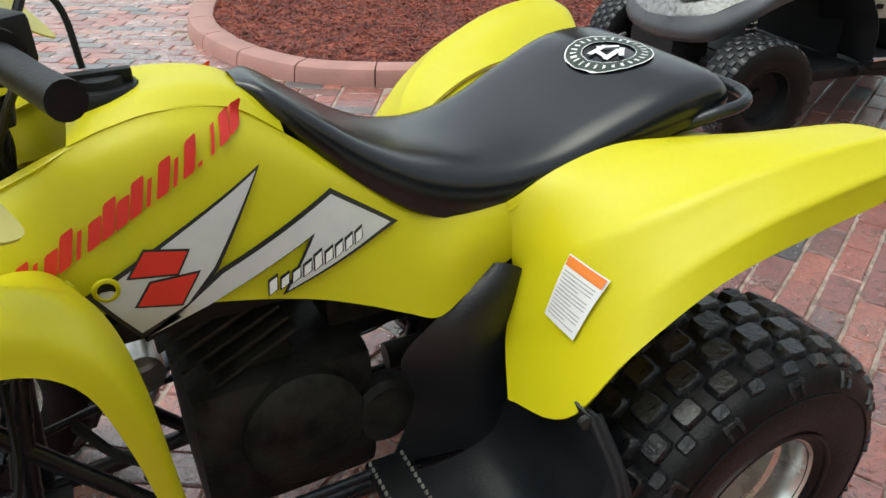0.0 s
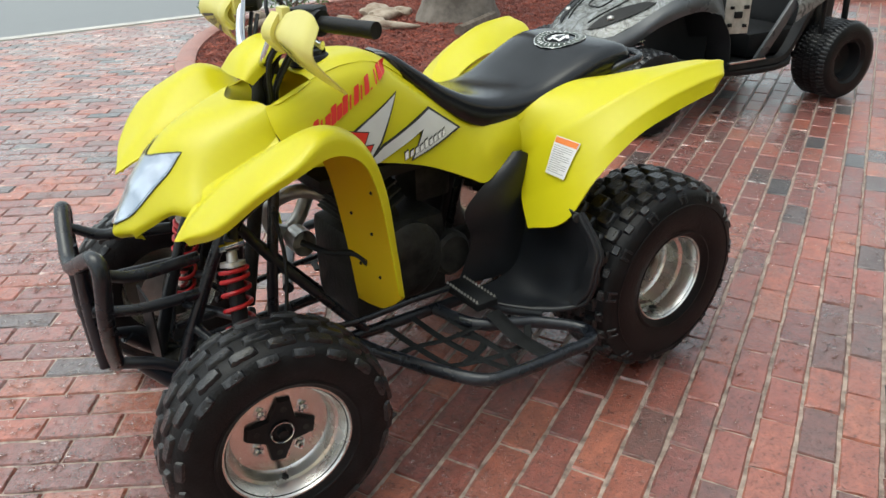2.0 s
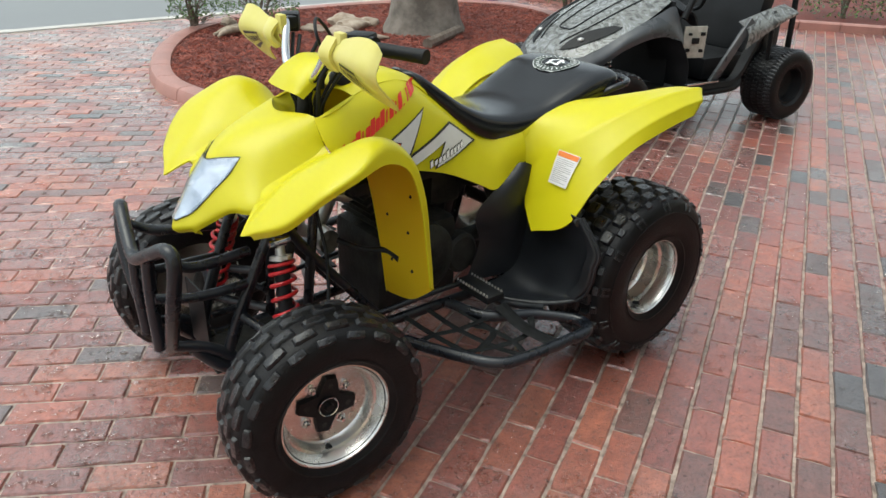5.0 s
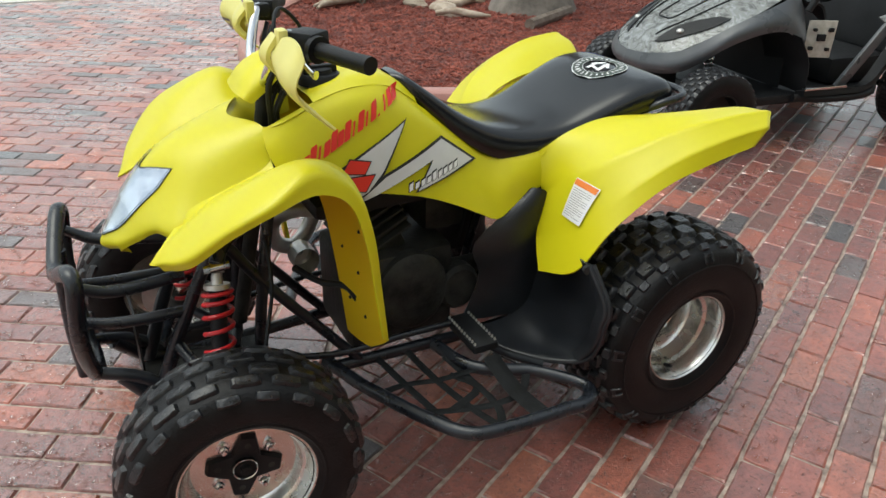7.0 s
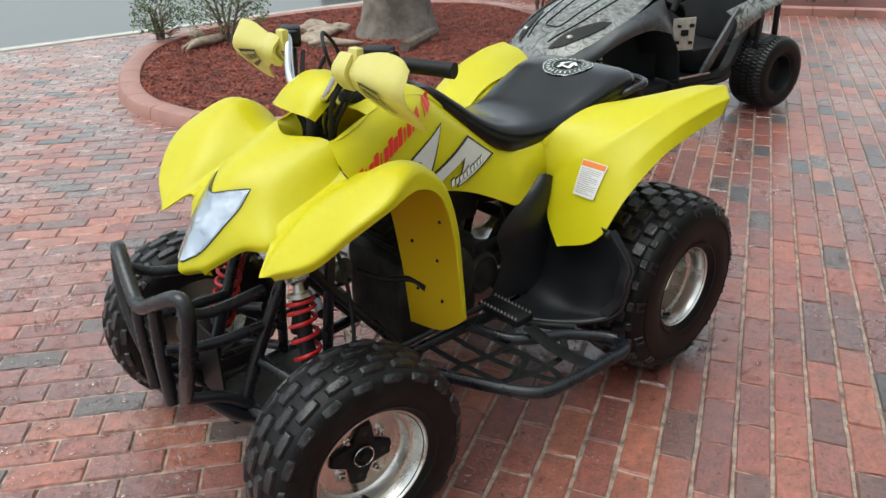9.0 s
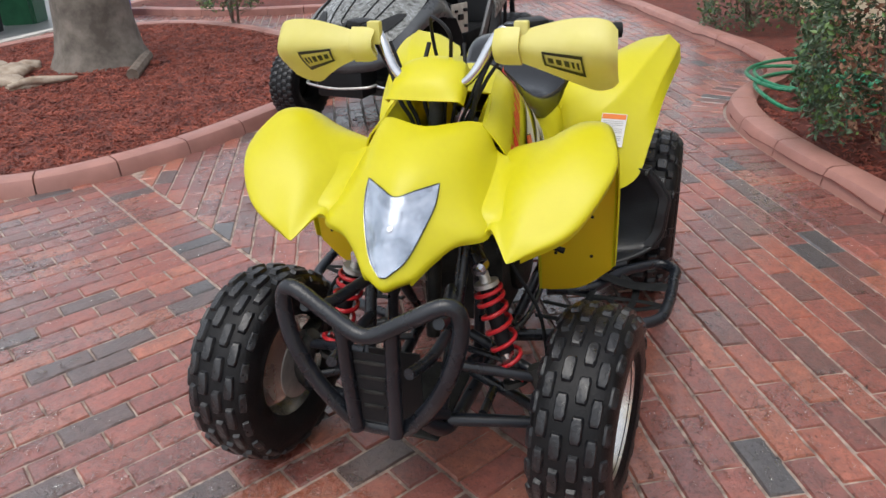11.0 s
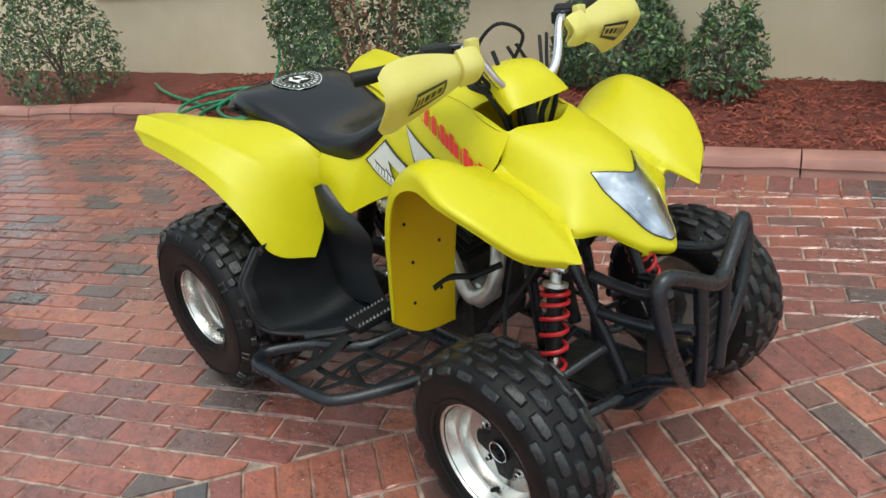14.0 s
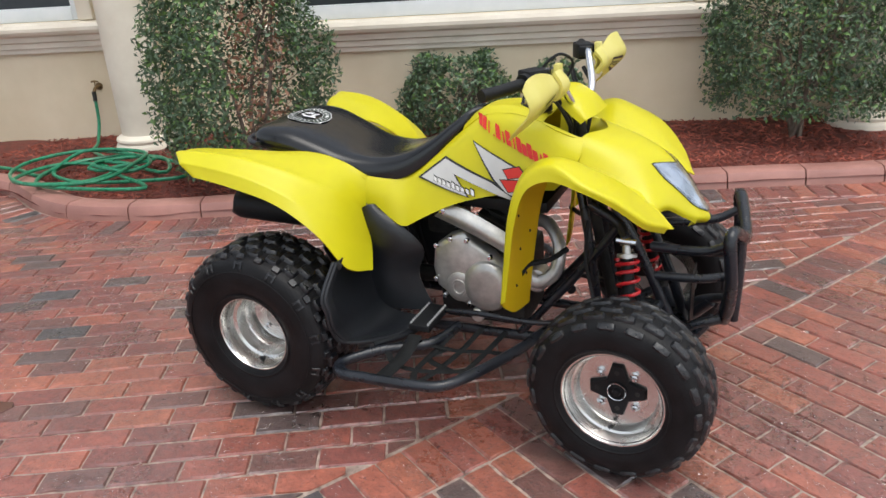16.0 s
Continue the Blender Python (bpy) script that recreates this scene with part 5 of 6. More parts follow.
part("outlet", tube([(-0.655, -0.297, 0.617), (-0.698, -0.303, 0.622)], 0.018, 1, 14), GRIME, muffler)

# leg guards, foot pegs and nerf bars with nets
SHIN = [[(-0.250, 0.176, 0.592), (-0.268, 0.196, 0.604), (-0.290, 0.204, 0.596), (-0.304, 0.194, 0.578)],
        [(-0.165, 0.186, 0.535), (-0.215, 0.208, 0.545), (-0.262, 0.214, 0.535), (-0.304, 0.196, 0.53)],
        [(-0.100, 0.176, 0.465), (-0.165, 0.202, 0.470), (-0.235, 0.214, 0.470), (-0.302, 0.198, 0.465)],
        [(-0.125, 0.170, 0.38), (-0.180, 0.190, 0.38), (-0.240, 0.206, 0.38), (-0.300, 0.203, 0.38)],
        [(-0.075, 0.172, 0.27), (-0.140, 0.185, 0.268), (-0.215, 0.196, 0.268), (-0.27, 0.20, 0.268)]]
MUD = [[(-0.296, 0.195, 0.505), (-0.276, 0.30, 0.485), (-0.262, 0.425, 0.512)],
       [(-0.298, 0.198, 0.42), (-0.284, 0.32, 0.41), (-0.276, 0.486, 0.432)],
       [(-0.285, 0.20, 0.345), (-0.275, 0.33, 0.35), (-0.268, 0.487, 0.385)],
       [(-0.262, 0.20, 0.287), (-0.255, 0.33, 0.287), (-0.262, 0.482, 0.335)],
       [(-0.20, 0.20, 0.257), (-0.215, 0.33, 0.254), (-0.243, 0.462, 0.290)],
       [(-0.085, 0.20, 0.252), (-0.13, 0.31, 0.250), (-0.185, 0.40, 0.262)]]
for m in (False, True):
    f = lambda *p: flip(p, m)
    guard = part("leg_guard", sheet(patch(SHIN, 5, 5), 0.004, m), GUARD, quad, "black plastic leg guard and heel rest", smooth=60)
    heel = part("heel_rest", sheet(patch(MUD, 5, 5), 0.005, m), GUARD, guard, smooth=60)
    lip = [MUD[-1], [(p[0] + 0.006, p[1] + 0.005, p[2] - 0.012) for p in MUD[-1]], [(p[0] - 0.002, p[1] + 0.002, p[2] - 0.022) for p in MUD[-1]]]
    wing = [[r[2], (r[2][0] + 0.012, r[2][1] - 0.004, r[2][2]), (r[2][0] + 0.016, r[2][1] - 0.03, r[2][2] + 0.004)] for r in MUD[:5]]
    part("wing_rim", sheet(patch(wing, 4, 4), 0.004, m), GUARD, heel, smooth=60)
    part("lower_lip", sheet(patch(lip, 4, 5), 0.004, m), GUARD, heel, smooth=60)
    part("outer_lip", tube([f(*r[2]) for r in MUD] + [f(*MUD[5][1]), f(*MUD[5][0])], 0.006, 4, 8), GUARD, heel)
    for x, y, z in ((-0.280, 0.196, 0.570), (-0.250, 0.420, 0.500)):
        part("guard_bolt", revolve([(-0.004, 0.011), (0.004, 0.011), (0.006, 0.007), (0.006, 0)], 14, m=Matrix.Translation(f(x, y, z)) @ (turn if m else Matrix())), GRIME, guard)
    peg = part("foot_peg", box(-0.10, -0.03, 0.17, 0.325, 0.268, 0.288, 0.005, Matrix.Scale(-1, 4, (0, 1, 0)) if m else None), BLACK, quad, "serrated steel foot peg")
    for k in range(11):
        for x in (-0.094, -0.036):
            bmt = bmesh.new()
            y = 0.18 + k * 0.0135
            v = [bmt.verts.new(f(x + dx, y + dy, 0.287)) for dx, dy in ((-0.0025, -0.004), (0.0025, -0.004), (0.0025, 0.004), (-0.0025, 0.004))]
            t = [bmt.verts.new(f(x + dx, y, 0.295)) for dx in (-0.002, 0.002)]
            bmt.faces.new((v[0], v[3], t[0]))
            bmt.faces.new((v[1], t[1], v[2]))
            bmt.faces.new((v[0], t[0], t[1], v[1]))
            bmt.faces.new((v[3], v[2], t[1], t[0]))
            part("tooth", bmt, ENGINE, peg, smooth=0)
    nerf = part("nerf_bar", tube([f(0.30, 0.15, 0.245), f(0.252, 0.265, 0.235), f(0.215, 0.335, 0.23), f(0.165, 0.435, 0.23), f(0.105, 0.522, 0.23), f(0.035, 0.548, 0.23), f(-0.14, 0.557, 0.23), f(-0.215, 0.535, 0.23), f(-0.243, 0.475, 0.23), f(-0.17, 0.407, 0.232), f(-0.03, 0.325, 0.235), f(0.02, 0.20, 0.24)], 0.0165, 6, 12), TUBE, quad, "black tubular nerf bar with a webbing net")
    for strap in (((0.225, 0.315, 0.232), (0.15, 0.30, 0.222), (0.06, 0.315, 0.218), (-0.03, 0.335, 0.235)), ((0.18, 0.41, 0.232), (0.10, 0.425, 0.216), (0.0, 0.45, 0.214), (-0.09, 0.45, 0.22), (-0.14, 0.40, 0.232)),
                  ((0.18, 0.20, 0.245), (0.15, 0.30, 0.222), (0.125, 0.42, 0.216), (0.12, 0.505, 0.23)), ((0.10, 0.205, 0.245), (0.07, 0.31, 0.218), (0.04, 0.44, 0.214), (0.02, 0.546, 0.23)),
                  ((0.02, 0.26, 0.24), (0.0, 0.32, 0.224), (-0.02, 0.455, 0.214), (0.02, 0.546, 0.23)), ((0.03, 0.31, 0.22), (-0.01, 0.38, 0.214), (0.09, 0.43, 0.216))):
        part("net_strap", tube([f(*p) for p in strap], 0.0105, 4, 8, flat=0.3), WEBBING, nerf)
    part("heel_strap", tube([f(-0.07, 0.34, 0.262), f(-0.075, 0.44, 0.235), f(-0.085, 0.55, 0.235)], 0.024, 4, 8, flat=0.25), WEBBING, nerf)
# rear grab rail
part("grab_rail", tube([(-0.58, 0.17, 0.75), (-0.63, 0.215, 0.785), (-0.685, 0.222, 0.796), (-0.722, 0.19, 0.797), (-0.734, 0.12, 0.797), (-0.734, -0.12, 0.79), (-0.722, -0.17, 0.785), (-0.685, -0.19, 0.78), (-0.63, -0.185, 0.77), (-0.58, -0.16, 0.74)], 0.0105, 6, 12), TUBE, quad, "black tubular rear grab rail")
part("grab_rail_bar", tube([(-0.66, 0.215, 0.785), (-0.715, 0.0, 0.78), (-0.66, -0.215, 0.785)], 0.009, 5, 10), TUBE, quad)
part("rear_frame", tube([(-0.62, 0.10, 0.70), (-0.69, 0.08, 0.74), (-0.745, 0.07, 0.80)], 0.011, 4, 10), TUBE, quad)
part("rear_frame", tube([(-0.62, -0.10, 0.70), (-0.69, -0.08, 0.74), (-0.745, -0.07, 0.80)], 0.011, 4, 10), TUBE, quad)
part("rear_shock", tube([(-0.40, 0.0, 0.30), (-0.28, 0.0, 0.56)], 0.03, 2, 14), GRIME, quad)
part("swing_arm", tube([(-0.18, 0.09, 0.27), (-0.36, 0.08, 0.275), (-0.545, 0.07, 0.283)], 0.028, 4, 10), GRIME, quad)
part("swing_arm", tube([(-0.18, -0.09, 0.27), (-0.36, -0.08, 0.275), (-0.545, -0.07, 0.283)], 0.028, 4, 10), GRIME, quad)


# the body rides high on its springs: all above the axles is lifted, the tail spread and the nose drawn forward
def ease(v, lo, hi):
    return min(1.0, max(0.0, (v - lo) / (hi - lo)))


def sit(p):
    lift = float(np.interp(p.x, [-0.75, 0.3, 0.75], [0.03, 0.026, 0.008])) * ease(p.z, 0.25, 0.5)
    wide = 0.03 * ease(abs(p.y), 0.25, 0.40) * ease(-p.x, 0.15, 0.25)
    return Vector((p.x + 0.024 * ease(p.x, 0.62, 0.74), p.y + math.copysign(wide, p.y), p.z + lift))


for ob in quad.children_recursive:
    if ob.type == "MESH" and ob.parent.name.split(".")[0] not in ("front_wheel", "rear_wheel", "tyre", "rim", "hub", "hub_plate"):
        for v in ob.data.vertices:
            v.co = sit(v.co)


# ---- beds: chips, plants, tree, hose ----
def chips(name, poly, n, z, seed, box_xy, near=None):
    """Loose wood chips: small wedges lying at all angles."""
    rng = random.Random(seed)
    verts, faces = [], []
    x0, x1, y0, y1 = box_xy
    while len(verts) < n * 5:
        x, y = rng.uniform(x0, x1), rng.uniform(y0, y1)
        if not inside(x, y, poly) or (near is not None and ((near - (x, y)) ** 2).sum(axis=1).min() < 0.19 ** 2):
            continue
        l, w, h = rng.uniform(0.015, 0.065), rng.uniform(0.005, 0.014), rng.uniform(0.004, 0.012)
        m = Matrix.Translation((x, y, z + 0.02 * noise.noise(Vector((x, y, z)) * 2.3) + rng.uniform(0.0, 0.014))) @ Euler((rng.gauss(0, 0.35), rng.gauss(0, 0.3), rng.uniform(0, 6.3))).to_matrix().to_4x4()
        k = len(verts)
        verts.extend(tuple(m @ Vector(p)) for p in ((-l / 2, -w / 2, 0), (l / 2, -w / 3, 0), (l / 2, w / 3, 0), (-l / 2, w / 2, 0), (0, 0, h)))
        faces.extend(((k, k + 1, k + 4), (k + 1, k + 2, k + 4), (k + 2, k + 3, k + 4), (k + 3, k, k + 4)))
    me = bpy.data.meshes.new(name)
    me.from_pydata(verts, [], faces)
    me.materials.append(CHIP)
    return tagged(new(name, me), "loose red wood mulch chips", "mulch", kind="stuff")


chips("mulch_chips", ISLAND_IN, 32000, 0.05, 3, (-6.2, -0.6, -6.6, -2.1))
chips("mulch_chips", HOUSE_BED, 18000, 0.035, 4, (-4.6, 2.2, 0.6, 4.4), np.array([tuple(house_at(d)[0])[:2] for d in np.linspace(0, house_len, 160)]))


def leaves(rng, places, size, tilt=1.0):
    """Folded leaves at places (point, outward way): one mesh."""
    verts, faces = [], []
    for p, out in places:
        s = size * rng.uniform(0.6, 1.35)
        d = (out + Vector((rng.gauss(0, tilt), rng.gauss(0, tilt), rng.gauss(0, tilt)))).normalized()
        u = d.orthogonal().normalized()
        u = (Matrix.Rotation(rng.uniform(0, 6.3), 3, d) @ u)
        w = d.cross(u)
        k = len(verts)
        verts.extend(tuple(p + q) for q in (Vector((0, 0, 0)), u * s * 0.5 + w * s * 0.26 + d * s * 0.1, u * s, u * s * 0.5 - w * s * 0.26 + d * s * 0.1))
        faces.extend(((k, k + 1, k + 2), (k, k + 2, k + 3)))
    me = bpy.data.meshes.new("crown")
    me.from_pydata(verts, [], faces)
    return me


def bush(name, x, y, rx, ry, height, seed, n, label, bare=0.0, size=0.04, low=0.05, young=0.2, square=3.0, foot=0.22):
    """A clipped shrub: stems, twigs and a shell of leaves with gaps; bare: the share of its front that has dried out."""
    rng = random.Random(seed)
    t = thing(name, label, "shrub", Matrix.Translation((x, y, 0.03)), group="shrubs along the house")
    b = bmesh.new()
    for k in range(5):
        a = rng.uniform(0, 6.3)
        top = Vector((math.cos(a) * rx * 0.55, math.sin(a) * ry * 0.55, height * rng.uniform(0.6, 0.9)))
        tube([(rng.uniform(-0.04, 0.04), rng.uniform(-0.04, 0.04), -0.05), top * 0.4 + Vector((rng.uniform(-0.05, 0.05), rng.uniform(-0.05, 0.05), 0.1)), top], [0.017, 0.012, 0.005], 4, 6, bm=b)
    part("stem", b, BARK, t)
    b = bmesh.new()
    for k in range(60):
        a, h = rng.uniform(0, 6.3), rng.uniform(0.12, 0.9) * height
        r0, r1 = rng.uniform(0.1, 0.4), rng.uniform(0.7, 0.95)
        tube([(math.cos(a) * rx * r0, math.sin(a) * ry * r0, h * 0.9), (math.cos(a + 0.2) * rx * r1, math.sin(a + 0.2) * ry * r1, h + rng.uniform(0, 0.12))], [0.005, 0.002], 1, 4, bm=b)
    tagged(part("twig", b, BARK, t), kind="stuff")
    green, pale, dry = [], [], []
    face = math.atan2(-y, 0.6 - x)
    while len(green) + len(pale) < n:
        a, h = rng.uniform(0, 6.3), rng.uniform(0, 1)
        c, s = math.cos(a), math.sin(a)
        edge = 1 / (abs(c) ** square + abs(s) ** square) ** (1 / square)
        swell = (0.62 + 0.38 * math.sin(math.pi * min(1, foot + h * (1.17 - foot))) ** 0.6)
        lump = 1 + 0.22 * noise.noise(Vector((c * 2.2 + seed, s * 2.2, h * 4.0))) + 0.1 * noise.noise(Vector((c * 7, s * 7 + seed, h * 11)))
        depth = 1 - abs(rng.gauss(0, 0.16))
        p = Vector((c * rx * edge * swell * lump * depth, s * ry * edge * swell * lump * depth, low + h * (height - low) * (1 + 0.05 * lump)))
        gap = noise.noise(Vector((c * 4 + seed * 3, s * 4, h * 7)))
        if gap < -0.32 and rng.random() < 0.8:
            continue
        out = Vector((c, s, 0.5))
        off = abs((a - face + math.pi) % (2 * math.pi) - math.pi)
        if bare and off < bare * (1 - 0.7 * abs(h - 0.5)) and h < 0.88:
            if rng.random() < 0.30 and gap > -0.1:
                dry.append((p * 0.92 + Vector((0, 0, 0.02)), Vector((c, s, -1.2))))
            if rng.random() < 0.9:
                continue
        (pale if rng.random() < young else green).append((p, out))
    if h < 2:
        for places, mat, nm in ((green, LEAF, "crown"), (pale, LEAF2, "young_leaves"), (dry, DEAD, "dried_leaves")):
            if places:
                me = leaves(rng, places, size)
                me.materials.append(mat)
                ob = tagged(new(nm, me), kind="stuff")
                ob.parent = t
    return t


bush("shrub", -2.1, 1.53, 0.50, 0.50, 1.5, 11, 19500, "tall clipped shrub with a dried brown hollow in front", bare=0.55, size=0.034, low=0.13, foot=0.11)
bush("shrub", -1.3, 2.98, 0.42, 0.34, 0.56, 12, 6000, "low round dark green shrub in the mulch")
bush("shrub", -0.52, 2.92, 0.22, 0.22, 0.52, 13, 1600, "small loose green shrub with a bare stem", square=2.0)
bush("shrub", 1.02, 3.22, 0.58, 0.42, 1.4, 14, 17000, "tall dark green shrub against the house wall", low=0.2, size=0.034)
bush("shrub", -5.6, 0.95, 0.55, 0.45, 0.9, 15, 4200, "loose grey-green shrub near the far column", young=0.1)
bush("island_shrub", -2.05, -5.35, 0.4, 0.4, 0.75, 17, 2200, "sparse young green shrub in the island bed", young=0.7, square=2.0, size=0.03, low=0.2)
bush("island_shrub", -1.55, -5.75, 0.25, 0.25, 0.5, 19, 900, "sparse feathery green shrub by the kerb", young=0.6, square=2.0, size=0.03, low=0.15)
bush("island_shrub", -5.45, -4.45, 0.34, 0.34, 0.8, 18, 1700, "small green shrub at the end of the island bed", young=0.4, square=2.0, low=0.2)
bush("far_shrub", -8.4, -2.6, 0.5, 0.5, 0.9, 20, 1800, "green shrub in the far bed", young=0.4)

bush("far_shrub", -8.7, -6.2, 0.8, 0.6, 1.2, 23, 3000, "dark green shrub by the far drive", young=0.1)

tree = thing("tree", "broad weathered grey tree trunk in the island bed", "tree", Matrix.Translation((-3.45, -4.5, 0)))
b = bmesh.new()
rng = random.Random(5)
seg = 28
rings = []
for z, r in ((-0.05, 0.47), (0.06, 0.43), (0.18, 0.37), (0.4, 0.325), (0.9, 0.29), (1.7, 0.27), (2.6, 0.25), (3.4, 0.22), (4.0, 0.16)):
    rings.append([b.verts.new((r * (1 + 0.07 * noise.noise(Vector((math.cos(a) * 2, math.sin(a) * 2, z * 1.4)))) * math.cos(a), r * (1 + 0.07 * noise.noise(Vector((math.cos(a) * 2, math.sin(a) * 2, z * 1.4)))) * math.sin(a), z)) for a in (2 * math.pi * k / seg for k in range(seg))])
for p, q in zip(rings, rings[1:]):
    for k in range(seg):
        b.faces.new((p[k], p[(k + 1) % seg], q[(k + 1) % seg], q[k]))
b.faces.new(rings[-1])
part("trunk", b, PALMBARK, tree)
crown = []
for k in range(7):
    a = 2 * math.pi * k / 7
    tip = Vector((math.cos(a) * 1.3, math.sin(a) * 1.3, 4.9 + 0.3 * math.sin(k * 2)))
    part("limb", tube([(0, 0, 3.7), tip * 0.5 + Vector((0, 0, 2.0)), tip], [0.1, 0.06, 0.025], 5, 8), PALMBARK, tree)
    for _ in range(260):
        p = tip + Vector((rng.gauss(0, 0.38), rng.gauss(0, 0.38), rng.gauss(0, 0.28)))
        crown.append((p, Vector((0, 0, 1))))
me = leaves(rng, crown, 0.09)
me.materials.append(LEAF)
ob = tagged(new("crown", me), kind="stuff")
ob.parent = tree

# driftwood and stones in the island
def stone(x, y, z, sx, sy, sz, seed, mat, name, label, cat):
    b = bmesh.new()
    bmesh.ops.create_icosphere(b, subdivisions=3, radius=1.0)
    for v in b.verts:
        n = 1 + 0.35 * noise.noise(v.co * 1.3 + Vector((seed, 0, 0))) + 0.14 * noise.noise(v.co * 4 + Vector((0, seed, 0)))
        v.co = Vector((v.co.x * sx * n, v.co.y * sy * n, v.co.z * sz * n))
    ob = part(name, b, mat)
    ob.matrix_basis = Matrix.Translation((x, y, z)) @ Matrix.Rotation(seed, 4, "Z")
    return tagged(ob, label, cat)


for k, (x, y, sx, sy, sz) in enumerate(((-2.85, -4.95, 0.2, 0.13, 0.07), (-2.6, -4.75, 0.16, 0.1, 0.055), (-2.95, -5.25, 0.17, 0.12, 0.07), (-2.45, -5.0, 0.12, 0.08, 0.05), (-3.1, -5.0, 0.12, 0.1, 0.06), (-2.55, -4.5, 0.13, 0.07, 0.035), (-1.9, -5.75, 0.1, 0.08, 0.06))):
    tagged(stone(x, y, 0.05 + sz * 0.5, sx, sy, sz, k * 1.7, WOODGREY, "stone", "pale weathered stone lying on the red mulch", "stone"), group="stones in the island bed")
for k, (x, y, a, l) in enumerate(((-1.85, -5.35, 0.35, 0.75), (-1.75, -5.25, 0.5, 0.6), (-2.6, -4.35, 2.4, 0.5))):
    b = tube([(-l / 2, 0, 0), (-l / 6, 0.03, 0.02), (l / 5, -0.02, 0.015), (l / 2, 0.03, 0)], [0.02, 0.034, 0.03, 0.012], 5, 9)
    log = part("log", b, WOODGREY)
    log.matrix_basis = Matrix.Translation((x, y, 0.085)) @ Matrix.Rotation(a, 4, "Z")
    tagged(log, "short pale bare log lying on red mulch", "log", "logs in the island bed")
b = tube([(-0.4, 0, 0), (0.4, 0.02, 0)], 0.05, 3, 8)
beam = part("timber", b, BARK)
beam.matrix_basis = Matrix.Translation((-3.25, -3.95, 0.09)) @ Matrix.Rotation(0.5, 4, "Z")
tagged(beam, "dark timber lying at the foot of the tree", "timber")


def bin_thing(name, x, y, w, h, mat, label):
    t = thing(name, label, "bin", Matrix.Translation((x, y, 0.0)) @ Matrix.Rotation(0.4, 4, "Z"))
    b = bmesh.new()
    lo = [b.verts.new((sx * w * 0.42, sy * w * 0.42, 0.0)) for sx, sy in ((-1, -1), (1, -1), (1, 1), (-1, 1))]
    hi = [b.verts.new((sx * w * 0.5, sy * w * 0.5, h)) for sx, sy in ((-1, -1), (1, -1), (1, 1), (-1, 1))]
    for i in range(4):
        b.faces.new((lo[i], lo[(i + 1) % 4], hi[(i + 1) % 4], hi[i]))
    b.faces.new(lo)
    bmesh.ops.bevel(b, geom=[e for e in b.edges if abs(e.verts[0].co.z - e.verts[1].co.z) > 0.1], offset=0.04, segments=3, affect="EDGES")
    part("body", b, mat, t)
    part("lid", box(-w * 0.53, w * 0.53, -w * 0.53, w * 0.53, h + 0.002, h + 0.05, 0.015), mat, t)
    part("rim", box(-w * 0.52, w * 0.52, -w * 0.52, w * 0.52, h - 0.05, h - 0.02, 0.008), mat, t)


bin_thing("recycling_bin", -6.0, -6.6, 0.5, 0.85, BLUE, "blue plastic recycling bin standing beyond the bed")
bin_thing("rubbish_bin", -4.9, -7.6, 0.5, 0.9, BLACK, "black plastic rubbish bin standing by the road")
bin_thing("rubbish_bin", -5.7, -7.7, 0.5, 0.9, surf("green_bin_plastic", (0.02, 0.10, 0.05), (0.03, 0.14, 0.07), 0.4), "green plastic rubbish bin standing by the road")

# hose and tap
hose = thing("garden_hose", "tangled green garden hose dropped on the mulch", "hose")
rng = random.Random(9)
pts = [Vector((-4.085, 2.19, 0.40)), Vector((-4.06, 2.15, 0.2)), Vector((-3.95, 2.0, 0.075)), Vector((-3.7, 1.75, 0.07))]
for k in range(44):
    a = k * 0.93
    turn = k // 7
    cx, cy = -3.2 + 0.16 * math.sin(turn * 2.1), 1.30 + 0.13 * math.cos(turn * 1.7)
    r = 0.26 + 0.16 * math.sin(turn * 1.3 + 0.5) + rng.uniform(-0.035, 0.035)
    lift = 0.075 + 0.012 * turn + rng.uniform(0, 0.02)
    x, y = cx + r * 1.25 * math.cos(a), cy + r * math.sin(a)
    if y < 0.96:
        lift = max(lift, 0.125)
    pts.append(Vector((x, y, lift)))
pts += [Vector((-3.6, 1.2, 0.08)), Vector((-3.9, 1.25, 0.08)), Vector((-4.3, 1.28, 0.08)), Vector((-4.7, 1.36, 0.075)), Vector((-5.0, 1.45, 0.075))]
part("hose_pipe", tube(pts, 0.0125, 6, 8), HOSE, hose)
part("coupling", tube([pts[0] + Vector((0, 0, 0.035)), pts[0], pts[1] * 0.2 + pts[0] * 0.8], 0.016, 2, 10), GRIME, hose)
tap = thing("garden_tap", "small brass garden tap on the house wall", "tap", WALL @ Matrix.Translation((-4.40, 0, 0.46)))
BRASS = surf("aged_brass", (0.16, 0.11, 0.06), (0.26, 0.18, 0.09), 0.45, 30, 0.1, metal=0.8)
part("flange", revolve([(0, 0), (0, 0.03), (-0.006, 0.03), (-0.008, 0)], 20), BRASS, tap)
part("body", tube([(0, 0, 0), (0, -0.05, 0), (0, -0.085, -0.02), (0, -0.09, -0.06)], 0.013, 4, 10), BRASS, tap)
part("handle", tube([(-0.03, -0.055, 0.045), (0, -0.055, 0.05), (0.03, -0.055, 0.045)], 0.007, 3, 8), BRASS, tap)
part("stem", tube([(0, -0.055, 0), (0, -0.055, 0.045)], 0.006, 1, 8), BRASS, tap)
pot = thing("plant_pot", "terracotta plant pot by the column", "pot", Matrix.Translation((1.85, 3.6, 0.035)))
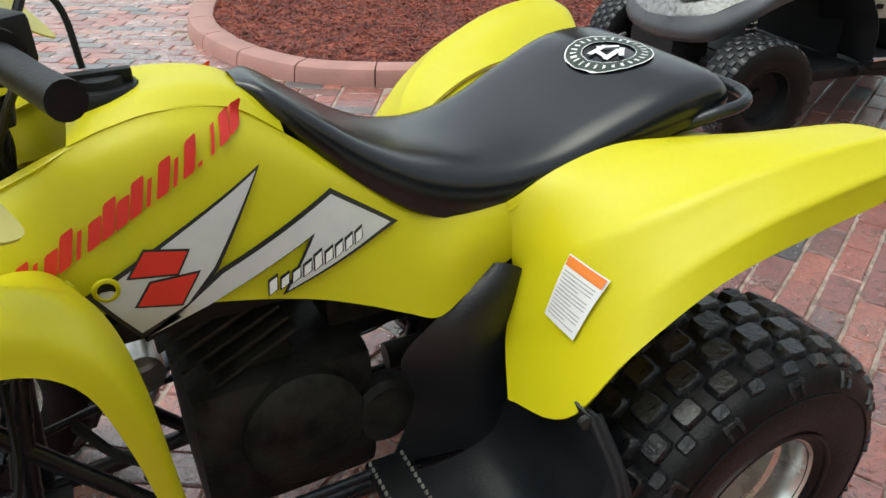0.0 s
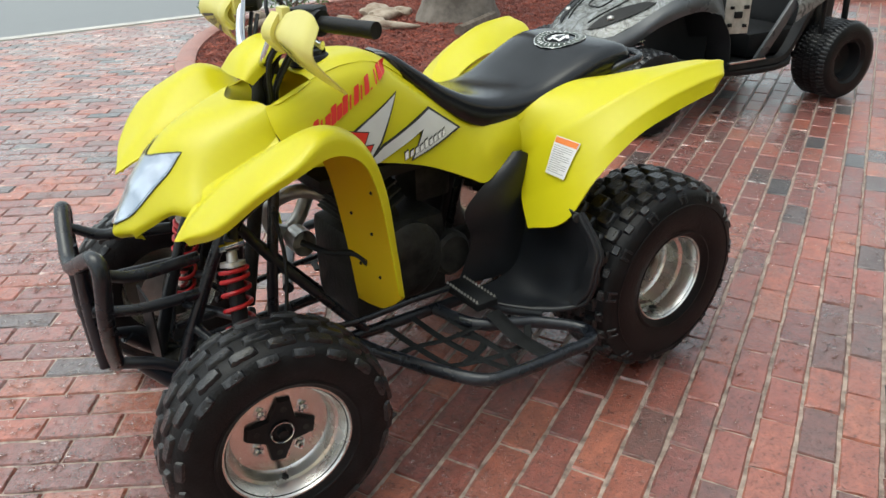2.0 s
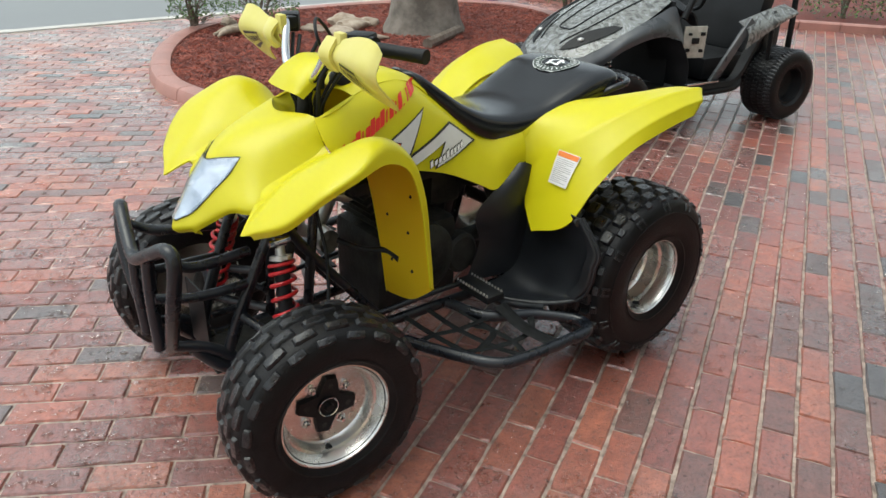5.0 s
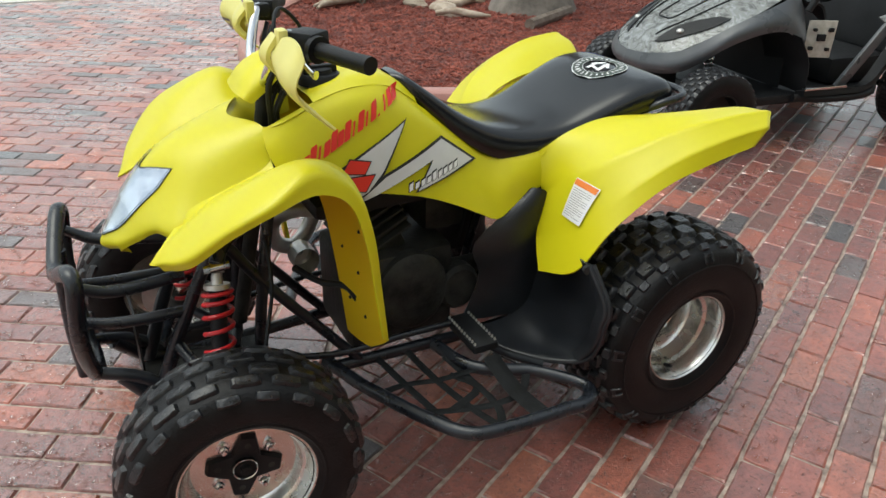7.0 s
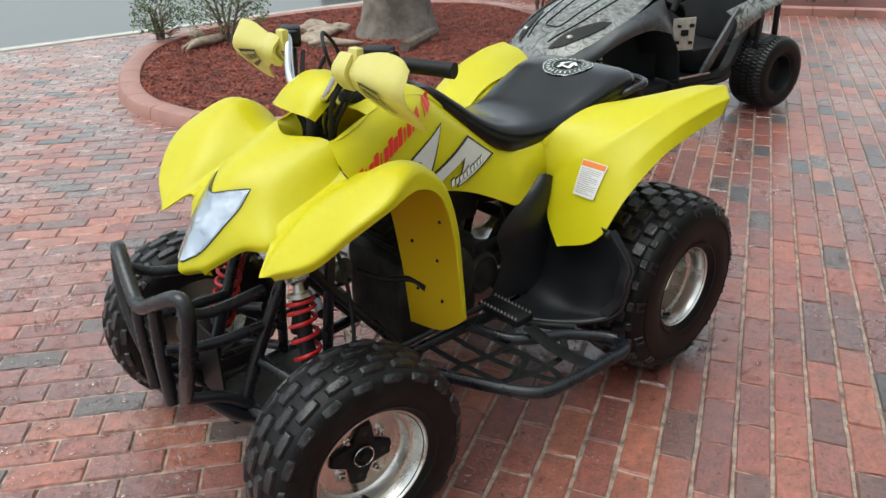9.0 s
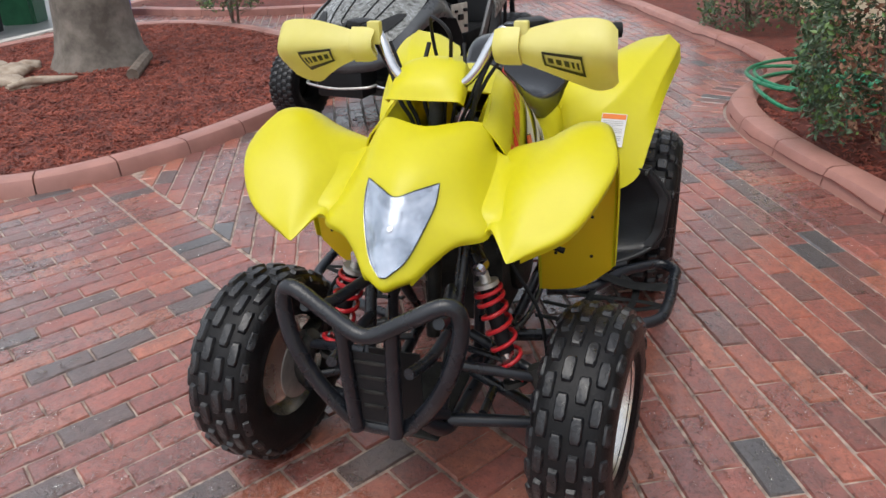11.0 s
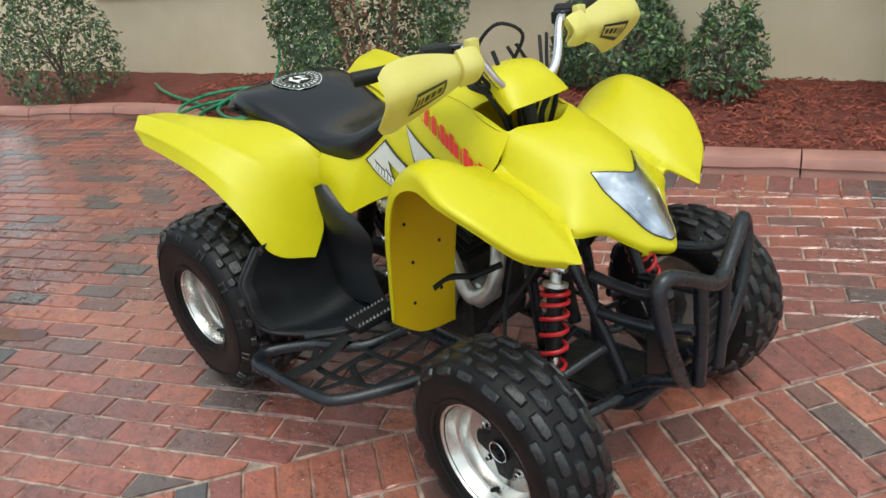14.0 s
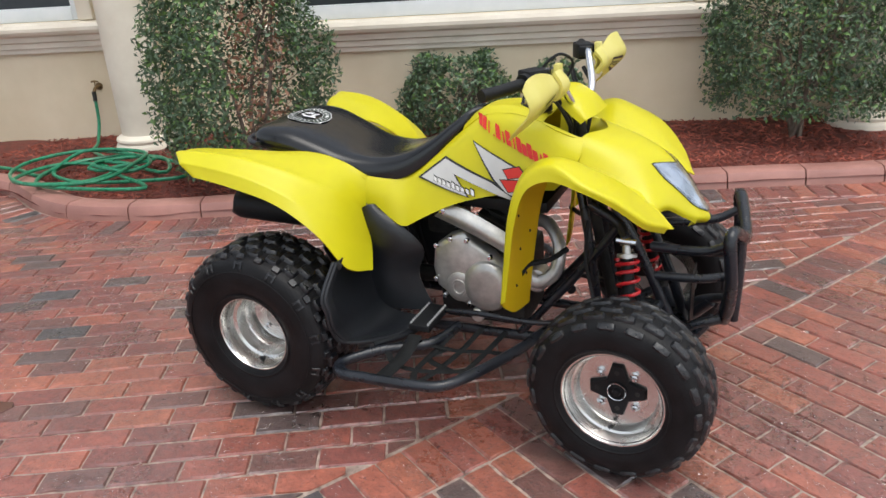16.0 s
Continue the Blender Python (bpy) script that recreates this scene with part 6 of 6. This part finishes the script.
part("pot_body", revolve([(0, 0), (0, 0.12), (0.22, 0.17), (0.23, 0.185), (0.27, 0.185), (0.27, 0.165), (0.22, 0.16), (0.2, 0)], 28, m=Matrix.Rotation(radians(90), 4, "X")), TERRACOTTA, pot)


# rain water standing on a sunken brick
rng = random.Random(31)
b = bmesh.new()
edge = [(-0.15, -0.04), (-0.07, -0.043), (0.0, -0.04), (0.08, -0.045), (0.14, -0.035), (0.16, 0.0), (0.15, 0.03), (0.08, 0.04), (0.0, 0.036), (-0.08, 0.042), (-0.14, 0.035), (-0.155, 0.0)]
top = [b.verts.new((x + rng.uniform(-0.006, 0.006), y + rng.uniform(-0.005, 0.005), 0.0035)) for x, y in edge]
low = [b.verts.new((v.co.x * 1.02, v.co.y * 1.05, -0.004)) for v in top]
b.faces.new(top)
for i in range(len(top)):
    b.faces.new((low[i], low[(i + 1) % len(top)], top[(i + 1) % len(top)], top[i]))
puddle = part("puddle", b, WATER, smooth=0)
puddle.matrix_basis = Matrix.Translation((-1.56, -0.87, 0)) @ Matrix.Rotation(radians(28), 4, "Z")
tagged(puddle, "small still puddle on a sunken brick", "puddle", kind="structure")


# ---- off-road buggy ----
kart = thing("off_road_buggy", "black off-road buggy with a camouflage film bonnet", "buggy", Matrix.Translation((-2.24, -1.44, 0)) @ Matrix.Rotation(radians(-7.5), 4, "Z"))


def buggy_wheel(x, y, r, w, outer):
    t = new("wheel")
    t.parent = kart
    t.matrix_basis = Matrix.Translation((x, y * outer, r)) @ (Matrix() if outer > 0 else Matrix.Rotation(radians(180), 4, "Z"))
    h = w / 2
    half = [(h * 0.75, r * 0.5), (h * 0.95, r * 0.58), (h, r * 0.75), (h * 0.96, r * 0.88), (h * 0.82, r * 0.955), (h * 0.4, r * 0.975), (0, r * 0.98)]
    part("tyre", revolve(mirror_profile(half), 56), RUBBER, t)
    n, deep = (30, 0.0055) if w < 0.2 else (58, 0.0028)
    for k in range(n):
        a = 2 * math.pi * k / n
        for q, (yy, sl) in enumerate(((-h * 0.75, -25), (-h * 0.4, 0), (0, 0), (h * 0.4, 0), (h * 0.75, 25))):
            rr = float(np.interp(abs(yy), [v[0] for v in reversed(half[3:])], [v[1] for v in reversed(half[3:])]))
            tread_block(t, yy, rr, a + (math.pi / n if q % 2 else 0), sl, 0.78 / n, w * 0.15, deep)
    part("rim", revolve([(h * 0.72, r * 0.5), (h * 0.8, r * 0.52), (h * 0.8, r * 0.48), (h * 0.3, r * 0.42), (h * 0.2, r * 0.3), (h * 0.2, r * 0.12), (h * 0.35, r * 0.1), (h * 0.35, 0)], 40), BLACK, t)
    part("rim_back", revolve([(-h * 0.72, r * 0.5), (-h * 0.6, r * 0.42), (h * 0.1, r * 0.4)], 40), BLACK, t)


for s in (1, -1):
    buggy_wheel(0, 0.445, 0.225, 0.19, s)
    buggy_wheel(-1.46, 0.455, 0.235, 0.26, s)
# bonnet
BON = [[(0.235, 0, 0.40), (0.225, 0.12, 0.41), (0.16, 0.235, 0.43)],
       [(0.235, 0, 0.46), (0.215, 0.13, 0.475), (0.13, 0.27, 0.50)],
       [(0.13, 0, 0.57), (0.10, 0.15, 0.58), (0.00, 0.32, 0.57)],
       [(-0.06, 0, 0.67), (-0.08, 0.16, 0.675), (-0.16, 0.345, 0.645)],
       [(-0.26, 0, 0.755), (-0.27, 0.17, 0.755), (-0.33, 0.34, 0.715)],
       [(-0.46, 0, 0.83), (-0.47, 0.17, 0.825), (-0.50, 0.31, 0.79)]]
BON_FINE = patch(both(BON), 12, 12)
bonnet = part("bonnet", sheet(patch(both(BON), 5, 5), 0.006), CAMO, kart, "camouflage film bonnet", smooth=60)
b = bmesh.new()
for pts in ([(-0.42, 0.10, 0.823), (-0.1, 0.075, 0.703), (0.03, 0.06, 0.632), (0.045, 0.0, 0.63), (0.03, -0.06, 0.632), (-0.1, -0.075, 0.703), (-0.42, -0.10, 0.823)],
            [(-0.46, 0.2, 0.825), (-0.2, 0.18, 0.732), (0.0, 0.15, 0.645), (0.15, 0.09, 0.56)], [(-0.46, -0.2, 0.825), (-0.2, -0.18, 0.732), (0.0, -0.15, 0.645), (0.15, -0.09, 0.56)]):
    tube(drape(spline(pts, 5), BON_FINE, (0.5, 0, 1), 0.003), 0.0045, 1, 6, bm=b, curve=False)
part("bonnet_crease", b, BLACK, bonnet)
for m in (False, True):
    f = lambda *p: flip(p, m)
    SKIRT = [[(0.22, 0.0, 0.375), (0.255, 0.0, 0.41), (0.242, 0.0, 0.465)],
             [(0.20, 0.14, 0.38), (0.235, 0.14, 0.415), (0.218, 0.135, 0.475)],
             [(0.12, 0.27, 0.40), (0.15, 0.29, 0.44), (0.12, 0.27, 0.505)],
             [(0.04, 0.34, 0.46), (0.03, 0.355, 0.51), (0.0, 0.325, 0.572)],
             [(-0.10, 0.385, 0.55), (-0.11, 0.39, 0.60), (-0.15, 0.35, 0.645)],
             [(-0.28, 0.41, 0.605), (-0.28, 0.41, 0.655), (-0.33, 0.36, 0.715)],
             [(-0.42, 0.42, 0.60), (-0.43, 0.415, 0.65), (-0.48, 0.35, 0.765)],
             [(-0.51, 0.43, 0.53), (-0.53, 0.42, 0.57), (-0.56, 0.33, 0.70)]]
    part("front_fender", sheet(patch(SKIRT, 4, 4), 0.006, m), GREYPLASTIC, kart, smooth=60)
    WELL = [[(-0.42, 0.20, 0.60), (-0.42, 0.36, 0.61), (-0.46, 0.47, 0.59)], [(-0.50, 0.20, 0.45), (-0.51, 0.36, 0.45), (-0.55, 0.47, 0.45)], [(-0.53, 0.20, 0.30), (-0.54, 0.36, 0.30), (-0.57, 0.47, 0.28)]]
    part("wheel_well", sheet(patch(WELL, 3, 3), 0.006, m), BLACK, kart)
    almond = [[(0.165, 0.125, 0.5), (0.14, 0.16, 0.5), (0.105, 0.195, 0.5)], [(0.10, 0.14, 0.55), (0.045, 0.20, 0.55), (-0.005, 0.26, 0.55)],
              [(0.0, 0.18, 0.6), (-0.04, 0.235, 0.6), (-0.08, 0.29, 0.6)], [(-0.12, 0.255, 0.65), (-0.135, 0.28, 0.65), (-0.15, 0.30, 0.65)]]
    lid = [drape([(p[0], p[1], p[2]) for p in r], BON_FINE, (0.5, 0, 1), 0.008) for r in patch(almond, 5, 5)]
    lampob = part("headlight", sheet(lid, 0.003, m), BLACK, kart, "dark almond-shaped headlight recess", smooth=60)
    lb = bmesh.new()
    spot = drape([(0.055, 0.192, 0.55)], BON_FINE, (0.5, 0, 1), 0.004)[0]
    bmesh.ops.create_uvsphere(lb, u_segments=16, v_segments=10, radius=0.021, matrix=Matrix.Translation(f(*spot)) @ Matrix.Diagonal((1, 1, 0.7, 1)))
    part("lamp", lb, ENGINE, lampob)
    part("a_arm", tube([f(0.07, 0.10, 0.27), f(0.0, 0.36, 0.22), f(-0.10, 0.10, 0.27)], 0.014, 5, 8), BLACK, kart)
    part("tie_rod", tube([f(0.10, 0.05, 0.30), f(0.08, 0.33, 0.25)], 0.009, 2, 8), CHROME, kart)
    top, low = Vector(f(-0.02, 0.33, 0.53)), Vector(f(-0.01, 0.36, 0.26))
    sh = part("shock_absorber", tube([top, low], 0.016, 1, 10), BLACK, kart)
    ax = (low - top).normalized()
    s1, s2 = ax.orthogonal().normalized(), ax.cross(ax.orthogonal().normalized())
    coil = [top + ax * (0.02 + 0.2 * k / 108) + (s1 * math.cos(k * 0.5236) + s2 * math.sin(k * 0.5236)) * 0.024 for k in range(109)]
    part("spring", tube(coil, 0.004, 1, 6, curve=False), CHROME, sh)
    part("side_rail", tube([f(-0.50, 0.46, 0.27), f(-0.72, 0.50, 0.26), f(-0.98, 0.50, 0.27), f(-1.08, 0.42, 0.33)], 0.022, 5, 10), BLACK, kart)
    part("step_strip", box(-0.80, -0.52, -0.012, 0.012, 0.318, 0.33, 0.003, Matrix.Translation(f(0, 0.505, 0))), CHROME, kart)
    SILL = [[(-0.53, 0.44, 0.30), (-0.53, 0.50, 0.315)], [(-0.80, 0.46, 0.30), (-0.80, 0.515, 0.315)], [(-0.95, 0.46, 0.32), (-0.97, 0.515, 0.34)], [(-1.10, 0.44, 0.52), (-1.12, 0.50, 0.54)], [(-1.25, 0.42, 0.70), (-1.27, 0.48, 0.715)]]
    part("door_sill", sheet(patch(SILL, 4, 3), 0.03, m), BLACK, kart)
    REARP = [[(-0.98, 0.44, 0.66), (-1.02, 0.50, 0.60), (-1.02, 0.50, 0.50)], [(-1.15, 0.44, 0.70), (-1.2, 0.52, 0.65), (-1.2, 0.52, 0.60)], [(-1.3, 0.44, 0.73), (-1.34, 0.52, 0.685), (-1.34, 0.52, 0.655)], [(-1.42, 0.42, 0.74), (-1.46, 0.50, 0.70), (-1.46, 0.50, 0.675)]]
    part("rear_fender", sheet(patch(REARP, 4, 4), 0.006, m), CAMO, kart, smooth=60)
    part("cage_tube", tube([f(-0.53, 0.40, 0.70), f(-0.75, 0.42, 1.15), f(-0.95, 0.41, 1.45), f(-1.3, 0.40, 1.45), f(-1.5, 0.42, 0.9), f(-1.55, 0.42, 0.45)], 0.019, 6, 10), BLACK, kart)
    part("rear_post", tube([f(-1.28, 0.47, 0.68), f(-1.30, 0.46, 0.40)], 0.014, 1, 8), BLACK, kart)
    part("rear_arm", tube([f(-1.05, 0.25, 0.28), f(-1.40, 0.34, 0.24)], 0.02, 2, 8), BLACK, kart)
    part("rear_shock", tube([f(-1.36, 0.36, 0.60), f(-1.38, 0.38, 0.27)], 0.02, 1, 10), GRIME, kart)
part("front_bumper", tube([(0.18, 0.24, 0.305), (0.235, 0.20, 0.30), (0.265, 0.0, 0.29), (0.235, -0.20, 0.30), (0.18, -0.24, 0.305)], 0.008, 6, 10), ENGINE, kart)
part("front_frame", box(0.02, 0.21, -0.16, 0.16, 0.22, 0.38, 0.02), BLACK, kart)
part("axle_beam", box(-0.06, 0.06, -0.22, 0.22, 0.2, 0.30, 0.02), GRIME, kart)
part("floor_pan", box(-1.1, -0.1, -0.45, 0.45, 0.235, 0.285, 0.012), BLACK, kart)
part("front_bulkhead", sheet(patch([[(-0.50, y, z) for y in (-0.34, 0, 0.34)] for z in (0.29, 0.5, 0.79)], 2, 2), 0.01), BLACK, kart)
part("dashboard", sheet(patch(both([[(-0.52, 0, 0.80), (-0.53, 0.2, 0.80), (-0.55, 0.36, 0.74)], [(-0.64, 0, 0.80), (-0.64, 0.2, 0.79), (-0.64, 0.38, 0.72)], [(-0.70, 0, 0.70), (-0.70, 0.2, 0.69), (-0.68, 0.40, 0.62)]]), 4, 4), 0.01), BLACK, kart, smooth=60)
panel = part("switch_panel", box(-0.075, 0.075, -0.006, 0.006, -0.095, 0.095, 0.004, Matrix.Translation((-0.645, 0.405, 0.555)) @ Matrix.Rotation(radians(-18), 4, "Z")), PALEPANEL, kart, "pale printed switch panel")
for dx, dz, w in ((-0.045, 0.05, 0.013), (0.0, 0.01, 0.022), (0.045, -0.045, 0.012), (0.04, 0.05, 0.010), (-0.045, -0.05, 0.011)):
    part("switch", box(dx - w, dx + w, 0.004, 0.022, dz - w * 0.8, dz + w * 0.8, 0.004, Matrix.Translation((-0.645, 0.405, 0.555)) @ Matrix.Rotation(radians(-18), 4, "Z")), BLACK, panel)
part("seat_base", box(-1.22, -0.80, -0.38, 0.38, 0.29, 0.44, 0.04), BLACK, kart)
part("seat_back", box(-0.06, 0.06, -0.38, 0.38, 0.0, 0.55, 0.04, Matrix.Translation((-1.24, 0, 0.42)) @ Matrix.Rotation(radians(-14), 4, "Y")), BLACK, kart)
part("side_panel", box(-0.03, 0.03, -0.012, 0.012, -0.24, 0.24, 0.008, Matrix.Translation((-0.92, 0.47, 0.48)) @ Matrix.Rotation(radians(-38), 4, "Y")), GREYPLASTIC, kart)
part("engine_cover", box(-1.62, -1.28, -0.30, 0.30, 0.35, 0.62, 0.05), BLACK, kart)
part("steering_column", tube([(-0.60, 0.18, 0.72), (-0.76, 0.18, 0.84)], 0.014, 1, 8), BLACK, kart)
b = tube([(-0.76 + 0.09 * math.sin(a) * 0.7, 0.18 + 0.14 * math.cos(a), 0.84 + 0.13 * math.sin(a)) for a in (2 * math.pi * k / 12 for k in range(12))], 0.012, 3, 8, True)
part("steering_wheel", b, BLACK, kart)


# ---- paving, brick by brick ----
ROW_A, ROW_B = radians(27.0), radians(-31.9)          # the way the long sides run on either side of the seam
SEAM_DIR = Vector((math.cos(radians(58.1)), math.sin(radians(58.1)), 0))
SEAM_NORMAL = Vector((SEAM_DIR.y, -SEAM_DIR.x, 0))     # towards the outer field
SEAM_AT = 0.262
PITCH_U, PITCH_V = 0.204, 0.0966


def brick_mesh(name, length, width, seed):
    """One paver with worn, slightly uneven edges."""
    rng = random.Random(seed)
    b = bmesh.new()
    l, w = length / 2, width / 2
    spots_round = [(-1, -1), (-0.5, -1), (0.05, -1), (0.55, -1), (1, -1), (1, 0), (1, 1), (0.5, 1), (-0.05, 1), (-0.5, 1), (-1, 1), (-1, 0)]
    k = len(spots_round)

    def ring(inset, z, n=0.0):
        return [b.verts.new((sx * (l - inset * abs(sx)) + rng.uniform(-n, n), sy * (w - inset * abs(sy)) + rng.uniform(-n, n), z)) for sx, sy in spots_round]
    lo, mid, top = ring(0, -0.03), ring(0.0005, -0.006, 0.0022), ring(0.0045, 0.0, 0.0018)
    for a, c in ((lo, mid), (mid, top)):
        for i in range(k):
            b.faces.new((a[i], a[(i + 1) % k], c[(i + 1) % k], c[i]))
    b.faces.new(top)
    me = mesh_of(b, name, 0)
    me.materials.append(BRICK)
    return me


rng = random.Random(7)
paving = thing("pavement", "wet red and brown clay brick paving with sandy joints", "brick paving", kind="structure")
shapes = [brick_mesh("brick", PITCH_U - 0.006, PITCH_V - 0.009, k) for k in range(10)]
spots = []


def side(x, y):
    return x * SEAM_NORMAL.x + y * SEAM_NORMAL.y - SEAM_AT


def lay(turn, keep, x0, x1, y0, y1, shift):
    """Places of a running bond whose long sides run at turn."""
    c, s = math.cos(turn), math.sin(turn)
    for j in range(-90, 91):
        v = j * PITCH_V + shift
        for i in range(-50, 51):
            u = (i + (0.5 if j % 2 else 0.0)) * PITCH_U + 0.072 + 0.006 * math.sin(j * 2.3)
            x, y = u * c - v * s, u * s + v * c
            if x0 < x < x1 and y0 < y < y1 and keep(x, y):
                spots.append((x, y, turn, 1.0))


def free(x, y):
    if y < -6.7:
        return False
    for poly in (ISLAND, FAR_BED):
        if inside(x, y, poly):
            return False
    return not inside(x, y, HOUSE_BED)


house_line = [house_at(d)[0] for d in np.linspace(0, house_len, 160)]
house_line = [(p.x, p.y) for p in house_line]
RADIAL = 0.2


def near_house(x, y):
    return min((x - a) ** 2 + (y - b) ** 2 for a, b in house_line) < (RADIAL - 0.09) ** 2


lay(ROW_A, lambda x, y: side(x, y) < -0.05 and free(x, y) and not near_house(x, y), -8.2, 3.0, -7.0, 4.0, -0.0035)
for j in range(-75, 60):                                # the outer field starts on the far joint of the soldier course
    for i in range(-1, 24):
        s0 = SEAM_AT + 0.215 + (i + (1.0 if j % 2 else 0.5)) * PITCH_U
        p = SEAM_DIR * (j * PITCH_V + 0.01) + SEAM_NORMAL * s0
        if side(p.x, p.y) > 0.2 and free(p.x, p.y) and -7 < p.y < 3.5:
            spots.append((p.x, p.y, ROW_B, 0.5 if side(p.x, p.y) < 0.26 else 1.0))
# the soldier course on the seam
for k in range(-70, 60):
    p = SEAM_DIR * (k * 0.0905) + SEAM_NORMAL * (SEAM_AT + 0.108)
    if free(p.x, p.y) and p.y < 3:
        spots.append((p.x, p.y, ROW_B, 1.0))
# a soldier course along the house kerb
n = int(house_len / 0.098)
for k in range(n):
    p, q = house_at((k + 0.5) * house_len / n)
    p = p - q * 0.112
    spots.append((p.x, p.y, math.atan2(q.y, q.x), 1.01))

near = [q for q in spots if (q[0] - 0.3) ** 2 + q[1] ** 2 < 4.2 and q[3] >= 1.0]
near.sort(key=lambda q: min((q[0] - 0.9) ** 2 + (q[1] - 1.1) ** 2, (q[0] - 0.7) ** 2 + (q[1] + 1.2) ** 2, (q[0] - 1.3) ** 2 + q[1] ** 2))
near = near[:300]
chosen = set(near)
for x, y, turn, part_of in near:
    ob = new("brick", shapes[rng.randrange(10)])
    ob.parent = paving
    ob.matrix_basis = Matrix.Translation((x, y, rng.uniform(-0.0018, 0.0018) + (0.004 if part_of > 1 else 0))) @ Euler((rng.gauss(0, 0.004), rng.gauss(0, 0.004), turn + rng.gauss(0, 0.006))).to_matrix().to_4x4()
verts, faces = [], []
for x, y, turn, part_of in spots:
    if (x, y, turn, part_of) in chosen:
        continue
    src = shapes[rng.randrange(10)]
    m = Matrix.Translation((x, y, rng.uniform(-0.0018, 0.0018) + (0.004 if part_of > 1 else 0))) @ Matrix.Rotation(turn + rng.gauss(0, 0.006), 4, "Z")
    if part_of < 1:
        m = m @ Matrix.Translation((PITCH_U / 4, 0, 0)) @ Matrix.Diagonal((0.46, 1, 1, 1))
    base = len(verts)
    verts.extend(tuple(m @ v.co) for v in src.vertices)
    faces.extend(tuple(base + i for i in f.vertices) for f in src.polygons)
# cut bricks along the seam
c, s = math.cos(ROW_A), math.sin(ROW_A)
for j in range(-60, 61):
    v = j * PITCH_V - 0.0035
    for i in range(-40, 41):
        u = (i + (0.5 if j % 2 else 0.0)) * PITCH_U + 0.072 + 0.006 * math.sin(j * 2.3)
        x, y = u * c - v * s, u * s + v * c
        if not -0.05 <= side(x, y) < 0.12 or not free(x, y):
            continue
        l, w = PITCH_U / 2 - 0.0055, PITCH_V / 2 - 0.0055
        corners = [(x + du * l * c - dv * w * s, y + du * l * s + dv * w * c) for du, dv in ((-1, -1), (1, -1), (1, 1), (-1, 1))]
        cut = []
        for a, b in zip(corners, corners[1:] + corners[:1]):
            da, db = side(*a) + 0.008, side(*b) + 0.008
            if da < 0:
                cut.append(a)
            if (da < 0) != (db < 0):
                f = da / (da - db)
                cut.append((a[0] + f * (b[0] - a[0]), a[1] + f * (b[1] - a[1])))
        if len(cut) < 3 or abs(sum(a[0] * b[1] - b[0] * a[1] for a, b in zip(cut, cut[1:] + cut[:1]))) < 0.002:
            continue
        base, k = len(verts), len(cut)
        verts.extend((p, q, -0.001) for p, q in cut)
        verts.extend((p, q, -0.03) for p, q in cut)
        faces.append(tuple(range(base, base + k)))
        faces.extend((base + m, base + (m + 1) % k, base + k + (m + 1) % k, base + k + m) for m in range(k))
me = bpy.data.meshes.new("bricks")
me.from_pydata(verts, [], faces)
me.materials.append(BRICKS)
field = tagged(new("bricks", me), "wet clay bricks of the drive", kind="stuff")
field.parent = paving

# drops of water that stand on the bricks round the quad bike
rng = random.Random(31)
wet = [q for q in spots if -2.6 < q[0] < 2.6 and abs(q[1]) < 2.3 and q[3] == 1.0]
verts, faces = [], []
for _ in range(15000):
    x, y, turn, part_of = wet[rng.randrange(len(wet))]
    if noise.noise(Vector((x * 1.3, y * 1.3, 4.0))) < rng.uniform(-0.35, 0.35):
        continue
    u, v = rng.uniform(-0.09, 0.09), rng.uniform(-0.039, 0.039)
    px, py = x + u * math.cos(turn) - v * math.sin(turn), y + u * math.sin(turn) + v * math.cos(turn)
    r = 0.0026 + 0.0060 * rng.random() ** 2.0
    a0, long = turn + rng.gauss(0, 0.5), rng.uniform(1.1, 2.8)
    high = 0.0018 + r * rng.uniform(0.3, 0.5)
    base = len(verts)
    for z, k in ((-0.002, 1.0), (high * 0.55, 0.9), (high, 0.5)):
        for i in range(8):
            a = i * math.pi / 4
            e = r * k * (1 + 0.3 * noise.noise(Vector((math.cos(a) + base, math.sin(a), 0.0))))
            ex, ey = e * long * math.cos(a), e * math.sin(a)
            verts.append((px + ex * math.cos(a0) - ey * math.sin(a0), py + ex * math.sin(a0) + ey * math.cos(a0), z))
    for ring in (0, 8):
        faces.extend((base + ring + i, base + ring + (i + 1) % 8, base + ring + 8 + (i + 1) % 8, base + ring + 8 + i) for i in range(8))
    faces.append(tuple(range(base + 16, base + 24)))
me = bpy.data.meshes.new("water_drops")
me.from_pydata(verts, [], faces)
me.polygons.foreach_set("use_smooth", [True] * len(me.polygons))
water = glass("clear_water", (0.97, 0.97, 0.97), 0.02)
water.node_tree.nodes["Principled BSDF"].inputs["IOR"].default_value = 1.65
me.materials.append(water)
drops = tagged(new("water_drops", me), "clear drops of rain water standing on the bricks", "water", kind="stuff")
drops.visible_shadow = False
